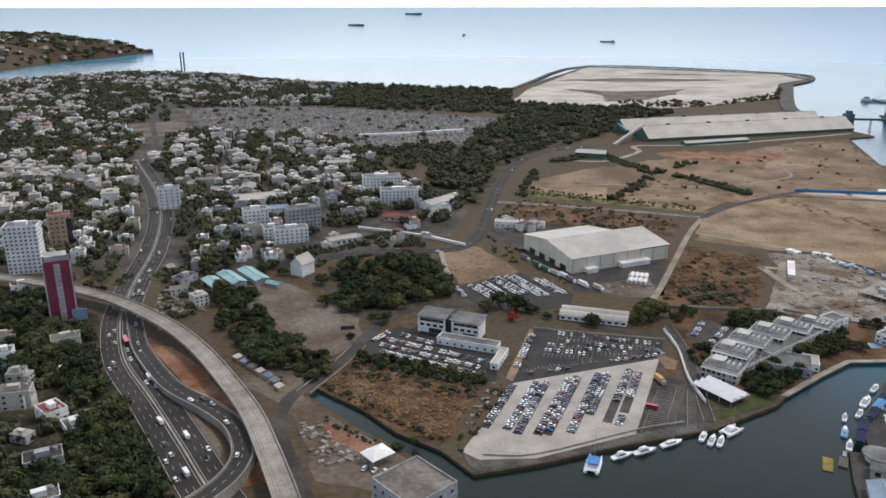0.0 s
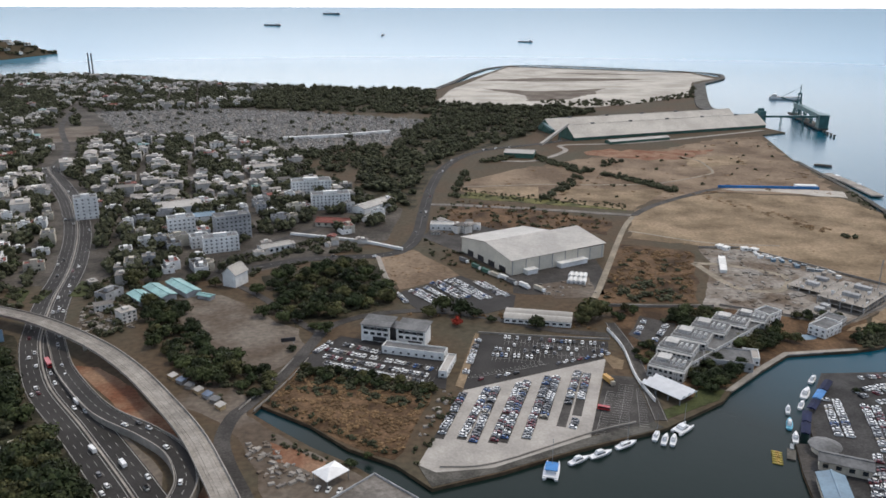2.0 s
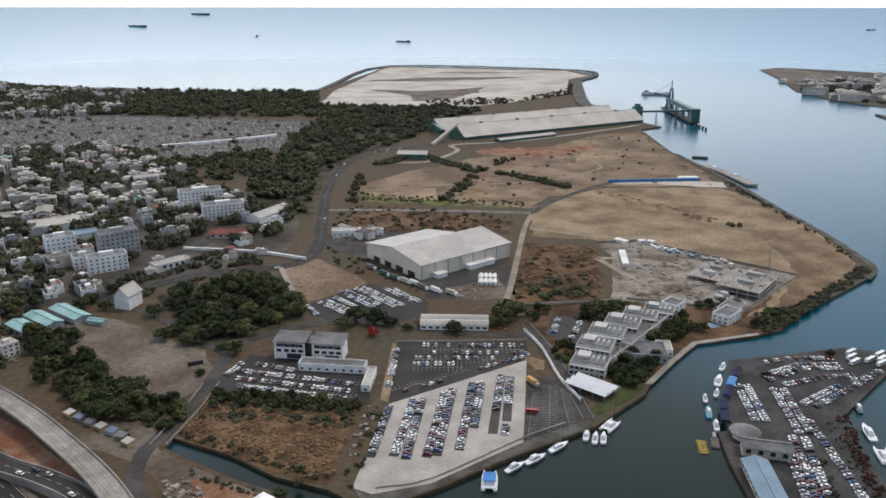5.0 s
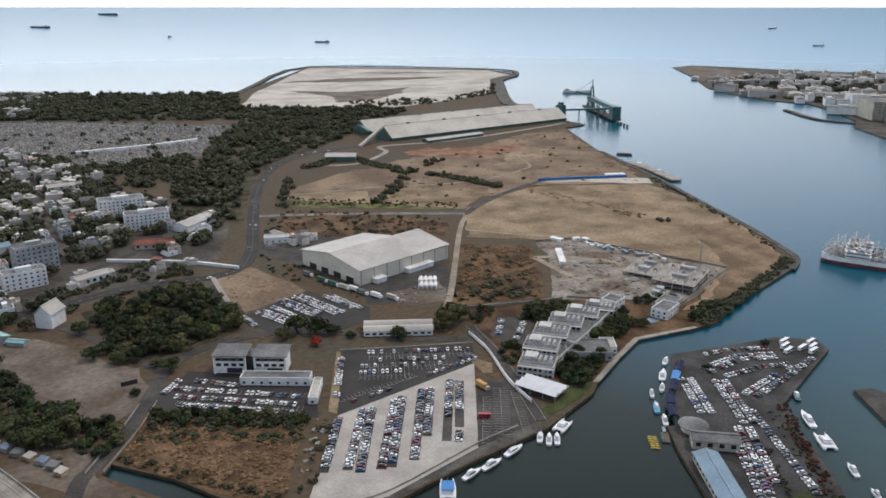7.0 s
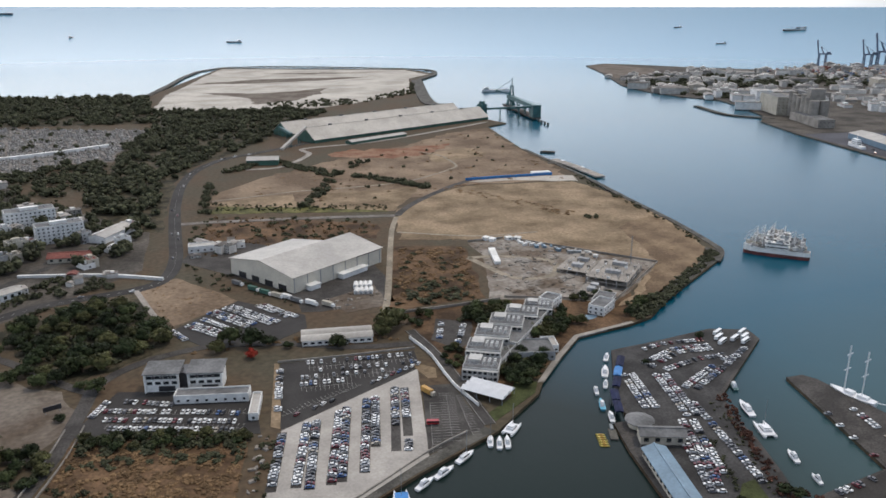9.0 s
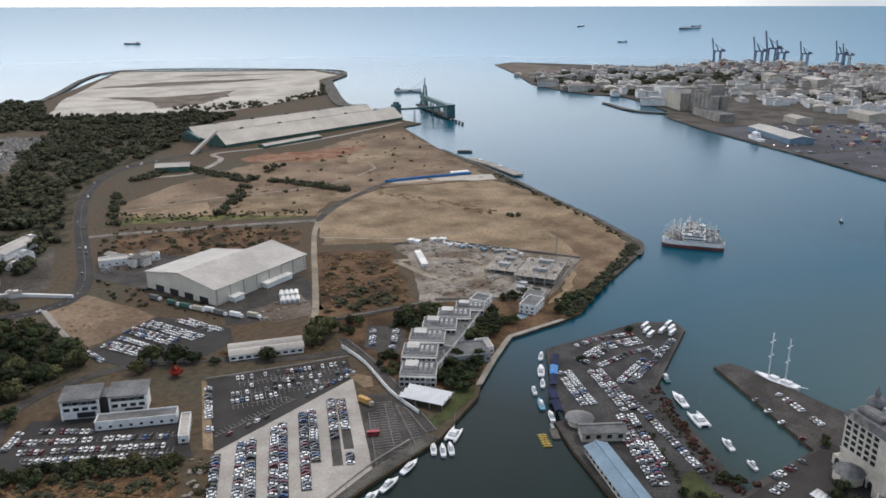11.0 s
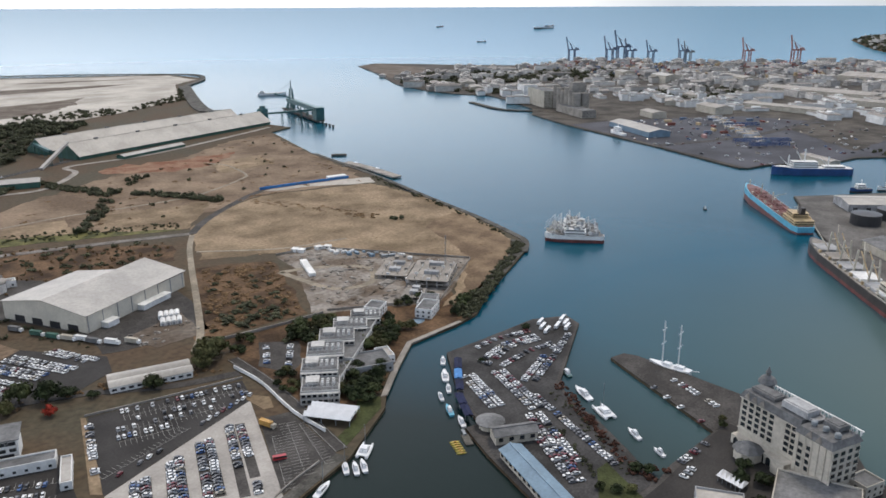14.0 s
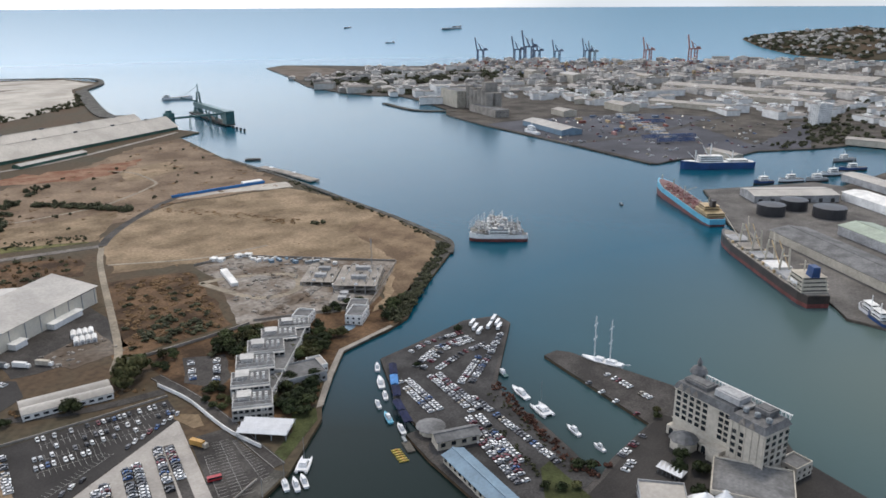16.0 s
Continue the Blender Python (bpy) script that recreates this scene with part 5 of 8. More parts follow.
unfinished(341, 503, 36, 48, 33, 2, "unfinished concrete building with bare columns")
unfinished(303, 483, 36, 20, 16, 1, "single unfinished concrete storey on columns")
unfinished(330, 535, 36, 36, 26, 1, "low unfinished concrete frame")
block("site_office", "low grey house at a building site edge", "building", 298, 462, 36, 20, 13, 5, 1, 5, 3, VILLA, ROOFGREY, plant=False)
for x, y, a in ((289, 606, 66), (286.5, 600, 66), (284, 594, 66), (281.5, 588, 66), (279, 582, 66), (276.5, 576, 66), (303, 640, 30), (306, 634, 30), (322, 631, -5), (329, 627, -60)):
    e = thing("site_cabin", x, y, 0, a, "white site cabin on bare ground", "cabin", "white site cabins")
    bm = bmesh.new()
    box(bm, -3, 3, -2.6, 2.6, 0, 2.7)
    box(bm, -3.2, 3.2, -2.8, 2.8, 2.7, 2.9)
    part("body", bm, WHITE, e)
    bm = bmesh.new()
    box(bm, -1, 1, -2.7, -2.5, 1.0, 2.0)
    part("window", bm, GLASS, e)
# heaps, stacks and trucks of the building site
for x, y, r, h in ((299, 572, 9, 2.2), (281, 516, 12, 2.6), (296, 493, 8, 2.0), (270, 512, 7, 1.6), (308, 520, 7, 1.8), (255, 512, 5, 1.2), (300, 610, 5, 1.4), (345, 560, 6, 1.6), (290, 540, 5, 1.2)):
    e = thing("gravel_heap", x, y, 0.1, x * 7, "heap of pale gravel and earth on bare ground", "heap", "heaps of a building site")
    bm = bmesh.new()
    rim = random.Random(int(x * y))
    wob = [rim.uniform(0.75, 1.25) for _ in range(14)]
    solid(bm, [[(r * f * wob[k] * math.cos(k * math.tau / 14), 0.7 * r * f * wob[(k + 3 * i) % 14] * math.sin(k * math.tau / 14), z + (rim.uniform(-0.15, 0.25) * h if i else 0)) for k in range(14)] for i, (f, z) in enumerate(((1, -0.2), (0.8, 0.4 * h), (0.55, 0.75 * h), (0.2, h)))])
    part("gravel", bm, CONCRETE if x in (299, 300, 308) else SITEDUST, e)
for k in range(34):
    u = (k * 0.618) % 1
    if k < 20:
        x, y = 327 + 42 * u - (k % 3) * 3, 622 - 66 * u - (k % 3) * 4
    else:
        x, y = 296 + 34 * u + (k % 4) * 7, 478 + 30 * u + (k % 4) * 9
    e = thing("material_stack", x, y, 0.1, k * 37 % 180, "stack of building material on bare ground", "stack", "stacks of building material")
    n = 3 + k % 3
    for i in range(n):
        bm = bmesh.new()
        a, b = 1.6 + (k % 4) * 0.6, 0.9 + (k % 3) * 0.4
        box(bm, -a, a, -b, b, i * 0.5, i * 0.5 + 0.42)
        part("layer", bm, (WHITE, CONCRETE, BLUEROOF, WHITE, GREYSTEEL)[k % 5], e)
e = thing("mobile_crane", 372, 520, 0, 0, "slim pale lattice crane at a building site", "crane")
bm = bmesh.new()
box(bm, -1.2, 1.2, -1.2, 1.2, 0, 1)
part("base", bm, CONCRETE, e)
bm = bmesh.new()
for px, py in ((-0.4, -0.4), (0.4, -0.4), (0, 0.4)):
    beam(bm, (px, py, 0.8), (px, py, 26), 0.16)
part("mast", bm, GREYSTEEL, e)
for i in range(8):
    e = thing("storage_tent", 150 + (i % 4) * 3.4 - (i // 4) * 4, 577 - (i // 4) * 12 - (i % 4) * 1.2, 0, 65, "white pitched storage tent in a yard", "tent", "white storage tents")
    bm = bmesh.new()
    solid(bm, [[(px, -1.6, 0), (px, 1.6, 0), (px, 1.6, 2.6), (px, 0, 3.6), (px, -1.6, 2.6)] for px in (-4.5, 4.5)])
    part("fabric", bm, WHITE, e)
    bm = bmesh.new()
    box(bm, -4.6, -4.48, -0.8, 0.8, 0, 2)
    part("flap", bm, GREYWALL, e)


def sugar_shed(x, y, label):
    e = gable("storage_shed", label, "shed", x, y, 16, 396, 50, 5, 22, GREENWALL, ROOFMETAL, "long bulk storage sheds", over=1.5)
    for s in (-199.6, 199.6):
        bm = bmesh.new()
        solid(bm, [[(s + o, -22, 0), (s + o, 22, 0), (s + o, 22, 6), (s + o, 0, 20.5), (s + o, -22, 6)] for o in (-0.4, 0.4)])
        bmesh.ops.recalc_face_normals(bm, faces=bm.faces[:])
        part("gable_end", bm, GREENWALL, e, "dark green gable end")
    for i in range(5):
        bm = bmesh.new()
        px = -150 + i * 75
        box(bm, px - 3, px + 3, -1.4, 1.4, 22, 24)
        part("ridge_vent", bm, ROOFGREY, e)


sugar_shed(511, 1296, "very long shed with pale pitched roof and green ends")
sugar_shed(493, 1371, "very long shed with pale pitched roof, behind another")
gable("long_store", "long low store with a pale roof", "shed", 428, 1205, 18, 116, 16, 4, 6, GREENWALL, ROOFMETAL)
gable("green_depot", "green-walled depot with pale roof", "shed", 213, 1092, -20, 42, 26, 7, 10, GREENWALL, ROOFMETAL)
for a, b, label in (((264, 1181, 1.5), (322, 1243, 23), "inclined pale conveyor gallery rising to a shed roof"), ((712, 1358, 16), (797, 1300, 22), "raised conveyor gallery to a jetty"), ((300, 1250, 12), (300, 1320, 14), "raised conveyor gallery between sheds")):
    e = thing("conveyor", 0, 0, 0, 0, label, "conveyor", "terminal conveyors")
    bm = bmesh.new()
    beam(bm, a, b, 4.5, 3.5)
    part("gallery", bm, ROOFMETAL if a[2] < 5 else TERMINALGREEN, e)
    for t in (0.35, 0.7, 0.97):
        p = Vector(a).lerp(Vector(b), t)
        for s in (-1.6, 1.6):
            bm = bmesh.new()
            beam(bm, (p.x + s, p.y, -3), (p.x + s * 0.6, p.y, p.z - 1), 0.9)
            part("leg", bm, TERMINALGREEN, e)
e = thing("transfer_tower", 712, 1357, 0, 17, "dark green conveyor transfer tower", "tower")
bm = bmesh.new()
box(bm, -7, 7, -7, 7, -0.3, 26)
box(bm, -4, 4, -4, 4, 26, 31)
part("body", bm, TERMINALGREEN, e)
bm = bmesh.new()
box(bm, -7.5, 7.5, -7.5, 7.5, 18, 18.6)
part("platform", bm, GREYSTEEL, e)
e = thing("ship_loader", 826, 1396, -1.8, 73.5, "dark green ship loader on a jetty head", "loader")
bm = bmesh.new()
box(bm, -112, 112, -9, 9, 2.2, 5)
part("jetty", bm, QUAY, e)
for i in range(10):
    for s in (-6, 6):
        bm = bmesh.new()
        solid(bm, [disc(1.3, -3, 8, -104 + i * 23, s), disc(1.3, 2.3, 8, -104 + i * 23, s)])
        part("pile", bm, QUAY, e)
for px in (-96, -50, -5, 40, 84):
    bm = bmesh.new()
    for s in (-6, 6):
        beam(bm, (px - 5, s, 4.8), (px, s * 0.5, 20), 1.4)
        beam(bm, (px + 5, s, 4.8), (px, s * 0.5, 20), 1.4)
    beam(bm, (px, -5, 12), (px, 5, 12), 1.0)
    part("tower_frame", bm, TERMINALGREEN, e)
bm = bmesh.new()
box(bm, -100, 92, -4.5, 4.5, 19, 26)
box(bm, -100, 92, -5.2, 5.2, 26, 26.8)
part("gallery", bm, TERMINALGREEN, e)
bm = bmesh.new()
box(bm, -112, -92, -8, 8, 4.8, 27)
box(bm, -113, -91, -9, 9, 27, 28)
part("drive_house", bm, TERMINALGREEN, e)
bm = bmesh.new()
for s in (-5, 5):
    beam(bm, (62, s, 4.8), (68, s * 0.4, 48), 1.8)
    beam(bm, (76, s, 4.8), (70, s * 0.4, 48), 1.8)
for z in (26, 36, 46):
    beam(bm, (65, -4, z), (73, 4, z), 1.0)
beam(bm, (69, 0, 46), (69, 0, 64), 1.6)
part("mast", bm, TERMINALGREEN, e)
bm = bmesh.new()
beam(bm, (69, 3, 30), (74, 34, 38), 2.6, 2.6)
beam(bm, (69, 0, 60), (74, 32, 39), 0.6)
part("boom", bm, TERMINALGREEN, e)
for i in range(4):
    e = thing("mooring_dolphin", 786 - i * 4, 1270 - i * 16, -1.8, 0, "small dark mooring post standing in the water", "post", "mooring posts")
    bm = bmesh.new()
    solid(bm, [disc(2.0, -2, 8), disc(2.0, 3.5, 8), disc(2.6, 3.6, 8), disc(2.6, 4.6, 8)])
    part("pile", bm, QUAY, e)
block("concrete_block", "grey concrete building with rubble on its roof", "building", -12, 276, -48, 26, 25, 17, 4, 5, 4, GREYWALL, RUBBLE, plant=False)
e = thing("white_canopy", -31, 317, 0, 40, "white hipped canopy on steel posts", "canopy")
bm = bmesh.new()
solid(bm, [[(-6.5, -5.5, 4.6), (6.5, -5.5, 4.6), (6.5, 5.5, 4.6), (-6.5, 5.5, 4.6)], [(-6.5, -5.5, 4.9), (6.5, -5.5, 4.9), (6.5, 5.5, 4.9), (-6.5, 5.5, 4.9)], [(-1, -0.5, 7), (1, -0.5, 7), (1, 0.5, 7), (-1, 0.5, 7)]])
part("fabric", bm, BOATWHITE, e)
for px, py in ((-6, -5), (6, -5), (6, 5), (-6, 5)):
    bm = bmesh.new()
    beam(bm, (px, py, -0.2), (px, py, 4.7), 0.3)
    part("post", bm, GREYSTEEL, e)
e = thing("signboard", -63, 469, 0, 10, "dark brown roadside signboard on two posts", "sign")
bm = bmesh.new()
box(bm, -4.5, 4.5, -0.15, 0.15, 1.6, 4.4)
part("board", bm, BLACKCLAD, e)
for px in (-3.5, 3.5):
    bm = bmesh.new()
    beam(bm, (px, 0, -0.2), (px, 0, 1.7), 0.3)
    part("post", bm, GREYSTEEL, e)
e = thing("billboard", -243, 478, 0, 20, "pale blue roadside billboard on a post", "sign")
bm = bmesh.new()
box(bm, -4.5, 4.5, -0.3, 0.3, 5, 13)
part("board", bm, BLUEROOF, e)
bm = bmesh.new()
beam(bm, (0, 0, -0.2), (0, 0, 5.2), 0.8)
part("post", bm, GREYSTEEL, e)
for s in (-5, 5):
    e = thing("stack", -847 + s, 2570, 0, 0, "tall slim pale twin stack near the shore", "tower", "twin stacks")
    bm = bmesh.new()
    solid(bm, [disc(2.6, -0.5, 12), disc(2.2, 66, 12)])
    part("shaft", bm, ROOFGREY, e)
    bm = bmesh.new()
    solid(bm, [disc(3.0, 64, 12), disc(3.0, 65, 12)])
    part("gallery", bm, GREYSTEEL, e)


# ---- shacks and debris by the viaduct ----
for i, (x, y) in enumerate(((-128, 425), (-122, 419), (-116, 412), (-110, 406), (-104, 400), (-99, 394), (-95, 387))):
    e = thing("roadside_shack", x + 3, y + 2, 0, -48 + 7 * (i % 3), ("rusty tin", "patched timber", "blue-roofed")[i % 3] + " roadside shack with sloping roof", "shack", "roadside shacks")
    bm = bmesh.new()
    box(bm, -2.4, 2.4, -1.8, 1.8, 0, 2.3)
    part("wall", bm, (DECKTAN, GREYWALL, CONCRETE)[i % 3], e)
    bm = bmesh.new()
    solid(bm, [[(px, -2.2, 2.3), (px, 2.2, 2.9), (px, 2.2, 3.0), (px, -2.2, 2.4)] for px in (-2.8, 2.8)])
    part("roof", bm, (ROOFMETAL, STEEL, ROOFGREY)[i % 3], e)


# ---- town houses ----
rng = random.Random(7)


def clear_of(x, y, lines, gap):
    return all(min((p.x - x) ** 2 + (p.y - y) ** 2 for p in line) > gap * gap for line in lines)


TOWN = [(-120, 615), (-218, 612), (-400, 600), (-1300, 1780), (-1270, 2290), (-1020, 2560), (-700, 2480), (-540, 2310), (-290, 2140), (-200, 2040), (-230, 1690), (-600, 1690), (-480, 1340), (-264, 1340), (-110, 1170), (-95, 1003), (25, 818), (5, 730), (-90, 700)]
CEMETERY = [(-543, 1633), (-434, 1684), (-286, 1661), (-148, 1612), (-24, 1551), (112, 1473), (60, 1330), (30, 1200), (-25, 1204), (-110, 1150), (-150, 1240), (-264, 1300), (-395, 1299)]
PITCH = [(-590, 1428), (-473, 1464), (-420, 1277), (-516, 1266)]
KEEP = [smooth_line([(*p, 0.0) for p in MOTORWAY[:9]], 12), smooth_line([(-130, 640, 0), (-100, 690, 0), (-60, 735, 0), (-20, 780, 0)], 8),
        smooth_line([(-420, 1043, 0), (-450, 1200, 0), (-560, 1500, 0), (-640, 1900, 0)], 10)]
BLOCKS = [(o.location.x, o.location.y) for o in scene.objects if o.type == "EMPTY" and o.get("category") in ("building", "tower", "shed", "house", "hotel", "warehouse")]
house_kinds = []


def house_kind(i):
    w, d = rng.uniform(9, 17), rng.uniform(8, 12)
    f = rng.choice((1, 2, 2, 3))
    wall = (WHITE, CREAM, GREYWALL, WHITE)[i % 4]
    label = ("white", "cream", "grey", "whitewashed")[i % 4] + " flat-roofed town house of %s" % ("one storey", "two storeys", "three storeys")[f - 1]
    return dict(name="town_house", label=label, category="house", w=w, d=d, h=3.1 * f + 0.4, floors=f, nw=2, nd=1, wall=wall, roof=(ROOFGREY, CONCRETE, OLDASPHALT, ROOFGREY, REDROOF)[i % 5], sides="flr")


def place_house(x, y, a, i):
    k = i % 10
    if len(house_kinds) <= k:
        q = house_kind(k)
        house_kinds.append(block(q["name"], q["label"], q["category"], x, y, a, q["w"], q["d"], q["h"], q["floors"], q["nw"], q["nd"], q["wall"], q["roof"], "houses of the old town", sides=q["sides"]))
    else:
        copy_thing(house_kinds[k], pose(x, y, 0, 0, 0, a))


def far_house(w, d, h, pitched, wins):
    bm = bmesh.new()
    box(bm, -w / 2, w / 2, -d / 2, d / 2, -0.3, h, 0)
    if pitched:
        solid(bm, [[(px, -d / 2 - 0.5, h), (px, d / 2 + 0.5, h), (px, 0, h + d * 0.22)] for px in (-w / 2 - 0.5, w / 2 + 0.5)], 1)
    else:
        box(bm, -w / 2 - 0.3, w / 2 + 0.3, -d / 2 - 0.3, d / 2 + 0.3, h, h + 0.5, 1)
        box(bm, -w * 0.2, w * 0.15, -d * 0.2, d * 0.2, h + 0.5, h + 2.6, 0)
    if wins:
        for k in range(max(1, int(h / 3.2))):
            for i in range(3):
                px = -w / 2 + w * (i + 0.5) / 3
                box(bm, px - 0.8, px + 0.8, -d / 2 - 0.1, -d / 2 + 0.02, 1 + k * 3.2, 2.5 + k * 3.2, 2)
    return taken(bm)


spots = []
gx = 12.6
for i in range(-118, 25):
    for j in range(37, 217):
        u, v = i * gx, j * gx
        if i % 6 == 0 or j % 9 == 0:
            continue
        x, y = u * 0.9 + v * -0.18 + 160 + rng.uniform(-4, 4), v * 0.97 + u * -0.2 - 40 + rng.uniform(-4, 4)
        if inside(x, y, TOWN) and not inside(x, y, PITCH) and not inside(x, y, CEMETERY) and clear_of(x, y, KEEP, 20) and all((bx - x) ** 2 + (by - y) ** 2 > 330 for bx, by in BLOCKS):
            spots.append((x, y))
houses, greens = [], []
for x, y in spots:
    wooded = 0.54 + 0.38 * noise.noise((x * 0.008, y * 0.008, 0.5)) + (0.16 if y > 1150 else 0)
    (greens if rng.random() < wooded + 0.12 else houses).append((x, y))
houses.sort(key=lambda p: p[0] ** 2 + p[1] ** 2)
for i, (x, y) in enumerate(houses[:100]):
    place_house(x, y, 20 + rng.choice((0, 90, 180, 270)) + rng.uniform(-7, 7), i)
soup = Soup()
kinds = [far_house(rng.uniform(8, 17), rng.uniform(7, 12), rng.choice((3.4, 3.6, 6.6, 6.8, 9.8)), rng.random() < 0.25, True) for _ in range(14)]
for x, y in houses[100:]:
    s = rng.choice((0.8, 0.95, 1.1, 1.3, 1.7))
    hv, hf, hm = rng.choice(kinds)
    top = rng.choices((1, 3, 4, 5), (50, 38, 5, 2))[0]
    soup.add(hv, hf, [top if q == 1 else q for q in hm], pose(x, y, 0, 0, 0, 15 + rng.choice((0, 90, 180, 270)) + rng.uniform(-9, 9)) @ Matrix.Diagonal((s, s, min(s, 1.15), 1)))
soup.finish("distant_houses", [FARWALL, FARROOF, GLASS, PALECONC, REDROOF, TEALROOF], "distant pale town houses packed closely together", "houses")
# the houses among the trees below the red tower
for i, (x, y, a) in enumerate(((-172, 281, 30), (-196, 284, 30), (-186, 312, 28), (-188, 346, -50), (-204, 357, -40), (-230, 371, 15), (-240, 392, 15), (-222, 405, 40), (-262, 420, 20), (-280, 450, 25), (-300, 480, 20), (-178, 352, -45),
                               (-200, 562, 60), (-298, 520, 30), (-318, 545, 30), (-235, 440, 30))):
    place_house(x, y, a, i)
block("grey_depot", "broad flat grey-roofed building with white trim", "building", -205, 284, 35, 24, 26, 12, 3, 5, 5, GREYWALL, ROOFGREY, plant=False)
graves = Soup()
bm = bmesh.new()
box(bm, -0.6, 0.6, -1.2, 1.2, 0, 0.7)
box(bm, -0.5, 0.5, 1.0, 1.25, 0.7, 1.7)
grave = taken(bm)
for _ in range(6500):
    x, y = rng.uniform(-545, 115), rng.uniform(1150, 1685)
    if inside(x, y, CEMETERY):
        s = rng.uniform(1.2, 2.6)
        graves.add(*grave, pose(round(x / 4) * 4, round(y / 5) * 5, 0.05, 0, 0, rng.choice((20, 110))) @ Matrix.Diagonal((s, s, s, 1)))
graves.finish("graves", [GRAVE], "rows of weathered grey gravestones", "graves")


# ---- trees ----
def crown_bm(seed, R, height, lumps, leaves, leaf):
    r = random.Random(seed)
    bm = bmesh.new()
    centres = []
    for i in range(lumps):
        a, q = r.uniform(0, 6.28), R * 0.66 * math.sqrt(r.random())
        z = height * (0.34 + 0.34 * r.random() * (1 - q / R)) + (0.10 * height if q < R * 0.25 else 0)
        centres.append((q * math.cos(a), q * math.sin(a), z, R * r.uniform(0.36, 0.56)))
    for cx, cy, cz, cr in centres:
        # a dark inner mass, then loose leaf sprays round it
        ico = bmesh.ops.create_icosphere(bm, subdivisions=1, radius=cr * 0.74)["verts"]
        for v in ico:
            v.co = Vector((v.co.x * r.uniform(0.8, 1.15) + cx, v.co.y * r.uniform(0.8, 1.15) + cy, v.co.z * 0.72 * r.uniform(0.8, 1.15) + cz))
        for _ in range(leaves):
            t, p = r.uniform(0, 6.28), math.acos(r.uniform(-0.75, 1))
            n = Vector((math.sin(p) * math.cos(t), math.sin(p) * math.sin(t), math.cos(p)))
            c = Vector((cx, cy, cz)) + Vector((n.x, n.y, n.z * 0.75)) * cr * r.uniform(0.72, 1.12)
            s = leaf * r.uniform(0.6, 1.3)
            u = n.cross(Vector((r.uniform(-1, 1), r.uniform(-1, 1), r.uniform(-1, 1)))).normalized()
            w = (n * r.uniform(0.2, 0.9) + n.cross(u)).normalized()
            bm.faces.new([bm.verts.new(c + u * s), bm.verts.new(c + w * s * 0.8), bm.verts.new(c - u * s * 0.9), bm.verts.new(c - w * s * 0.7)])
    return bm, centres


tree_kinds = {}


def tree(x, y, size, kind, leaf_mat=None, label=""):
    """size: the crown's radius. Four shapes of broad crown, copied with a turn and a scale."""
    key = (kind % 5, leaf_mat.name if leaf_mat else "")
    m = pose(x, y, 0, 0, 0, rng.uniform(0, 360))
    s = size / 5.0
    if key in tree_kinds:
        t = copy_thing(tree_kinds[key], m)
        t.scale = (s, s, s * rng.uniform(0.8, 1.15))
        return t
    e = thing("tree", x, y, 0, 0, label or ("dark broad-crowned tree", "dense green spreading tree", "olive-green dusty tree", "round-crowned leafy tree", "ragged green shade tree")[kind % 5] + " on dry ground", "tree", "broadleaf trees")
    bm, centres = crown_bm(kind * 11 + 3, 5.0, 8.6, 12, 52, 0.60)
    part("crown", bm, leaf_mat or LEAVES[(0, 1, 2, 0, 1)[kind % 5]], e)
    bm = bmesh.new()
    solid(bm, [disc(0.5, -0.4, 7), disc(0.32, 2.4, 7), disc(0.24, 4.6, 7)])
    for cx, cy, cz, cr in centres[:4]:
        beam(bm, (0, 0, 2.2), (cx * 0.8, cy * 0.8, cz - 0.3), 0.22)
    part("trunk", bm, BARK, e)
    e.scale = (s, s, s)
    tree_kinds[key] = e
    return e


def grove(poly, n, lo, hi, gap, roads=(), road_gap=9):
    xs, ys = [p[0] for p in poly], [p[1] for p in poly]
    done = []
    for _ in range(n * 14):
        x, y = rng.uniform(min(xs), max(xs)), rng.uniform(min(ys), max(ys))
        if inside(x, y, poly) and all((x - a) ** 2 + (y - b) ** 2 > gap * gap for a, b in done) and clear_of(x, y, roads, road_gap):
            done.append((x, y))
            tree(x, y, rng.uniform(lo, hi), rng.randrange(5))
        if len(done) >= n:
            break


ROADS = [MLINE, RLINE]
grove([(-236, 470), (-180, 388), (-130, 306), (-118, 286), (-150, 290), (-182, 330), (-175, 368), (-215, 395), (-235, 430)], 74, 6, 10, 6.8, ROADS, 19)
grove([(-250, 470), (-215, 395), (-262, 370), (-330, 430), (-330, 540), (-280, 520)], 40, 6, 10, 9, ROADS, 22)
grove([(-200, 300), (-150, 300), (-120, 270), (-180, 260), (-240, 300), (-240, 340)], 30, 5, 9, 7, ROADS, 20)
grove([(-172, 545), (-150, 555), (-112, 470), (-70, 425), (-66, 402), (-92, 395), (-112, 425), (-148, 468)], 44, 4.0, 7.5, 7.5)
grove([(-88, 592), (-30, 630), (2, 600), (7, 535), (-38, 508), (-55, 520), (-75, 545)], 52, 4.5, 8, 8)
grove([(-50, 434), (24, 401), (22, 390), (-20, 408), (-56, 424)], 26, 2.8, 4.6, 4.5)
grove([(148, 440), (156, 402), (162, 428), (172, 446)], 8, 2.6, 4.2, 5)
grove([(186, 478), (206, 500), (236, 495), (222, 468), (204, 462)], 14, 3.5, 6, 6)
grove([(156, 500), (160, 480), (172, 492), (180, 505)], 6, 2.6, 4.4, 5)
grove([(166, 392), (180, 385), (212, 405), (190, 425), (178, 418)], 15, 3.5, 5.5, 6)
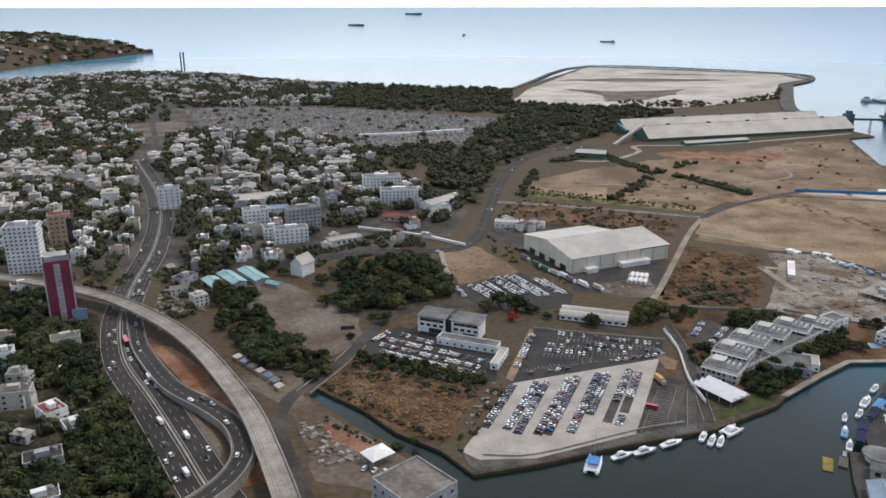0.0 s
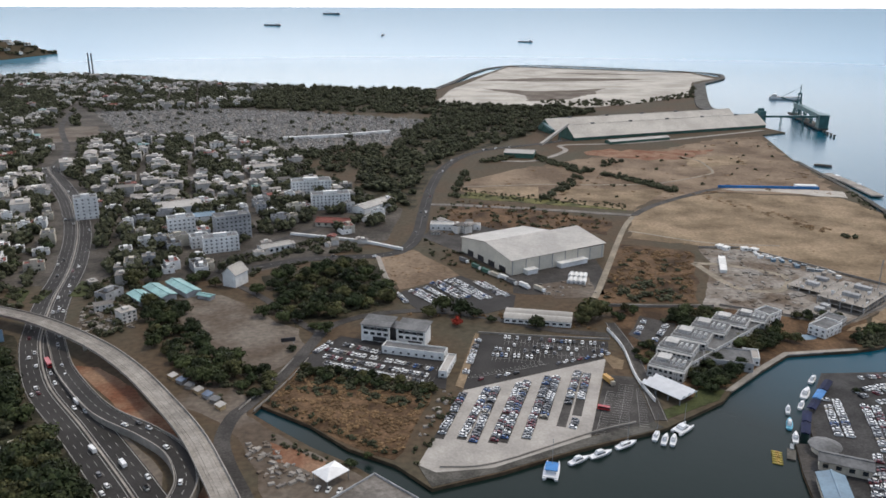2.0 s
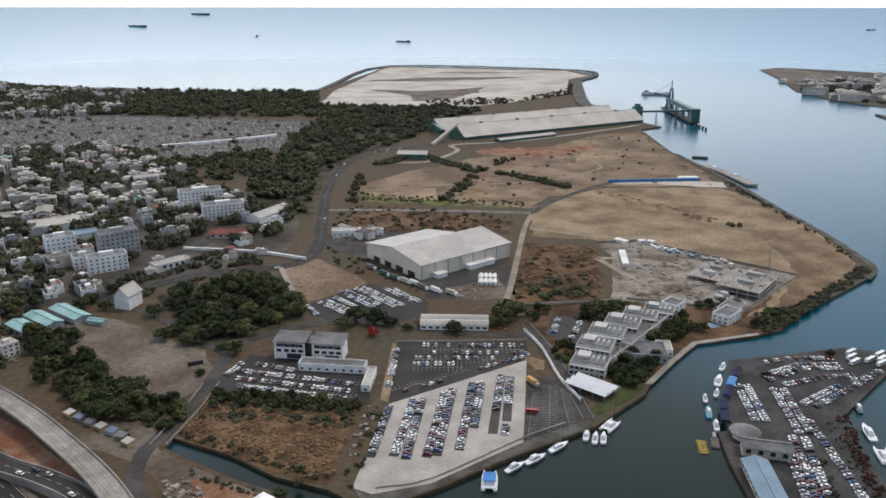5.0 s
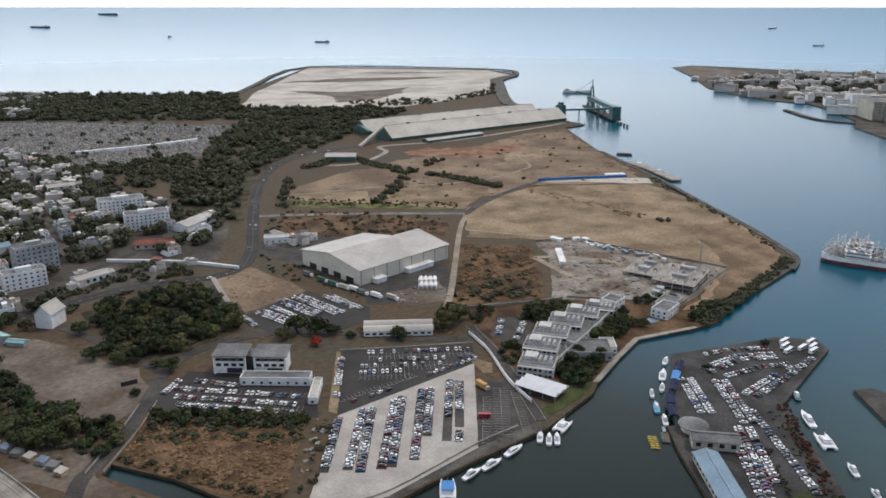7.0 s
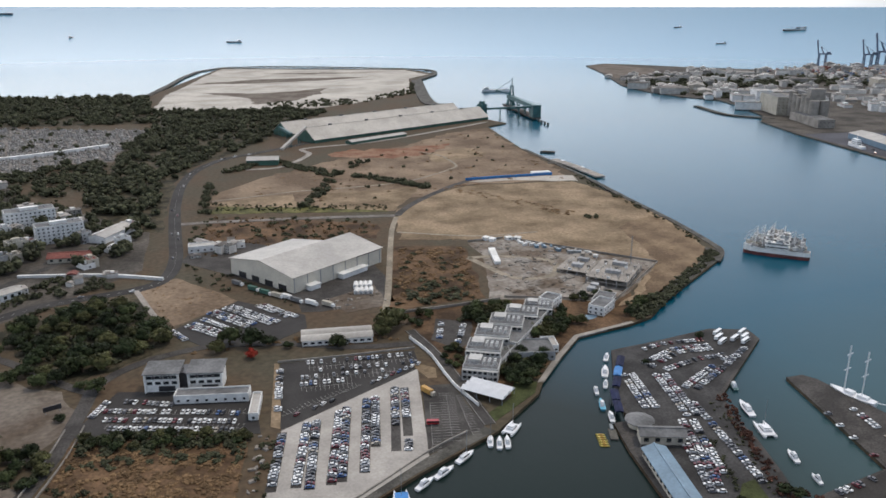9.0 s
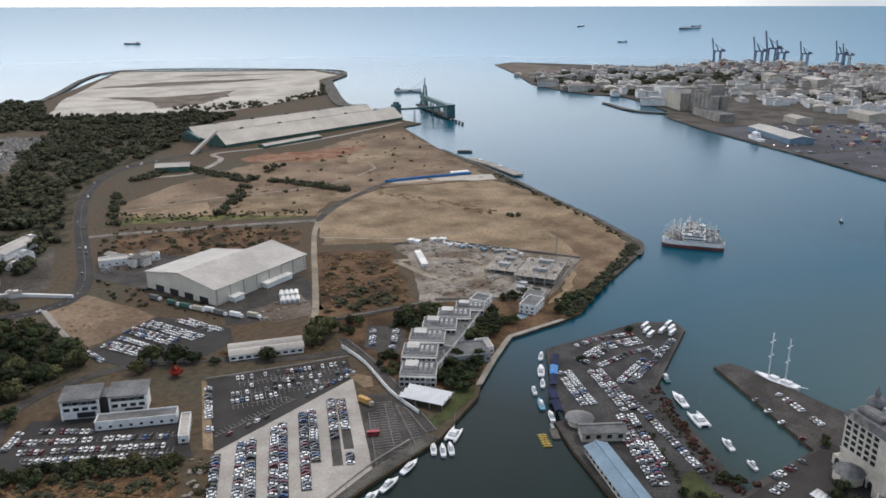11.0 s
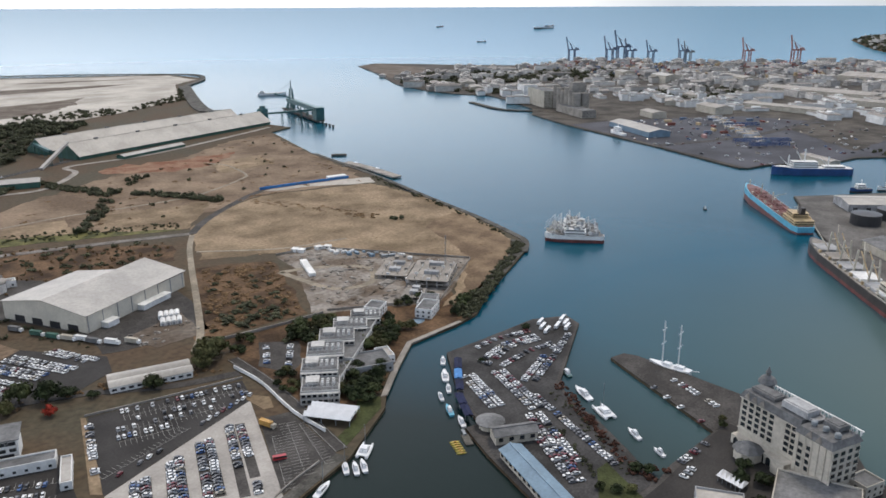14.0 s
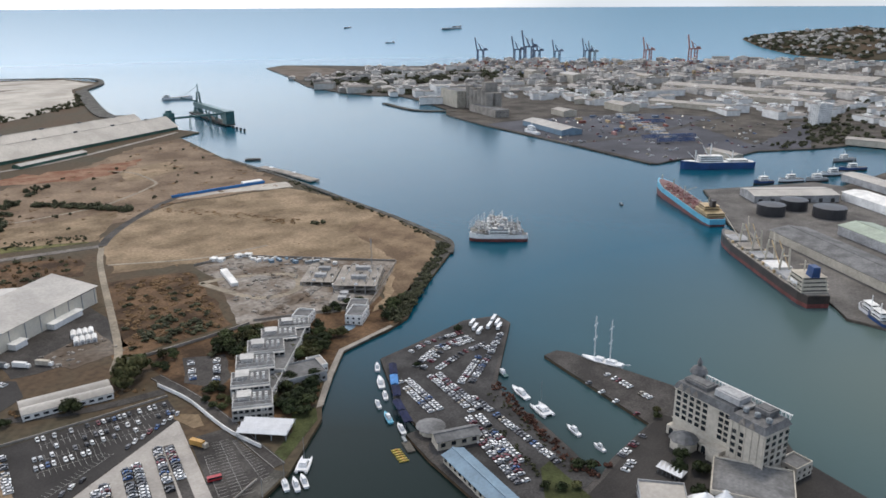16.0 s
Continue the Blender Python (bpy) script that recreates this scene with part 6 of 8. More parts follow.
for x, y, s in ((178, 381, 4.5), (186, 387, 5), (194, 393, 4.5), (172, 386, 4), (183, 393, 5), (200, 399, 3.6), (176, 392, 4.5)):
    tree(x, y, s, rng.randrange(5))
grove([(212, 440), (226, 428), (262, 440), (262, 462), (235, 458)], 20, 4, 6, 6.5)
grove([(280, 470), (300, 460), (310, 470), (285, 490)], 6, 3, 4.5, 6)
for x, y, s in ((141, 490, 11), (150, 497, 8), (133, 484, 7), (101, 479, 6.5), (40, 513, 8), (52, 507, 7.5), (30, 506, 6), (62, 502, 5.5), (72, 492, 3.5), (-40, 484, 6.5), (-48, 492, 4), (-60, 458, 3.2), (-190, 592, 10), (-200, 603, 8), (-178, 600, 7),
                (-146, 590, 7), (-140, 600, 6), (-128, 583, 5), (-210, 640, 5), (310, 440, 5), (320, 448, 6), (328, 452, 4), (338, 456, 3.5), (300, 436, 4), (-22, 327, 3.2), (-14, 333, 2.5), (238, 190, 4), (250, 204, 4.5), (257, 196, 4.5), (262, 208, 4),
                (296, 236, 2.6), (291, 233, 2.6), (225, 243, 3.5), (228, 238, 3.2), (205, 240, 3), (201, 246, 2.6), (315, 385, 3.2), (258, 372, 2.4), (210, 235, 2.8), (-352, 612, 6), (-300, 640, 6), (-290, 690, 6)):
    tree(x, y, s, rng.randrange(5))
for x, y, s in ((-94, 561, 6.5), (-76, 524, 6.0), (-84, 517, 6.5), (-69, 506, 6.5), (-60, 505, 5.5), (-54, 513, 4.5), (-66, 519, 6.0), (-72, 534, 5.5)):
    tree(x, y, s, rng.randrange(5))
tree(48, 488, 4.2, 0, FLAME, "scarlet flowering tree beside an office")


def far_tree(seed, n):
    """A small crown: uneven clumps with loose sprays round them."""
    r = random.Random(seed)
    bm = bmesh.new()
    for _ in range(n):
        a, q = r.uniform(0, math.tau), 0.78 * math.sqrt(r.random())
        c = Vector((q * math.cos(a), q * math.sin(a), r.uniform(0.35, 1.15 - 0.45 * q)))
        s = r.uniform(0.24, 0.46)
        for v in bmesh.ops.create_icosphere(bm, subdivisions=1, radius=s)["verts"]:
            v.co = c + Vector((v.co.x, v.co.y, v.co.z * 0.8)) * r.uniform(0.6, 1.3)
        for _ in range(4):
            d = Vector((r.gauss(0, 1), r.gauss(0, 1), r.gauss(0.4, 0.8))).normalized()
            u = d.orthogonal().normalized()
            w = d.cross(u)
            p, k = c + d * s * r.uniform(0.95, 1.35), s * r.uniform(0.35, 0.6)
            bm.faces.new([bm.verts.new(p + u * k), bm.verts.new(p + (w + d * 0.4) * k), bm.verts.new(p - u * k)])
    return taken(bm)


far_trees = [far_tree(k, 8) for k in range(10)]
woods, bushes = Soup(), Soup()


def scatter(soup_, poly, n, lo, hi, roads=(), gap=8, flat=1.0):
    xs, ys = [p[0] for p in poly], [p[1] for p in poly]
    k = 0
    for _ in range(n * 8):
        x, y = rng.uniform(min(xs), max(xs)), rng.uniform(min(ys), max(ys))
        if inside(x, y, poly) and clear_of(x, y, roads, gap):
            s = rng.uniform(lo, hi)
            soup_.add(*rng.choice(far_trees), pose(x, y, -0.15 * s, 0, 0, rng.uniform(0, 360)) @ Matrix.Diagonal((s, s, s * flat * rng.uniform(0.8, 1.2), 1)))
            k += 1
        if k >= n:
            break


MAIN = smooth_line([(-140, 600, 0), (-70, 640, 0), (0, 647, 0), (24, 667, 0), (38, 713, 0), (49, 788, 0), (68, 907, 0), (94, 1015, 0), (128, 1095, 0), (175, 1150, 0), (235, 1180, 0)], 10)
for x, y in greens:
    s = rng.uniform(5.0, 10.0)
    woods.add(*rng.choice(far_trees), pose(x, y, -0.5, 0, 0, rng.uniform(0, 360)) @ Matrix.Diagonal((s, s, s * 1.1, 1)))
scatter(woods, [(0, 830), (-20, 1000), (30, 1160), (62, 1330), (114, 1473), (133, 1551), (150, 1720), (230, 1690), (420, 1640), (460, 1560), (330, 1430), (270, 1290), (190, 1180), (120, 1110), (85, 1015), (62, 915), (40, 800)], 700, 5, 10.5, [MAIN], 15)
scatter(woods, [(-229, 1665), (-47, 1605), (131, 1560), (150, 1740), (180, 2020), (30, 2062), (-130, 2095), (-290, 2150), (-304, 2048)], 620, 7, 12)
scatter(woods, CEMETERY, 90, 3, 6.5)
scatter(woods, [(-150, 1150), (-120, 1010), (0, 1000), (20, 1190), (-25, 1200), (-110, 1145)], 150, 5, 9)
scatter(woods, [(359, 1758), (457, 1650), (620, 1672), (568, 1782)], 80, 3, 6.5)
scatter(woods, [(-560, 1640), (-300, 1680), (-220, 1720), (-560, 1800)], 90, 5, 9)
scatter(woods, [(-1280, 2250), (-1020, 2580), (-700, 2490), (-540, 2320), (-290, 2160), (-290, 2050), (-620, 2200), (-1000, 2350)], 330, 6, 10)
scatter(woods, [(-720, 1100), (-600, 1000), (-500, 1020), (-440, 1130), (-560, 1220)], 60, 6, 11, KEEP, 16)
scatter(woods, [(-480, 1000), (-380, 930), (-330, 960), (-410, 1080)], 30, 6, 10, KEEP, 18)
scatter(woods, [(600, 1690), (780, 1800), (900, 2080), (800, 1900), (640, 1760)], 90, 3, 6)
# scrub: hedges, field bushes, shore plants
scatter(bushes, [(-55, 430), (22, 396), (9, 356), (-2, 333), (-22, 347), (-66, 392)], 420, 1.0, 3.2, flat=0.4)
scatter(woods, [(-52, 428), (22, 396), (15, 376), (-24, 394), (-60, 400)], 70, 1.5, 3.4, flat=0.7)
scatter(bushes, [(220, 655), (272, 628), (245, 560), (225, 512), (160, 522), (175, 560)], 260, 1.2, 3.6, flat=0.45)
scatter(woods, [(220, 640), (262, 618), (240, 560), (225, 512), (160, 522), (175, 560)], 34, 2.0, 4.6, flat=0.6)
scatter(woods, [(165, 524), (222, 517), (236, 556), (190, 560)], 26, 2.4, 5.0, flat=0.65)
scatter(woods, [(50, 700), (60, 790), (95, 835), (120, 825), (235, 745), (215, 700), (170, 690), (110, 720)], 70, 1.8, 4.2, flat=0.7)
scatter(bushes, [(50, 700), (60, 790), (95, 835), (120, 825), (235, 745), (215, 700), (150, 690)], 150, 0.8, 2.2)
scatter(woods, [(110, 886), (272, 803), (265, 782), (100, 858)], 190, 0.8, 1.9)
scatter(woods, [(182, 831), (280, 995), (291, 988), (193, 824)], 46, 3, 6)
scatter(woods, [(240, 1091), (282, 975), (265, 968), (223, 1084)], 70, 3, 5.5, flat=0.8)
scatter(woods, [(302, 961), (338, 903), (327, 896), (291, 954)], 60, 3, 5, flat=0.8)
scatter(woods, [(337, 905), (354, 858), (341, 853), (324, 900)], 46, 3, 5)
scatter(woods, [(303, 1015), (338, 1055), (351, 1044), (316, 1004)], 12, 3, 5)
scatter(bushes, [(268, 800), (395, 850), (530, 820), (560, 900), (640, 1230), (420, 1120), (200, 1010), (115, 940)], 130, 1.5, 4.5, flat=0.3)
scatter(woods, [(268, 800), (395, 850), (530, 820), (560, 900), (640, 1230), (420, 1120), (200, 1010), (115, 940)], 26, 1.6, 3.8)
scatter(bushes, [(231, 677), (274, 774), (395, 845), (528, 808), (500, 612), (476, 545), (340, 452), (397, 517), (318, 634)], 150, 1.0, 4.0, flat=0.16)
scatter(woods, [(433, 650), (447, 652), (446, 664), (432, 663)], 9, 2.0, 4.0)
scatter(bushes, [(410, 690), (432, 672), (440, 690), (418, 706)], 14, 1.5, 3.0, flat=0.5)
scatter(woods, [(296, 436), (320, 443), (347, 458), (377, 475), (412, 492), (441, 509), (465, 523), (462, 510), (437, 495), (407, 480), (365, 456), (326, 434), (302, 426)], 240, 1.6, 3.2, flat=0.8)
scatter(woods, [(296, 430), (322, 436), (336, 450), (312, 456)], 26, 2.6, 4.6)
scatter(bushes, [(379, 845), (407, 786), (435, 698), (419, 687), (393, 764), (368, 825)], 90, 1.2, 3.2, flat=0.3)
scatter(woods, [(476, 545), (500, 612), (510, 654), (524, 707), (530, 754), (555, 833), (548, 835), (524, 756), (504, 656), (470, 545)], 70, 1.2, 2.6)
scatter(woods, [(-72, 393), (-22, 348), (0, 330), (2, 334), (-18, 352), (-66, 398)], 40, 0.9, 2.2)
scatter(woods, [(-62, 360), (-44, 344), (-24, 328), (-27, 324), (-48, 340), (-66, 357)], 26, 0.8, 1.8)
scatter(bushes, [(2, 640), (30, 660), (60, 600), (12, 562)], 60, 0.9, 2.4, flat=0.25)
scatter(woods, [(10, 325), (28, 365), (38, 398), (32, 400), (20, 365), (4, 330)], 30, 0.8, 1.9)
scatter(woods, [(-212, 620), (-196, 612), (-185, 560), (-200, 545), (-212, 570)], 14, 2, 4)
scatter(woods, [(231, 290), (210, 252), (206, 254), (226, 294)], 40, 0.8, 1.5)
scatter(woods, [(262, 318), (222, 240), (218, 243), (256, 318)], 40, 0.6, 1.3)
scatter(woods, [(1350, 1490), (1490, 1480), (1500, 1250), (1410, 1210), (1375, 1390)], 70, 5, 10)
scatter(woods, [(1360, 1700), (1500, 1880), (1750, 1900), (2150, 1600), (2050, 1350), (1750, 1500), (1500, 1500)], 420, 6, 12)
scatter(woods, [(1600, 1150), (1900, 1100), (1850, 850), (1620, 900)], 190, 4, 9)
scatter(woods, [(1120, 450), (1200, 385), (1300, 340), (1480, 420), (1480, 470), (1250, 440)], 90, 3, 6)
scatter(woods, [(1400, 500), (1900, 480), (1900, 300), (1300, 330)], 160, 4, 8)
for poly, n in (([(-236, 470), (-180, 388), (-130, 306), (-118, 286), (-150, 290), (-182, 330), (-175, 368), (-215, 395), (-235, 430)], 120), ([(-250, 470), (-215, 395), (-262, 370), (-330, 430), (-330, 540), (-280, 520)], 110),
                ([(-172, 545), (-150, 555), (-112, 470), (-70, 425), (-66, 402), (-92, 395), (-112, 425), (-148, 468)], 90), ([(-88, 592), (-30, 630), (2, 600), (7, 535), (-38, 508), (-55, 520), (-75, 545)], 130),
                ([(-50, 434), (24, 401), (22, 390), (-20, 408), (-56, 424)], 50), ([(188, 480), (206, 502), (236, 495), (222, 468)], 30), ([(166, 392), (180, 385), (212, 405), (190, 425), (178, 418)], 26), ([(212, 440), (226, 428), (262, 440), (262, 462), (235, 458)], 26)):
    scatter(woods, poly, n, 1.6, 3.8, ROADS, 15)
scatter(woods, [(-140, 612), (-92, 600), (-20, 648), (-10, 680), (-60, 700), (-112, 665)], 110, 1.6, 4.4, [MAIN], 9)
scatter(bushes, [(-30, 505), (30, 520), (60, 508), (95, 515), (150, 470), (100, 480), (60, 500), (10, 508)], 40, 1.0, 2.2, flat=0.5)
scatter(woods, [(100, 590), (66, 655), (36, 700), (28, 680), (60, 605), (96, 552)], 40, 1.0, 2.4)
scatter(woods, [(-345, 555), (-240, 495), (-215, 435), (-178, 385), (-130, 305), (-108, 270), (-200, 255), (-345, 300)], 240, 3.5, 7, ROADS, 20)
scatter(woods, [(-232, 480), (-180, 490), (-160, 520), (-160, 560), (-205, 640), (-222, 600)], 70, 2, 4.5, ROADS, 18)
scatter(woods, [(-330, 540), (-250, 520), (-250, 640), (-310, 700), (-400, 640)], 50, 3, 6, ROADS, 20)
scatter(woods, [(82, 846), (112, 986), (127, 983), (97, 843)], 26, 3, 5.5)
scatter(woods, [(145, 1056), (220, 1106), (229, 1093), (154, 1043)], 40, 3, 6)
scatter(woods, [(-232, 570), (-234, 604), (-220, 596), (-217, 570)], 16, 1.0, 2.4)
scatter(woods, [(-255, 559), (-255, 588), (-248, 580), (-248, 557)], 16, 1.0, 2.4)
scatter(woods, [(-279, 575), (-276, 595), (-265, 585), (-261, 560)], 16, 1.0, 2.4)
hedge = Soup()
scatter(hedge, [(272, 322), (224, 236), (219, 238), (264, 322)], 110, 0.8, 1.7)
scatter(hedge, [(236, 232), (222, 232), (220, 240), (234, 242)], 16, 1.2, 2.2)
hedge.finish("red_hedge", [REDHEDGE], "low reddish-brown hedge along a basin", "hedge")
woods.finish("woodland", [FARLEAF], "distant green woodland, hedges and bushes", "trees")
bushes.finish("dry_scrub", [DRYBUSH], "low dry brown bushes and tufts", "bushes")


# ---- vehicles ----
def car_body_bm():
    bm = bmesh.new()
    ring = lambda x, hw, z0, z1: [(x, -hw, z0), (x, hw, z0), (x, hw * 1.02, (z0 + z1) / 2 + 0.1), (x, hw * 0.93, z1), (x, -hw * 0.93, z1), (x, -hw * 1.02, (z0 + z1) / 2 + 0.1)]
    solid(bm, [ring(-2.15, 0.72, 0.42, 0.78), ring(-1.95, 0.84, 0.25, 0.92), ring(-1.0, 0.88, 0.22, 0.95), ring(0.9, 0.88, 0.22, 0.95), ring(1.8, 0.84, 0.25, 0.84), ring(2.15, 0.70, 0.42, 0.68)])
    box(bm, -1.35, 0.35, -0.66, 0.66, 1.38, 1.47, 0, 0.06)
    return bm


def car_glass_bm():
    bm = bmesh.new()
    ring = lambda x, hw, z0, z1: [(x, -hw * 1.1, z0), (x, hw * 1.1, z0), (x, hw, z1), (x, -hw, z1)]
    solid(bm, [ring(-1.85, 0.70, 0.85, 0.96), ring(-1.35, 0.66, 0.85, 1.40), ring(0.35, 0.66, 0.85, 1.40), ring(1.15, 0.70, 0.85, 0.95)])
    return bm


def wheel_bm():
    bm = bmesh.new()
    ring = lambda y: [(0.32 * math.cos(a * 0.785), y, 0.32 * math.sin(a * 0.785)) for a in range(8)]
    solid(bm, [ring(-0.1), ring(0.1)])
    return bm


bm = car_body_bm()
g = car_glass_bm()
car_soup_shapes = []
b_v, b_f, b_m = taken(bm)
g_v, g_f, g_m = taken(g)
for k in range(len(CAR_PAINTS)):
    car_soup_shapes.append((b_v + g_v, b_f + [tuple(i + len(b_v) for i in f) for f in g_f], [k] * len(b_f) + [len(CAR_PAINTS)] * len(g_f)))
NAMES = ("white", "silver", "grey", "black", "wine-red", "blue", "sand-coloured")
cars = {}


def car(x, y, a, z=0.14, k=None, where="parked in a marked bay"):
    k = rng.choices(range(7), (30, 17, 17, 16, 11, 6, 3))[0] if k is None else k
    if k in cars:
        return copy_thing(cars[k], pose(x, y, z, 0, 0, a))
    e = thing("car", x, y, z, a, NAMES[k] + " compact car " + where, "car", "parked cars")
    part("body", car_body_bm(), CAR_PAINTS[k], e)
    part("cabin_glass", car_glass_bm(), GLASS, e)
    w = part("wheel", wheel_bm(), TYRE, e)
    w.location = (-1.3, -0.8, 0.32)
    for px, py in ((-1.3, 0.8), (1.3, -0.8), (1.3, 0.8)):
        again(w, e, pose(px, py, 0.32))
    cars[k] = e
    return e


def rows(ax, ay, bx, by, pitch=2.6, fill=0.93, turn=90, jitter=0.3):
    """Places along a row of bays."""
    a, b = Vector((ax, ay)), Vector((bx, by))
    d = (b - a).normalized()
    base = math.degrees(math.atan2(d.y, d.x))
    out = []
    for i in range(int((b - a).length / pitch)):
        if rng.random() < fill:
            p = a + d * (pitch * (i + 0.5))
            s = Vector((-d.y, d.x)) * rng.uniform(-jitter, jitter)
            out.append((p.x + s.x, p.y + s.y, base + turn + rng.choice((0, 180)) + rng.uniform(-3, 3)))
    return out


LOT_ROWS = ((40, 394, 21, 347), (54, 397, 32, 345), (59, 397, 37, 341), (73, 401, 47, 340), (78, 403, 52, 340), (91, 407, 64, 342), (96, 407, 77, 360), (110, 412, 93, 372), (115, 410, 102, 378))
bm = bmesh.new()
for ax, ay, bx, by in LOT_ROWS:
    ends = [Vector((ax, ay, 0)), Vector((bx, by, 0))]
    if ax == 110 or ax == 115:
        ends[1] = ends[0] + (ends[1] - ends[0]) * 1.5
    strip_bm(bm, ends, -2.45, 2.45, 0.1, 0.165)
tagged(link("bay_strip", bm, OLDASPHALT), "dark asphalt parking strips on pale concrete", "car park", kind="structure")
near, rest = [], []
for r in LOT_ROWS:
    near += rows(*r, fill=0.95)
near += rows(95, 361, 90, 349, 2.6, 0.8)
near += rows(49, 407, 82, 416, 5.6, 0.6, 25) + rows(99, 423, 138, 434, 5.0, 0.85, 25)
for r in ((217, 297, 195, 255), (221, 295, 199, 253), (229, 311, 206, 263), (234, 308, 211, 264), (248, 322, 222, 251)):
    near += rows(*r, 2.7, 0.9)
for x, y, a in near[:250]:
    car(x, y, a)
rest += near[250:]
for r in ((236, 366, 220, 326), (241, 364, 225, 324), (253, 357, 234, 310), (258, 355, 239, 308), (256, 366, 284, 373), (286, 374, 311, 368), (254, 371, 283, 378), (285, 379, 312, 373), (262, 359, 289, 361), (291, 361, 310, 358), (267, 387, 289, 388), (291, 387, 315, 381),
          (256, 337, 294, 351), (258, 332, 297, 346), (297, 352, 318, 354), (299, 347, 330, 360)):
    rest += rows(*r, 2.7, 0.88)
rest += rows(75, 465, 139, 447, 2.6, 0.45) + rows(76, 453, 137, 436, 2.6, 0.4) + rows(66, 448, 120, 433, 2.6, 0.3) + rows(63, 440, 89, 433, 2.6, 0.6) + rows(59, 466, 43, 414, 2.8, 0.55)
rest += rows(-28, 464, -4, 448, 2.6, 0.92) + rows(-39, 458, 3, 435, 2.6, 0.92) + rows(3, 436, 26, 422, 2.6, 0.92) + rows(-40, 448, 24, 414, 2.6, 0.92) + rows(-41, 439, 19, 407, 2.6, 0.92) + rows(-46, 453, -35, 469, 2.6, 0.92)
for r in ((10, 552, 17, 530), (19, 559, 37, 528), (24, 561, 42, 530), (31, 566, 48, 534), (38, 573, 58, 534), (43, 575, 63, 537), (50, 578, 73, 532), (56, 579, 78, 534), (72, 572, 87, 538), (77, 571, 92, 537)):
    rest += rows(*r, 2.6, 0.88)
rest += rows(320, 281, 306, 238, 3.0, 0.7) + rows(303, 282, 286, 241, 4.0, 0.6) + rows(270, 231, 244, 231, 2.8, 0.8) + rows(250, 226, 222, 222, 4, 0.5) + rows(161, 458, 178, 486, 3.0, 0.7) + rows(170, 448, 190, 476, 3.2, 0.6) + rows(-20, 305, -50, 315, 5, 0.5)
lot = Soup()
for x, y, a in rest:
    k = rng.choices(range(7), (46, 16, 14, 12, 6, 4, 2))[0]
    lot.add(*car_soup_shapes[k], pose(x, y, 0.14, 0, 0, a))
# traffic, standing still
for line, offs, n in ((MLINE, (-10, -6.6, -3.3, 3.3, 6.6, 10), 64), (RLINE, (-2.3, 2.3), 9), (MAIN, (-2.6, 2.6), 16)):
    for _ in range(n):
        i = rng.randrange(2, len(line) - 3)
        d = rng.choice(offs)
        p, t = offset_line(line, d)[i], line[i + 1] - line[i - 1]
        lot.add(*car_soup_shapes[rng.choices(range(7), (60, 12, 12, 10, 3, 2, 1))[0]], pose(p.x, p.y, p.z + 0.22, 0, 0, math.degrees(math.atan2(t.y, t.x)) + (0 if d > 0 else 180)))
yard_spots = [(rng.uniform(960, 1430), rng.uniform(460, 880)) for _ in range(200)]
for x, y in yard_spots:
    if inside(x, y, [(940, 525), (1010, 705), (1095, 930), (1200, 900), (1420, 760), (1470, 470), (1200, 400)]):
        lot.add(*car_soup_shapes[rng.randrange(7)], pose(x, y, 0.1, 0, 0, rng.uniform(0, 360)) @ Matrix.Diagonal((1.6, 1.4, 1.5, 1)))
lot.finish("parked_cars", CAR_PAINTS + [GLASS], "many parked and driving cars, mostly white", "cars")


def truck(name, x, y, a, L, w, h, body, label, cab=CAR_PAINTS[0], z=0.15, group=""):
    e = thing(name, x, y, z, a, label, "bus" if "bus" in name or "coach" in name else "truck", group)
    bm = bmesh.new()
    box(bm, -L / 2, L / 2 - (0 if "bus" in name or "coach" in name else 2.2), -w / 2, w / 2, 0.7, h, 0, 0.06)
    part("body", bm, body, e)
    bm = bmesh.new()
    if "bus" in name or "coach" in name:
        box(bm, -L / 2 + 0.5, L / 2 + 0.02, -w / 2 - 0.02, w / 2 + 0.02, 1.5, 2.4)
        part("window_band", bm, GLASS, e)
    else:
        box(bm, L / 2 - 2.1, L / 2, -w / 2 + 0.05, w / 2 - 0.05, 0.5, 2.6, 0, 0.1)
        part("cab", bm, cab, e)
    w0 = None
    for px in (-L / 2 + 1.4, L / 2 - 1.6):
        for py in (-w / 2 + 0.15, w / 2 - 0.15):
            if w0 is None:
                w0 = part("wheel", wheel_bm(), TYRE, e)
                w0.matrix_local = pose(px, py, 0.45) @ Matrix.Diagonal((1.4, 1.4, 1.4, 1))
            else:
                again(w0, e, pose(px, py, 0.45) @ Matrix.Diagonal((1.4, 1.4, 1.4, 1)))
    return e


truck("truck", 124, 397, -75, 10, 2.6, 3.4, ORANGE, "ochre box truck in a car park", CAR_PAINTS[6])
truck("minibus", 111.5, 366.5, -25, 6.5, 2.2, 2.5, CARRED, "red minibus parked beside bay lines")
for i, (x, y, a) in enumerate(((330, 384, 20), (325, 378, 20), (322, 372, 20), (345, 377, 20), (341, 371, 20), (336, 366, 20), (333, 372, 20))):
    truck("coach", x, y, a, 9, 2.3, 2.7, CAR_PAINTS[0], "white coach parked at the pier head", group="white coaches")
truck("bus", -203, 452, -60, 11, 2.6, 3.2, CARRED, "red bus on the motorway", z=0.22)
for i, (x, y, a) in enumerate(((-146, 352, -52), (-170, 402, -55), (-128, 338, 125), (-118, 306, -55))):
    truck("van", x, y, a, 6, 2.1, 2.5, CAR_PAINTS[0], "white van driving on the motorway", z=0.22, group="white vans")
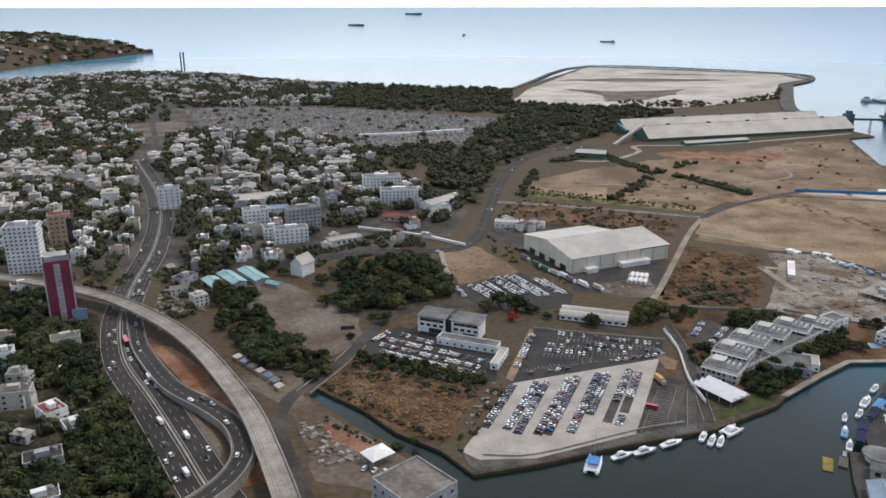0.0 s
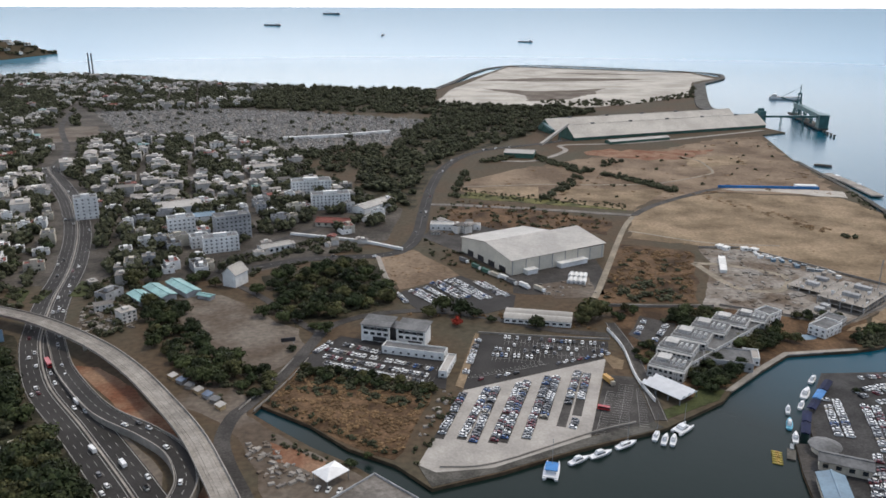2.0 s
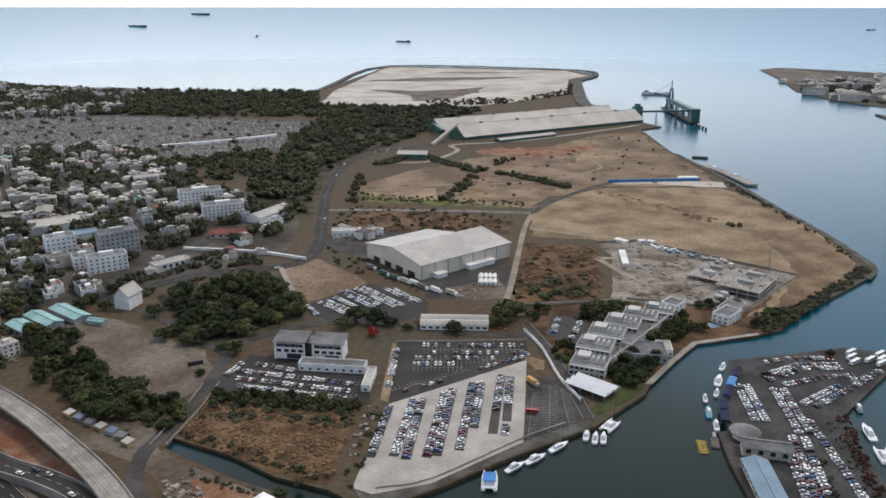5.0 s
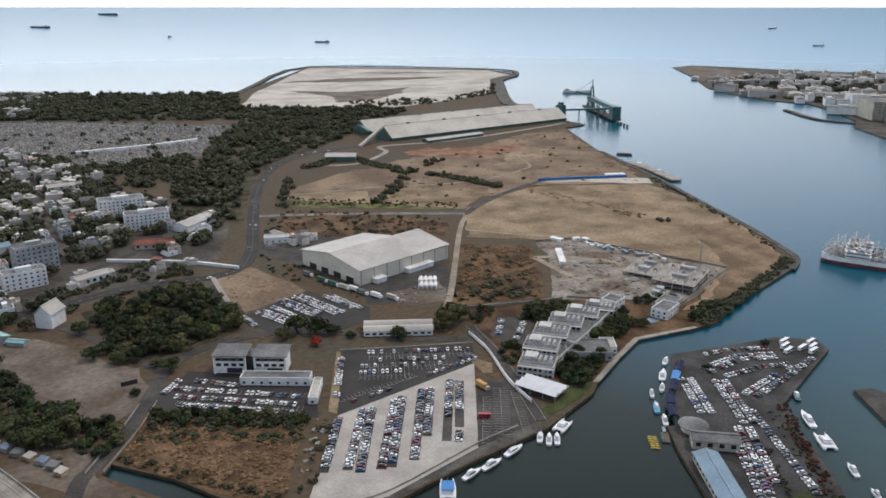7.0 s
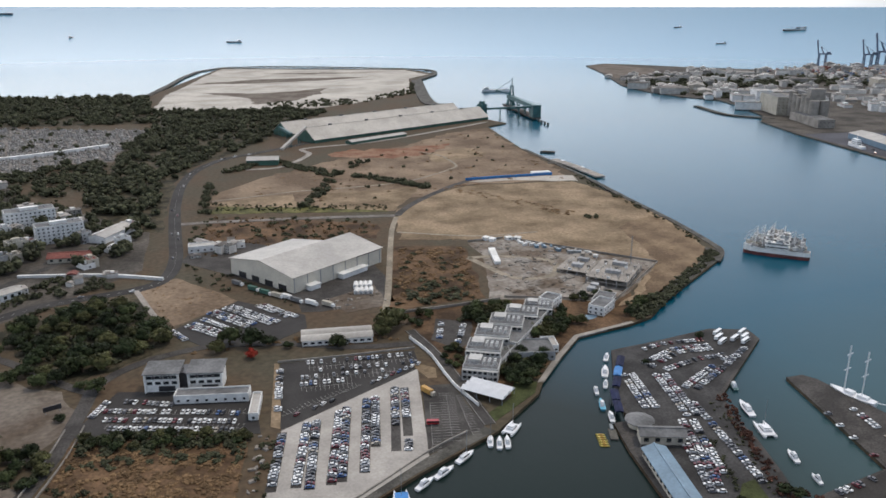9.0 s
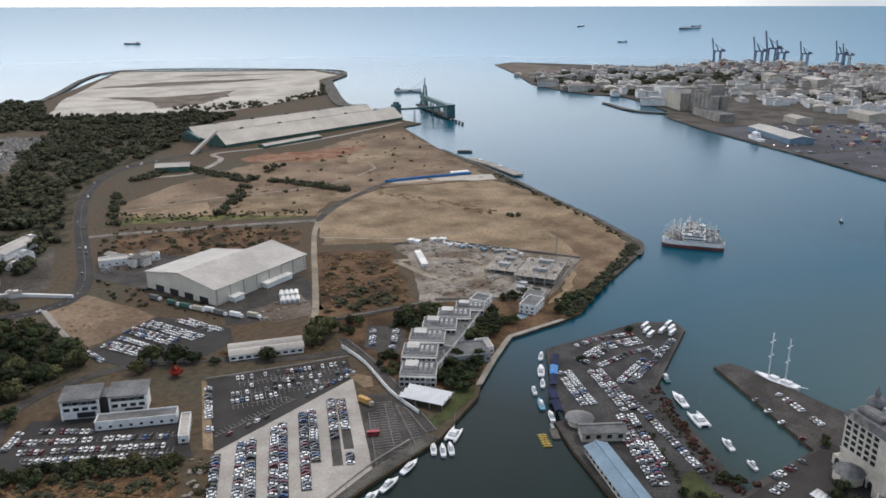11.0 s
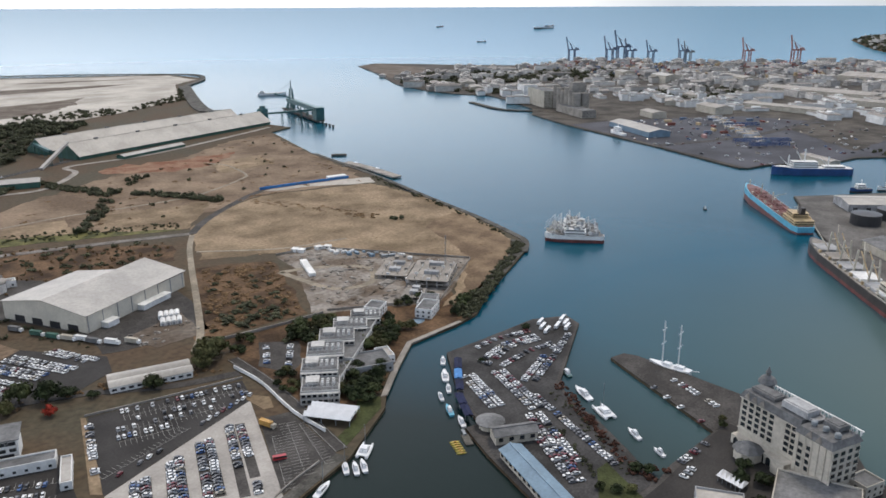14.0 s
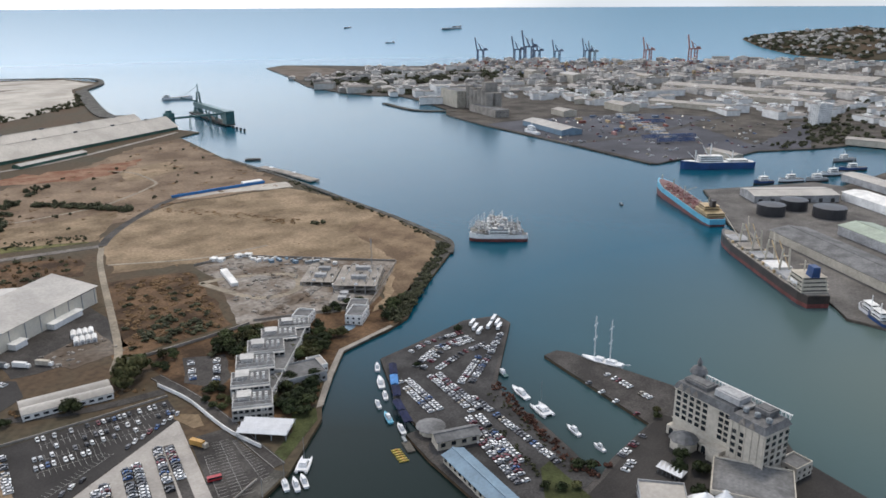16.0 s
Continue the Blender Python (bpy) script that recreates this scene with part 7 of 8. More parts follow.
for i, (x, y) in enumerate(((96, 575), (90, 582), (84, 592), (100, 566), (108, 556), (118, 548), (78, 604), (70, 622))):
    truck("lorry", x, y, -60, 11, 2.5, 3.6, (WHITE, CREAM, GREENWALL, ROOFGREY)[i % 4], "long lorry standing beside the warehouse", group="warehouse lorries")


# ---- boats ----
def boat(x, y, a, L, label, kind="motor", hull=BOATWHITE):
    e = thing("boat", x, y, -1.8, a, label, "boat", "moored boats")
    B = L * (0.5 if kind == "cat" else 0.28)

    def shell(yc, hb):
        bm = bmesh.new()
        sec = lambda t, f: [(L * (t - 0.5), yc - hb * f, 1.1 + 0.5 * t), (L * (t - 0.5), yc - hb * f * 0.6, -0.4), (L * (t - 0.5), yc + hb * f * 0.6, -0.4), (L * (t - 0.5), yc + hb * f, 1.1 + 0.5 * t)]
        solid(bm, [sec(0, 0.85), sec(0.3, 1), sec(0.6, 0.95), sec(0.85, 0.5), sec(1, 0.05)])
        return bm
    if kind == "cat":
        part("hull", shell(-B * 0.36, B * 0.14), hull, e)
        part("hull", shell(B * 0.36, B * 0.14), hull, e)
        bm = bmesh.new()
        box(bm, -L * 0.45, L * 0.3, -B * 0.45, B * 0.45, 1.0, 1.5)
        part("deck", bm, hull, e)
    else:
        part("hull", shell(0, B / 2), hull, e)
    bm = bmesh.new()
    box(bm, -L * 0.28, L * 0.15, -B * 0.32, B * 0.32, 1.2, 2.6, 0, 0.25)
    box(bm, -L * 0.22, L * 0.05, -B * 0.28, B * 0.28, 2.6, 3.4 if kind != "sail" else 2.7, 0, 0.2)
    part("cabin", bm, BOATWHITE, e)
    bm = bmesh.new()
    box(bm, -L * 0.24, L * 0.135, -B * 0.315, B * 0.315, 1.75, 2.2)
    part("window_band", bm, GLASS, e)
    if kind == "sail" or (kind == "cat" and L > 11):
        bm = bmesh.new()
        beam(bm, (L * 0.05, 0, 1.2), (L * 0.05, 0, L * 1.15), 0.16)
        beam(bm, (L * 0.05, 0, 3.2), (-L * 0.4, 0, 3.2), 0.14)
        part("mast", bm, GREYSTEEL, e)
    return e


e = boat(71, 316, 70, 15, "white catamaran with a blue canopy by the quay", "cat")
bm = bmesh.new()
box(bm, -4.5, 2.5, -3.0, 3.0, 3.5, 3.75)
part("canopy", bm, TARP, e, "bright blue canopy")
for x, y, a, L, kind, label in ((86, 323, 25, 12, "motor", "white motor boat along the stone quay"), (98, 327, 22, 13, "motor", "white cabin cruiser along the quay"), (113, 334, 25, 13, "sail", "white sailing yacht with bare mast"),
                                (131, 341, 60, 11, "sail", "white sailing yacht at a quay corner"), (134, 337, 60, 11, "motor", "white motor boat at a quay corner"), (138, 336, 62, 11, "motor", "white motor boat moored stern to"), (147, 346, 35, 13, "cat", "white catamaran below a lawn"),
                                (244, 391, 46, 11, "motor", "white launch beside the pier"), (231, 376, 50, 15, "motor", "large white motor yacht beside the pier"), (221, 363, 50, 10, "motor", "white cruiser beside blue awnings"),
                                (211, 359, 60, 9, "motor", "small white boat off the pier"), (200, 332, 60, 11, "motor", "white boat moored below awnings"), (271, 306, 65, 17, "motor", "long white motor yacht in the basin"),
                                (262, 286, 65, 15, "cat", "white catamaran in the inner basin"), (254, 262, 65, 11, "motor", "white cruiser in the inner basin"), (248, 244, 70, 8, "motor", "small white boat in the basin")):
    boat(x, y, a, L, label, kind)
boat(285, 328, 60, 12, "boxy boat with green hull by the pier", "motor", TERMINALGREEN)
boat(204, 345, 60, 12, "low blue work boat off the pier", "motor", HULLBLUE)
boat(590, 922, 95, 22, "white motor ship moored at a concrete jetty")
boat(587, 872, 95, 18, "white launch moored at a concrete jetty")
boat(702, 460, 60, 7, "small dark boat in the open harbour", "motor", BLACKHULL)
for i in range(6):
    e = thing("paddle_boat", 184 - i * 0.9, 321 - i * 1.9, -1.8, 150, "yellow kayak-like pedal boat at a float", "boat", "yellow paddle boats")
    bm = bmesh.new()
    sec = lambda t, f: [(5 * (t - 0.5), -0.55 * f, 0.5), (5 * (t - 0.5), -0.3 * f, -0.2), (5 * (t - 0.5), 0.3 * f, -0.2), (5 * (t - 0.5), 0.55 * f, 0.5)]
    solid(bm, [sec(0, 0.3), sec(0.25, 1), sec(0.75, 1), sec(1, 0.2)])
    part("hull", bm, YELLOW, e)
    bm = bmesh.new()
    box(bm, -0.9, 0.6, -0.3, 0.3, 0.45, 0.8)
    part("seat", bm, ORANGE, e)
e = thing("float_dock", 190, 318, -1.8, 60, "dark timber floating dock", "dock")
bm = bmesh.new()
box(bm, -5, 5, -2, 2, -0.3, 0.7)
part("deck", bm, QUAY, e)
bm = bmesh.new()
box(bm, 4, 9, -0.8, 0.8, 0.5, 1.4)
part("gangway", bm, GREYSTEEL, e)


def tall_ship():
    e = thing("tall_ship", 333.5, 288, -1.8, 96, "white schooner with two tall bare masts", "ship")
    bm = bmesh.new()
    L, B = 26, 6.5
    sec = lambda t, f, s: [(L * (t - 0.5), -B / 2 * f, 2.4 + s), (L * (t - 0.5), -B / 2 * f * 0.5, -0.6), (L * (t - 0.5), B / 2 * f * 0.5, -0.6), (L * (t - 0.5), B / 2 * f, 2.4 + s)]
    solid(bm, [sec(0, 0.7, 0.6), sec(0.2, 1, 0.2), sec(0.6, 1, 0), sec(0.85, 0.6, 0.5), sec(1, 0.05, 1.0)])
    part("hull", bm, BOATWHITE, e)
    for x0, x1 in ((-9, -3), (-1, 4)):
        bm = bmesh.new()
        box(bm, x0, x1, -1.8, 1.8, 2.2, 4.2, 0, 0.2)
        part("deckhouse", bm, BOATWHITE, e)
    for px in (-5, 5):
        bm = bmesh.new()
        beam(bm, (px, 0, 2), (px, 0, 30), 0.5)
        for z in (16, 25):
            beam(bm, (px, -3, z), (px, 3, z), 0.35)
        m = part("mast", bm, BOATWHITE, e)
    bm = bmesh.new()
    beam(bm, (-13, 0, 3.0), (-18, 0, 4.0), 0.35)
    part("bowsprit", bm, BOATWHITE, e)


tall_ship()


# ---- ships in the harbour ----
def ship(name, x, y, a, L, B, D, low, high, label, deck=ROOFGREY, keel=-1.0, category="ship", z=-1.8, s=1.0):
    """Hull with a boot-top colour (low) and topsides (high); bow towards +x."""
    e = thing(name, x, y, z, a, label, category)
    e.scale = (s, s, s)
    sec = lambda t, f, z0, z1, k=0.0: [(L * (t - 0.5) + k, -B / 2 * f, z0), (L * (t - 0.5) + k, B / 2 * f, z0), (L * (t - 0.5) + k, B / 2 * f, z1), (L * (t - 0.5) + k, -B / 2 * f, z1)]
    cuts = ((0, 0.72), (0.06, 0.95), (0.2, 1), (0.75, 1), (0.88, 0.78), (0.96, 0.4), (1, 0.06))
    bm = bmesh.new()
    solid(bm, [sec(t, f * 0.97, keel, D * 0.45) for t, f in cuts])
    part("boot_top", bm, low, e)
    bm = bmesh.new()
    solid(bm, [sec(t, f, D * 0.45, D + (1.6 if t > 0.8 else 0)) for t, f in cuts])
    part("upper_hull", bm, high, e)
    bm = bmesh.new()
    solid(bm, [sec(0.01 + t * 0.96, f * 0.93, D + (1.4 if t > 0.8 else -0.2), D + (1.75 if t > 0.8 else 0.15)) for t, f in cuts])
    part("deck", bm, deck, e)
    return e


def house(e, x0, x1, w, z, decks, material, win=True):
    """A stepped superstructure."""
    for k in range(decks):
        bm = bmesh.new()
        o = k * 0.7
        box(bm, x0 + o, x1 - o * 0.5, -w / 2 + o * 0.5, w / 2 - o * 0.5, z + k * 2.8, z + k * 2.8 + 2.6)
        box(bm, x0 + o - 0.6, x1 - o * 0.5 + 0.6, -w / 2 + o * 0.5 - 0.6, w / 2 - o * 0.5 + 0.6, z + k * 2.8 + 2.6, z + k * 2.8 + 2.8)
        d = part("superstructure_deck", bm, material, e)
        if win:
            bm = bmesh.new()
            box(bm, x0 + o - 0.05, x1 - o * 0.5 + 0.05, -w / 2 + o * 0.5 + 1, w / 2 - o * 0.5 - 1, z + k * 2.8 + 1.2, z + k * 2.8 + 2.0)
            box(bm, x0 + o + 1, x1 - o * 0.5 - 1, -w / 2 + o * 0.5 - 0.05, w / 2 - o * 0.5 + 0.05, z + k * 2.8 + 1.2, z + k * 2.8 + 2.0)
            part("window_band", bm, GLASS, d)


def funnel(e, x, z, h, r, material):
    bm = bmesh.new()
    solid(bm, [[(x - r * 1.3, -r, z), (x + r * 1.3, -r, z), (x + r * 1.3, r, z), (x - r * 1.3, r, z)], [(x - r * 1.4, -r * 0.8, z + h), (x + r * 0.9, -r * 0.8, z + h), (x + r * 0.9, r * 0.8, z + h), (x - r * 1.4, r * 0.8, z + h)]])
    part("funnel", bm, material, e)


tk = ship("tanker", 734, 399, 44, 158, 24, 12, HULLRED, HULLBLUE, "tanker with pale blue hull and red-brown deck", HULLRED, keel=-3, z=-4.2)
tk.matrix_world = pose(737, 402, -1.0, 0, -2.6, 45)
tk.scale = (1, 0.92, 0.82)
house(tk, -74, -46, 21, 12, 2, DECKTAN)
house(tk, -64, -50, 17, 17.6, 2, DECKTAN)
funnel(tk, -64, 23, 8, 2.6, BLACKHULL)
for i in range(7):
    bm = bmesh.new()
    px = -38 + i * 15
    beam(bm, (px, -9, 13.2), (px, 9, 13.2), 0.9)
    beam(bm, (px, 0, 12), (px, 0, 15), 1.2)
    part("pipe_rack", bm, HULLRED, tk)
for py in (-3, 0, 3):
    bm = bmesh.new()
    beam(bm, (-46, py, 13.4), (58, py, 13.4), 0.8)
    part("deck_pipe", bm, HULLRED, tk)
for px, h in ((5, 14), (36, 14), (70, 9)):
    bm = bmesh.new()
    beam(bm, (px, 0, 12), (px, 0, 12 + h), 0.9)
    if px == 5:
        beam(bm, (px, 0, 20), (px - 18, -6, 30), 0.7)
    part("derrick", bm, CREAM, tk)
cg = ship("cargo_ship", 576, 268, 42, 154, 22, 11, HULLRED, BLACKHULL, "rusty bulk carrier with cream derricks, dark hull", CONCRETE, keel=-3, z=-3.6)
cg.scale = (1.12, 1.04, 1.0)
house(cg, -71, -52, 19, 11, 4, CREAM)
funnel(cg, -66, 22, 8, 3.0, NAVY)
for i in range(5):
    bm = bmesh.new()
    px = -40 + i * 22
    box(bm, px - 8, px + 8, -7.5, 7.5, 11, 13.2)
    box(bm, px - 8.4, px + 8.4, -7.9, 7.9, 13.2, 13.6)
    part("hatch_cover", bm, (GREYWALL, WHITE, GREYWALL, CONCRETE, GREYWALL)[i], cg)
for i in range(4):
    px = -29 + i * 22
    bm = bmesh.new()
    for s in (-4, 4):
        beam(bm, (px, s, 11), (px, s * 0.6, 30), 1.1)
    beam(bm, (px, -3.5, 24), (px, 3.5, 24), 0.9)
    mast = part("derrick", bm, CREAM, cg)
    for s in (-1, 1):
        bm = bmesh.new()
        beam(bm, (px, s * 3, 15), (px + 17, s * (10 if i % 2 else 3), 31), 0.6)
        part("boom", bm, (DECKTAN, CREAM)[i % 2], mast)
# deck gear: lockers, winches, lifeboats
for sh, dz, y0, col in ((tk, 12.1, 8.5, (HULLRED, CREAM)), (cg, 11.1, 8.6, (CREAM, DECKTAN))):
    for k in range(26):
        px, s = -44 + k * 4.4, (-1, 1)[k % 2]
        if px > 52:
            continue
        bm = bmesh.new()
        box(bm, px - 0.7 - k % 3 * 0.5, px + 0.9, s * y0 - 0.8, s * y0 + 0.8, dz, dz + 0.9 + k % 4 * 0.5)
        part("deck_locker", bm, col[k // 2 % 2], sh)
    for s in (-1, 1):
        bm = bmesh.new()
        solid(bm, [[(px, s * 10.4 - f, dz + 5), (px, s * 10.4 + f, dz + 5), (px, s * 10.4 + f * 0.7, dz + 6.6), (px, s * 10.4 - f * 0.7, dz + 6.6)] for px, f in ((-66, 0.3), (-64, 1.1), (-59, 1.1), (-57, 0.3))])
        beam(bm, (-64, s * 9.3, dz), (-64, s * 9.6, dz + 5.4), 0.4)
        beam(bm, (-59, s * 9.3, dz), (-59, s * 9.6, dz + 5.4), 0.4)
        part("lifeboat", bm, WHITE if sh is cg else DECKTAN, sh)
    bm = bmesh.new()
    beam(bm, (-55, 0, dz + 10), (-55, 0, dz + 19), 0.7)
    beam(bm, (-55, -4, dz + 16), (-55, 4, dz + 16), 0.4)
    part("radar_mast", bm, CREAM, sh)
bl = ship("research_ship", 965, 452, 132, 100, 17, 9, NAVY, NAVY, "navy blue fishing ship with white upperworks", WHITE)
house(bl, -6, 26, 13, 9, 3, WHITE)
house(bl, -40, -14, 11, 9, 1, WHITE)
for px, h in ((30, 16), (10, 24), (-20, 14)):
    bm = bmesh.new()
    beam(bm, (px, 0, 9), (px, 0, 9 + h), 1.2)
    beam(bm, (px, 0, 12), (px + 12, 2, 9 + h * 0.9), 0.7)
    part("mast", bm, WHITE, bl)
for i, (dx, dy) in enumerate(((-4, -6), (6, 3), (15, 9), (23, 15))):
    fv = ship("fishing_vessel", 512 + dx, 494 + dy, 128, 54 - 4 * i, 10, 6.5, (HULLRED, BLACKHULL)[i % 2], (WHITE, CREAM, VILLA, WHITE)[i], ("white", "grey", "weathered grey", "pale")[i] + " fishing vessel moored abreast of others", ROOFGREY)
    house(fv, -10, 9, 7, 6.5, 2, WHITE)
    for q in range(30):
        bm = bmesh.new()
        px, py, pz = rng.uniform(-22, 20), rng.uniform(-3.4, 3.4), rng.uniform(0.8, 3.2)
        z = 12 if -9 < px < 8 else 6.6
        box(bm, px - rng.uniform(0.6, 2), px + rng.uniform(0.6, 2), py - 0.8, py + 0.8, z, z + pz)
        part("deck_gear", bm, (WHITE, GREYSTEEL, CONCRETE, GREYWALL)[q % 4], fv)
    for px, h in ((18, 9), (-14, 8), (4, 14), (-20, 6), (12, 11), (-5, 12)):
        bm = bmesh.new()
        beam(bm, (px, 0, 6), (px, 0, 7 + h), 0.6)
        beam(bm, (px, -3, 6 + h * 0.8), (px, 3, 6 + h * 0.8), 0.4)
        beam(bm, (px, 0, 7 + h), (px + 9, 0, 8), 0.3)
        part("mast", bm, WHITE, fv)
wv = ship("patrol_ship", 1058, 806, 63, 46, 9, 6, GREYWALL, BOATWHITE, "white patrol ship beside the far quay", WHITE)
house(wv, -8, 10, 7, 6, 3, BOATWHITE)
bm = bmesh.new()
beam(bm, (0, 0, 12), (0, 0, 22), 0.8)
part("mast", bm, WHITE, wv)
bg = ship("barge", 985, 1760, -28, 70, 16, 6, GREYWALL, BOATWHITE, "grey barge lying off the terminal jetty", CONCRETE)
house(bg, -30, -18, 10, 6, 2, WHITE)
e = thing("pontoon", 614, 991, -1.8, 140, "low dark barge lying off the shore", "barge")
bm = bmesh.new()
solid(bm, [[(px, -4 * f, -0.5), (px, 4 * f, -0.5), (px, 4.4 * f, 2.2), (px, -4.4 * f, 2.2)] for px, f in ((-11, 0.85), (-9, 1), (9, 1), (11, 0.85))])
part("hull", bm, APRON, e)
bm = bmesh.new()
box(bm, -9, 9, -3.6, 3.6, 2.15, 2.6)
part("deck", bm, QUAY, e)
for i, (x, y, a, L) in enumerate(((937, 349, 140, 34), (905, 372, 140, 26), (960, 325, 140, 30), (1010, 318, 140, 36), (1060, 306, 140, 40), (1120, 330, 150, 40), (520, 178, 40, 26), (508, 170, 40, 24), (508, 155, 90, 26))):
    t = ship("tug", x, y, a, L, 8, 4, BLACKHULL, (BOATWHITE, NAVY, GREYWALL)[i % 3], "small work ship moored at a quay", ROOFGREY)
    house(t, -5, 6, 5.5, 4, 2, WHITE)
    bm = bmesh.new()
    beam(bm, (0, 0, 9), (0, 0, 15), 0.5)
    part("mast", bm, WHITE, t)
for i, (x, y, a, L, label) in enumerate(((-1018, 9403, 175, 190, "distant grey cargo ship at anchor"), (-865, 24000, 175, 500, "far pale tanker on the horizon"), (167, 6114, 60, 60, "distant dark coaster at anchor"), (1011, 4885, 165, 90, "distant workboat at sea"),
                                         (6145, 5150, 150, 210, "distant white car carrier at sea"), (3510, 3451, 150, 60, "distant small ship at sea"), (6900, 5700, 160, 120, "distant pale ship at sea"), (5900, 6400, 170, 90, "distant red coaster at sea"))):
    px, py, pz, s = far(x, y)
    f = ship("far_ship", px, py, a, L, L * 0.16, L * 0.07, BLACKHULL, BOATWHITE if "white" in label else (HULLRED if "red" in label else GREYWALL), label, ROOFGREY, z=pz, s=s, keel=-L * 0.03)
    house(f, -L * 0.42, -L * 0.26, L * 0.12, L * 0.07, 3, WHITE, False)
    bm = bmesh.new()
    beam(bm, (L * 0.1, 0, L * 0.06), (L * 0.1, 0, L * 0.16), L * 0.012)
    beam(bm, (L * 0.3, 0, L * 0.06), (L * 0.3, 0, L * 0.14), L * 0.012)
    part("mast", bm, GREYSTEEL, f)


# ---- the far harbour ----
gable("quay_shed", "long quay shed with pale grey roof", "shed", 838, 324, -49, 94, 40, 8, 10.5, GREYWALL, ROOFMETAL, doors=7)
gable("quay_shed", "very long quay shed with grey roof and dark doors", "shed", 632, 222, 50, 150, 38, 8, 11, CREAM, ROOFGREY, doors=9)
gable("quay_shed", "long quay shed with pale green roof", "shed", 690, 184, 50, 130, 36, 9, 12, GREYWALL, mat("pale_green_roof", (0.28, 0.33, 0.26), 0.6, 0.15, 0.05, 0.6, 0.05))
gable("quay_shed", "long quay shed with white roof", "shed", 850, 232, 50, 90, 30, 9, 11, WHITE, WHITE)
gable("quay_shed", "pale quay shed beside a basin", "shed", 960, 262, 50, 80, 26, 8, 10, GREYWALL, ROOFMETAL)
for x, y, r in ((756, 318, 14), (793, 306, 14), (782, 268, 16)):
    e = thing("storage_tank", x, y, 0, 0, "black cylindrical storage tank with a flat top", "tank", "black storage tanks")
    bm = bmesh.new()
    solid(bm, [disc(r, -0.3, 28), disc(r, 10.5, 28), disc(r * 0.2, 11.6, 28)])
    part("shell", bm, BLACKCLAD, e)
    bm = bmesh.new()
    beam(bm, (r + 0.2, 0, 0), (r + 0.2, 0, 11), 0.6)
    part("ladder", bm, GREYSTEEL, e)
gable("yard_shed", "long pale-roofed harbour shed with blue end", "shed", 1112, 800, 62, 135, 40, 9, 13, BLUEROOF, ROOFMETAL)
e = thing("grain_silo", 1262, 1060, 0, 62, "group of tall grey concrete grain silos", "silo")
for i in range(6):
    for j in range(2):
        bm = bmesh.new()
        solid(bm, [disc(9, -0.3, 18, -50 + i * 18.5, -9 + j * 18.5), disc(9, 40 + 4 * (i % 3), 18, -50 + i * 18.5, -9 + j * 18.5)])
        part("silo", bm, CONCRETE, e)
bm = bmesh.new()
box(bm, -40, -24, -14, 14, -0.3, 60)
part("lift_tower", bm, CONCRETE, e)
bm = bmesh.new()
box(bm, -24, 50, -5, 5, 44, 50)
part("head_house", bm, ROOFGREY, e)
block("mill_building", "large pale flour mill block", "building", 1290, 1150, 62, 90, 40, 34, 6, 10, 5, CREAM, ROOFGREY, plant=False)
block("mill_building", "low pale mill building by the quay", "building", 1215, 1010, 62, 120, 30, 14, 2, 12, 4, CONCRETE, ROOFGREY, plant=False)
block("cold_store", "plain white cube-shaped store", "building", 1400, 1290, 62, 42, 34, 27, 3, 4, 3, WHITE, PALECONC, plant=False)
block("office_tower", "white office tower with glazed centre on a far yard", "tower", 1452, 446, -20, 40, 18, 37, 10, 9, 4, WHITE, ROOFGREY)
for x, y, w, d, h, a in ((1560, 735, 170, 36, 10, 86), (1880, 730, 400, 60, 14, 82), (2330, 700, 400, 110, 16, 78), (1935, 1230, 80, 50, 22, 60), (1942, 1370, 50, 40, 24, 60), (1434, 827, 70, 40, 14, 60), (1290, 880, 50, 30, 11, 60), (1272, 330, 60, 24, 9, 92),
                         (1760, 620, 200, 40, 11, 82), (2080, 560, 260, 60, 13, 78), (1040, 470, 60, 16, 8, 60), (1500, 960, 60, 30, 9, 30), (1650, 1000, 80, 30, 9, 70), (2150, 1120, 120, 50, 12, 60), (1490, 1580, 80, 40, 12, 50), (1420, 1480, 60, 30, 10, 50)):
    gable("factory_shed", "long white factory shed with pale metal roof", "shed", x, y, a, w, d, h, h + d * 0.08, CREAM, (PALECONC, ROOFMETAL)[int(x) % 2], "white factory sheds")


def harbour_crane(x, y, a, s, material, label):
    e = thing("quay_crane", x, y, 0, a, label, "crane", "container quay cranes")
    for px in (-11, 11):
        bm = bmesh.new()
        for py in (-9, 9):
            beam(bm, (px, py, -0.5), (px, py, 42), 3.4)
        beam(bm, (px, -9, 16), (px, 9, 16), 2.6)
        beam(bm, (px, -9, 40), (px, 9, 40), 1.8)
        beam(bm, (px, -9, 16), (px, 9, 40), 1.0)
        part("leg_frame", bm, material, e)
    bm = bmesh.new()
    beam(bm, (-28, 0, 42), (14, 0, 42), 5, 4.5)
    part("girder", bm, material, e)
    bm = bmesh.new()
    beam(bm, (14, 0, 42), (22, 0, 88), 3.8)
    part("boom", bm, material, e)
    bm = bmesh.new()
    beam(bm, (-4, -6, 42), (8, 0, 66), 2.4)
    beam(bm, (-4, 6, 42), (8, 0, 66), 1.6)
    beam(bm, (8, 0, 66), (25, 0, 80), 0.8)
    beam(bm, (8, 0, 66), (-26, 0, 43), 0.8)
    part("apex_frame", bm, material, e)
    bm = bmesh.new()
    box(bm, -24, -12, -4, 4, 43, 49)
    part("machine_house", bm, material, e)
    e.scale = (s, s, s)


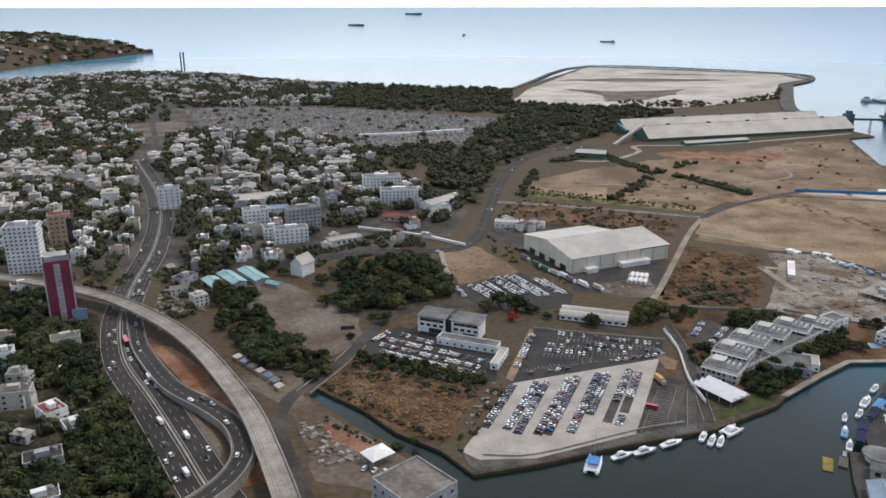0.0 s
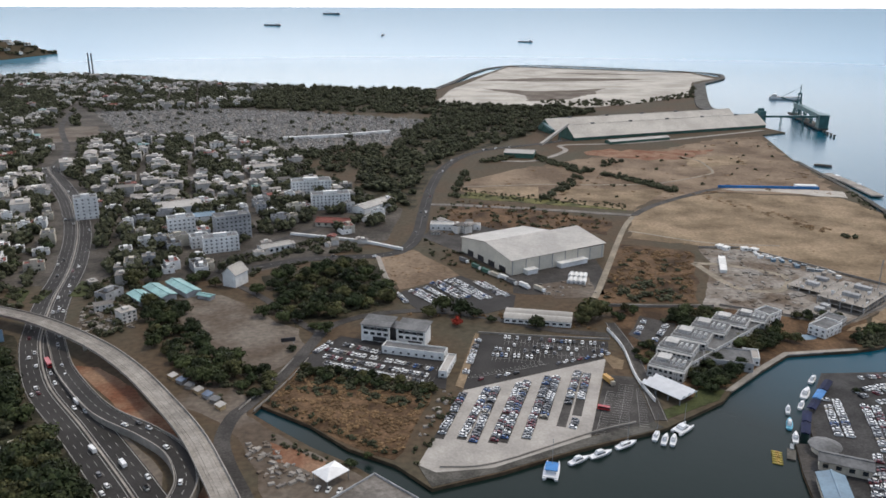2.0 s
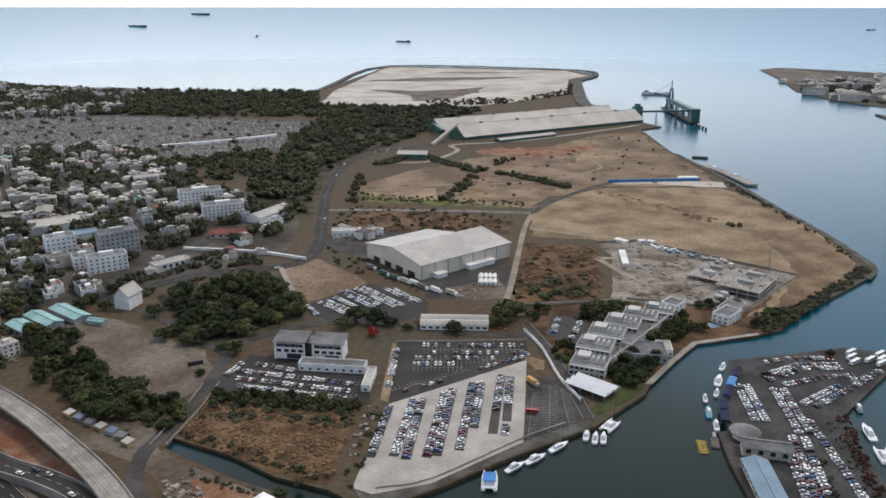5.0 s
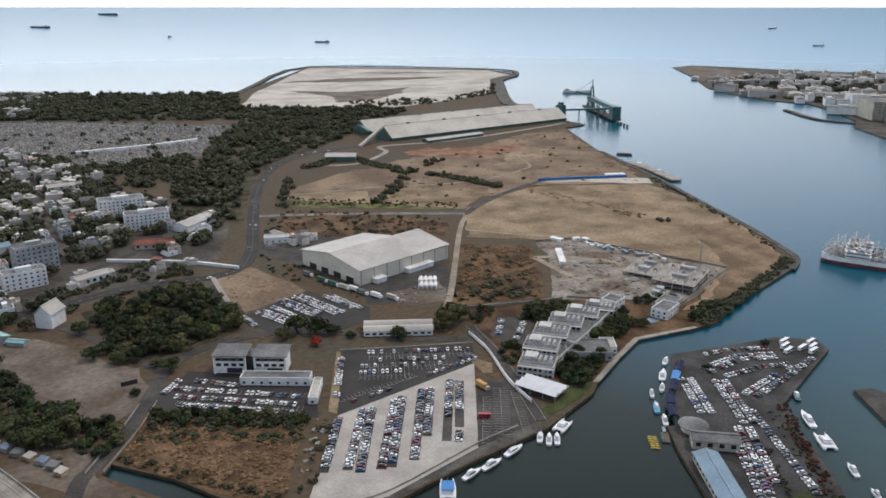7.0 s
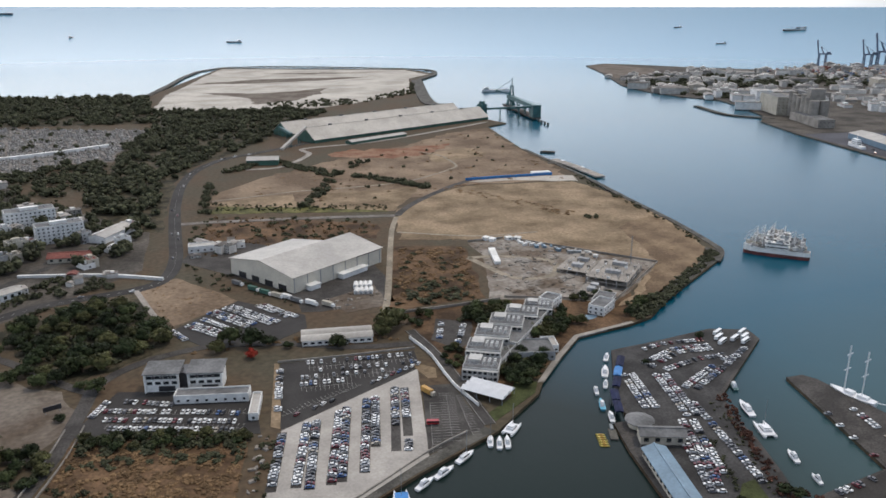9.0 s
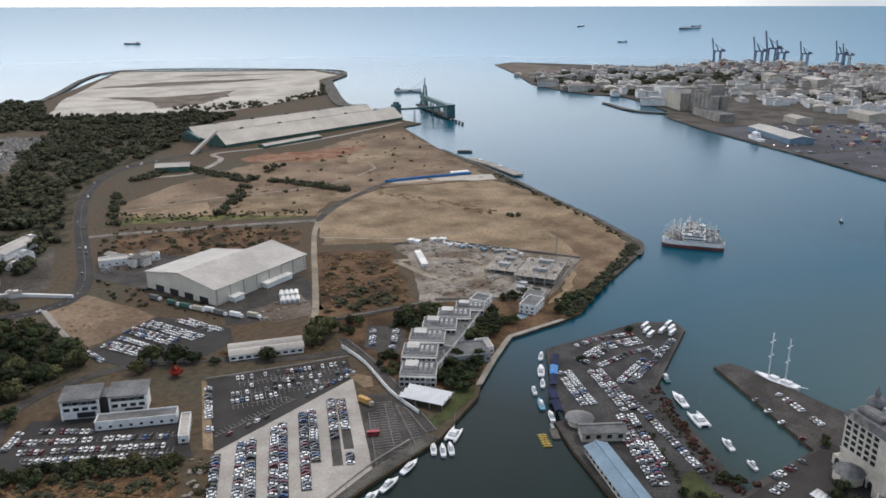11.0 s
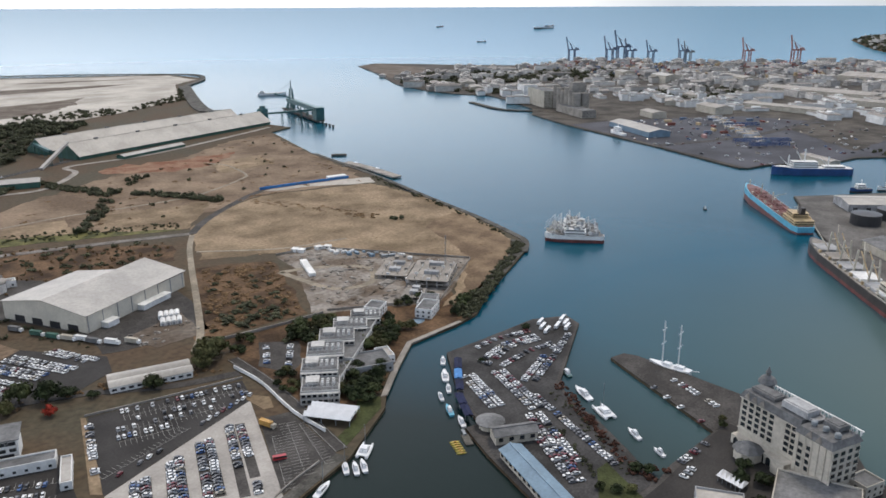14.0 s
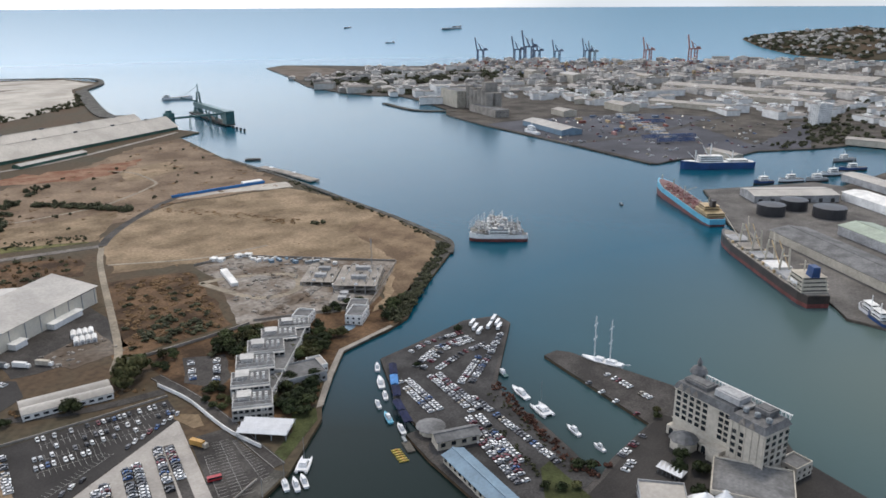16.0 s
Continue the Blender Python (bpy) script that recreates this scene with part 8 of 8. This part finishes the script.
for x, y, s, m in ((2478, 1964, 1.05, STEEL), (2563, 1846, 1.1, STEEL), (2589, 1810, 1.35, STEEL), (2608, 1783, 1.0, STEEL), (2654, 1719, 0.95, STEEL), (2720, 1622, 1.0, STEEL), (2735, 1606, 0.9, GREYSTEEL), (2860, 1432, 1.05, CRANERED), (2961, 1290, 1.15, CRANERED)):
    harbour_crane(x, y, 140, s, m, ("faded red" if m is CRANERED else "blue-grey") + " container crane with raised boom")
port = Soup()
bm = bmesh.new()
box(bm, -6, 6, -1.25, 1.25, 0, 2.6)
can = taken(bm)
for _ in range(2600):
    x, y = rng.uniform(1700, 3150), rng.uniform(950, 1980)
    if inside(x, y, [(2100, 1900), (2530, 1950), (2600, 1640), (3050, 1180), (2900, 900), (2300, 1000), (2000, 1450)]):
        c = rng.randrange(5)
        for k in range(rng.choice((1, 2, 3, 4))):
            port.add(can[0], can[1], [c] * 6, pose(round(x / 14) * 14, round(y / 9) * 9, k * 2.6, 0, 0, 52) @ Matrix.Diagonal((1, 2.4, 1, 1)))
for k in range(9):
    for i in range(26):
        if rng.random() < 0.6:
            x, y = 1120 + k * 26 + i * 4.4, 585 + k * 24 - i * 2.6 + i * 5.2
            if inside(x, y, [(1090, 640), (1200, 900), (1420, 760), (1400, 640), (1180, 560)]):
                port.add(can[0], can[1], [rng.choice((2, 3, 3, 4, 3))] * 6, pose(x, y, 0, 0, 0, 142) @ Matrix.Diagonal((1.1, 1.1, 1.3, 1)))
for _ in range(700):
    x, y = rng.uniform(980, 1460), rng.uniform(480, 900)
    if inside(x, y, [(1090, 640), (1200, 900), (1420, 760), (1330, 600), (1180, 560)]) and rng.random() < 0.08:
        c = rng.randrange(5)
        port.add(can[0], can[1], [c] * 6, pose(x, y, 0, 0, 0, rng.choice((52, 142))) @ Matrix.Diagonal((1.1, 1.8, rng.uniform(1, 2), 1)))
port.finish("container_stacks", [CRANERED, REDROOF, STEEL, GREYWALL, DECKTAN], "stacks of faded shipping containers in a port", "containers")
sheds = Soup()
store_spots = []
for _ in range(1300):
    x, y = rng.uniform(1200, 3200), rng.uniform(200, 2000)
    if inside(x, y, NORTH) and (x > 1480 or y > 1150) and not inside(x, y, [(1735, 2368), (1500, 1920), (1650, 1900), (1870, 2410)]):
        s = rng.uniform(0.9, 2.6)
        store_spots.append((x, y, pose(x, y, 0, 0, 0, rng.choice((50, 140)) + rng.uniform(-8, 8)) @ Matrix.Diagonal((s * 1.6, s, min(s, 1.5), 1)), rng.randrange(len(kinds))))
store_spots.sort(key=lambda p: math.hypot(p[0] + 50, p[1] - 80))
store_meshes = []
for hv, hf, hm in kinds:
    me = bpy.data.meshes.new("harbour_store")
    me.from_pydata(hv, [], hf)
    for m in (WHITE, FARROOF, GLASS):
        me.materials.append(m)
    me.polygons.foreach_set("material_index", hm)
    me.update()
    store_meshes.append(me)
for x, y, m, k in store_spots[:140]:
    o = tagged(new("harbour_store", store_meshes[k]), "distant pale flat-roofed harbour store", "building", "harbour stores")
    o.matrix_world = m
for x, y, m, k in store_spots[140:]:
    sheds.add(*kinds[k], m)
sheds.finish("harbour_buildings", [FARWALL, FARROOF, GLASS], "distant pale harbour sheds and stores", "buildings")
# the yard's blue racks
for x, y, a, L in ((1150, 600, 50, 90), (1120, 575, 50, 60), (1290, 700, 50, 60)):
    e = thing("pipe_rack", x, y, 0, a - 90, "blue steel pipe rack on a yard", "rack", "blue yard racks")
    bm = bmesh.new()
    for z in (3, 6):
        for s in (-4, 4):
            beam(bm, (-L / 2, s, z), (L / 2, s, z), 0.9)
    part("rail", bm, NAVY, e)
    for i in range(6):
        bm = bmesh.new()
        for s in (-4, 4):
            beam(bm, (-L / 2 + i * L / 5, s, -0.3), (-L / 2 + i * L / 5, s, 6), 0.8)
        part("post", bm, NAVY, e)


# ---- headlands across the bays ----
def headland(name, pts, crest, label):
    """Low hill on a distant shore: an uneven dome with trees and houses."""
    P = [far(x, y) for x, y in pts]
    cx, cy, cz, cs = far(sum(p[0] for p in pts) / len(pts), sum(p[1] for p in pts) / len(pts))
    bm = bmesh.new()
    edge = []
    for i in range(len(P)):
        a, b = P[i], P[(i + 1) % len(P)]
        edge += [Vector(a[:3]).lerp(Vector(b[:3]), t / 6) for t in range(6)]
    rings = []
    for k, (f, h) in enumerate(((1.0, -4), (0.985, 3), (0.8, 0.45 * crest), (0.5, 0.8 * crest), (0.2, crest))):
        rings.append([Vector((cx + (p.x - cx) * f, cy + (p.y - cy) * f, cz + (p.z - cz) * f + (h if k < 2 else h * (1 + 0.35 * noise.noise((p.x * 0.004, p.y * 0.004, k)))))) for p in edge])
    solid(bm, rings)
    bmesh.ops.recalc_face_normals(bm, faces=bm.faces[:])
    tagged(link(name, bm, SOIL), label, "hill", kind="structure")
    return rings


hill_trees, hill_homes = Soup(), Soup()
for pts, crest, nt, nh, label in (([(-1500, 2330), (-1496, 2660), (-1501, 3070), (-1430, 3380), (-1379, 3806), (-1560, 4000), (-2000, 4400), (-3400, 4800), (-3400, 2600), (-2300, 2200)], 88, 620, 150, "wooded headland with scattered houses across a bay"),
                                  ([(5201, 1906), (4187, 1435), (3629, 1109), (3350, 800), (3900, 500), (6500, 700), (7500, 1700)], 46, 560, 300, "green headland with white houses beyond the port")):
    rings = headland("headland", pts, crest, label)
    flat = [p for r in rings[1:] for p in r]
    n = len(rings[0])
    for count, soup_, shapes, lo, hi in ((nt, hill_trees, far_trees, 9, 16), (nh, hill_homes, kinds, 1.0, 1.7)):
        for _ in range(count):
            k, i, u, v = rng.randrange(1, 4), rng.randrange(n), rng.random(), rng.random()
            p = rings[k][i].lerp(rings[k][(i + 1) % n], u).lerp(rings[k + 1][i].lerp(rings[k + 1][(i + 1) % n], u), v)
            s = rng.uniform(lo, hi)
            soup_.add(*rng.choice(shapes), pose(p.x, p.y, p.z - 0.2 * s, 0, 0, rng.uniform(0, 360)) @ Matrix.Diagonal((s, s, s * 0.7, 1)))
hill_trees.finish("headland_woods", [FARLEAF], "distant trees on low headlands", "trees")
hill_homes.finish("headland_houses", [FARWALL, FARROOF, GLASS], "distant pale houses on low headlands", "houses")


debris = Soup()
bm = bmesh.new()
box(bm, -0.8, 0.8, -0.5, 0.5, 0, 0.6, 0, 0.12)
lump = taken(bm)
for poly, n in (([(-73, 352), (-60, 352), (-38, 318), (-56, 312), (-70, 335)], 150), ([(8, 335), (24, 372), (34, 396), (29, 396), (18, 370), (5, 338)], 120), ([(240, 505), (310, 466), (390, 517), (318, 630), (285, 630)], 420), ([(-214, 552), (-176, 545), (-168, 505), (-205, 500)], 260), ([(115, 560), (160, 575), (160, 535), (120, 535)], 50)):
    xs, ys = [p[0] for p in poly], [p[1] for p in poly]
    for _ in range(n):
        x, y = rng.uniform(min(xs), max(xs)), rng.uniform(min(ys), max(ys))
        if inside(x, y, poly):
            s = rng.uniform(0.5, 2.4)
            debris.add(lump[0], lump[1], [rng.randrange(3)] * 6, pose(x, y, 0.1, 0, 0, rng.uniform(0, 360)) @ Matrix.Diagonal((s, s, s * 0.7, 1)))
debris.finish("debris", [RUBBLE, CONCRETE, SITEDUST], "scattered rubble, boards and building debris", "debris")

clutter = Soup()
for poly, n in (([(-228, 486), (-178, 492), (-160, 520), (-168, 560), (-205, 630), (-222, 600)], 7), ([(-300, 290), (-190, 265), (-180, 330), (-215, 390), (-330, 420)], 14), ([(-110, 640), (-60, 665), (-5, 690), (-90, 700)], 10), ([(45, 700), (60, 745), (110, 735), (100, 712)], 8)):
    xs, ys = [p[0] for p in poly], [p[1] for p in poly]
    done = 0
    while done < n:
        x, y = rng.uniform(min(xs), max(xs)), rng.uniform(min(ys), max(ys))
        if inside(x, y, poly) and clear_of(x, y, ROADS, 20):
            done += 1
            q = rng.uniform(0.5, 0.95)
            hv, hf, hm = rng.choice(kinds)
            top = rng.choices((1, 3, 4, 5), (50, 34, 10, 3))[0]
            clutter.add(hv, hf, [top if k == 1 else k for k in hm], pose(x, y, 0, 0, 0, rng.uniform(0, 360)) @ Matrix.Diagonal((q, q, min(q, 0.8), 1)))
clutter.finish("small_houses", [FARWALL, FARROOF, GLASS, PALECONC, REDROOF, TEALROOF], "crowded small houses and sheds between trees", "houses")
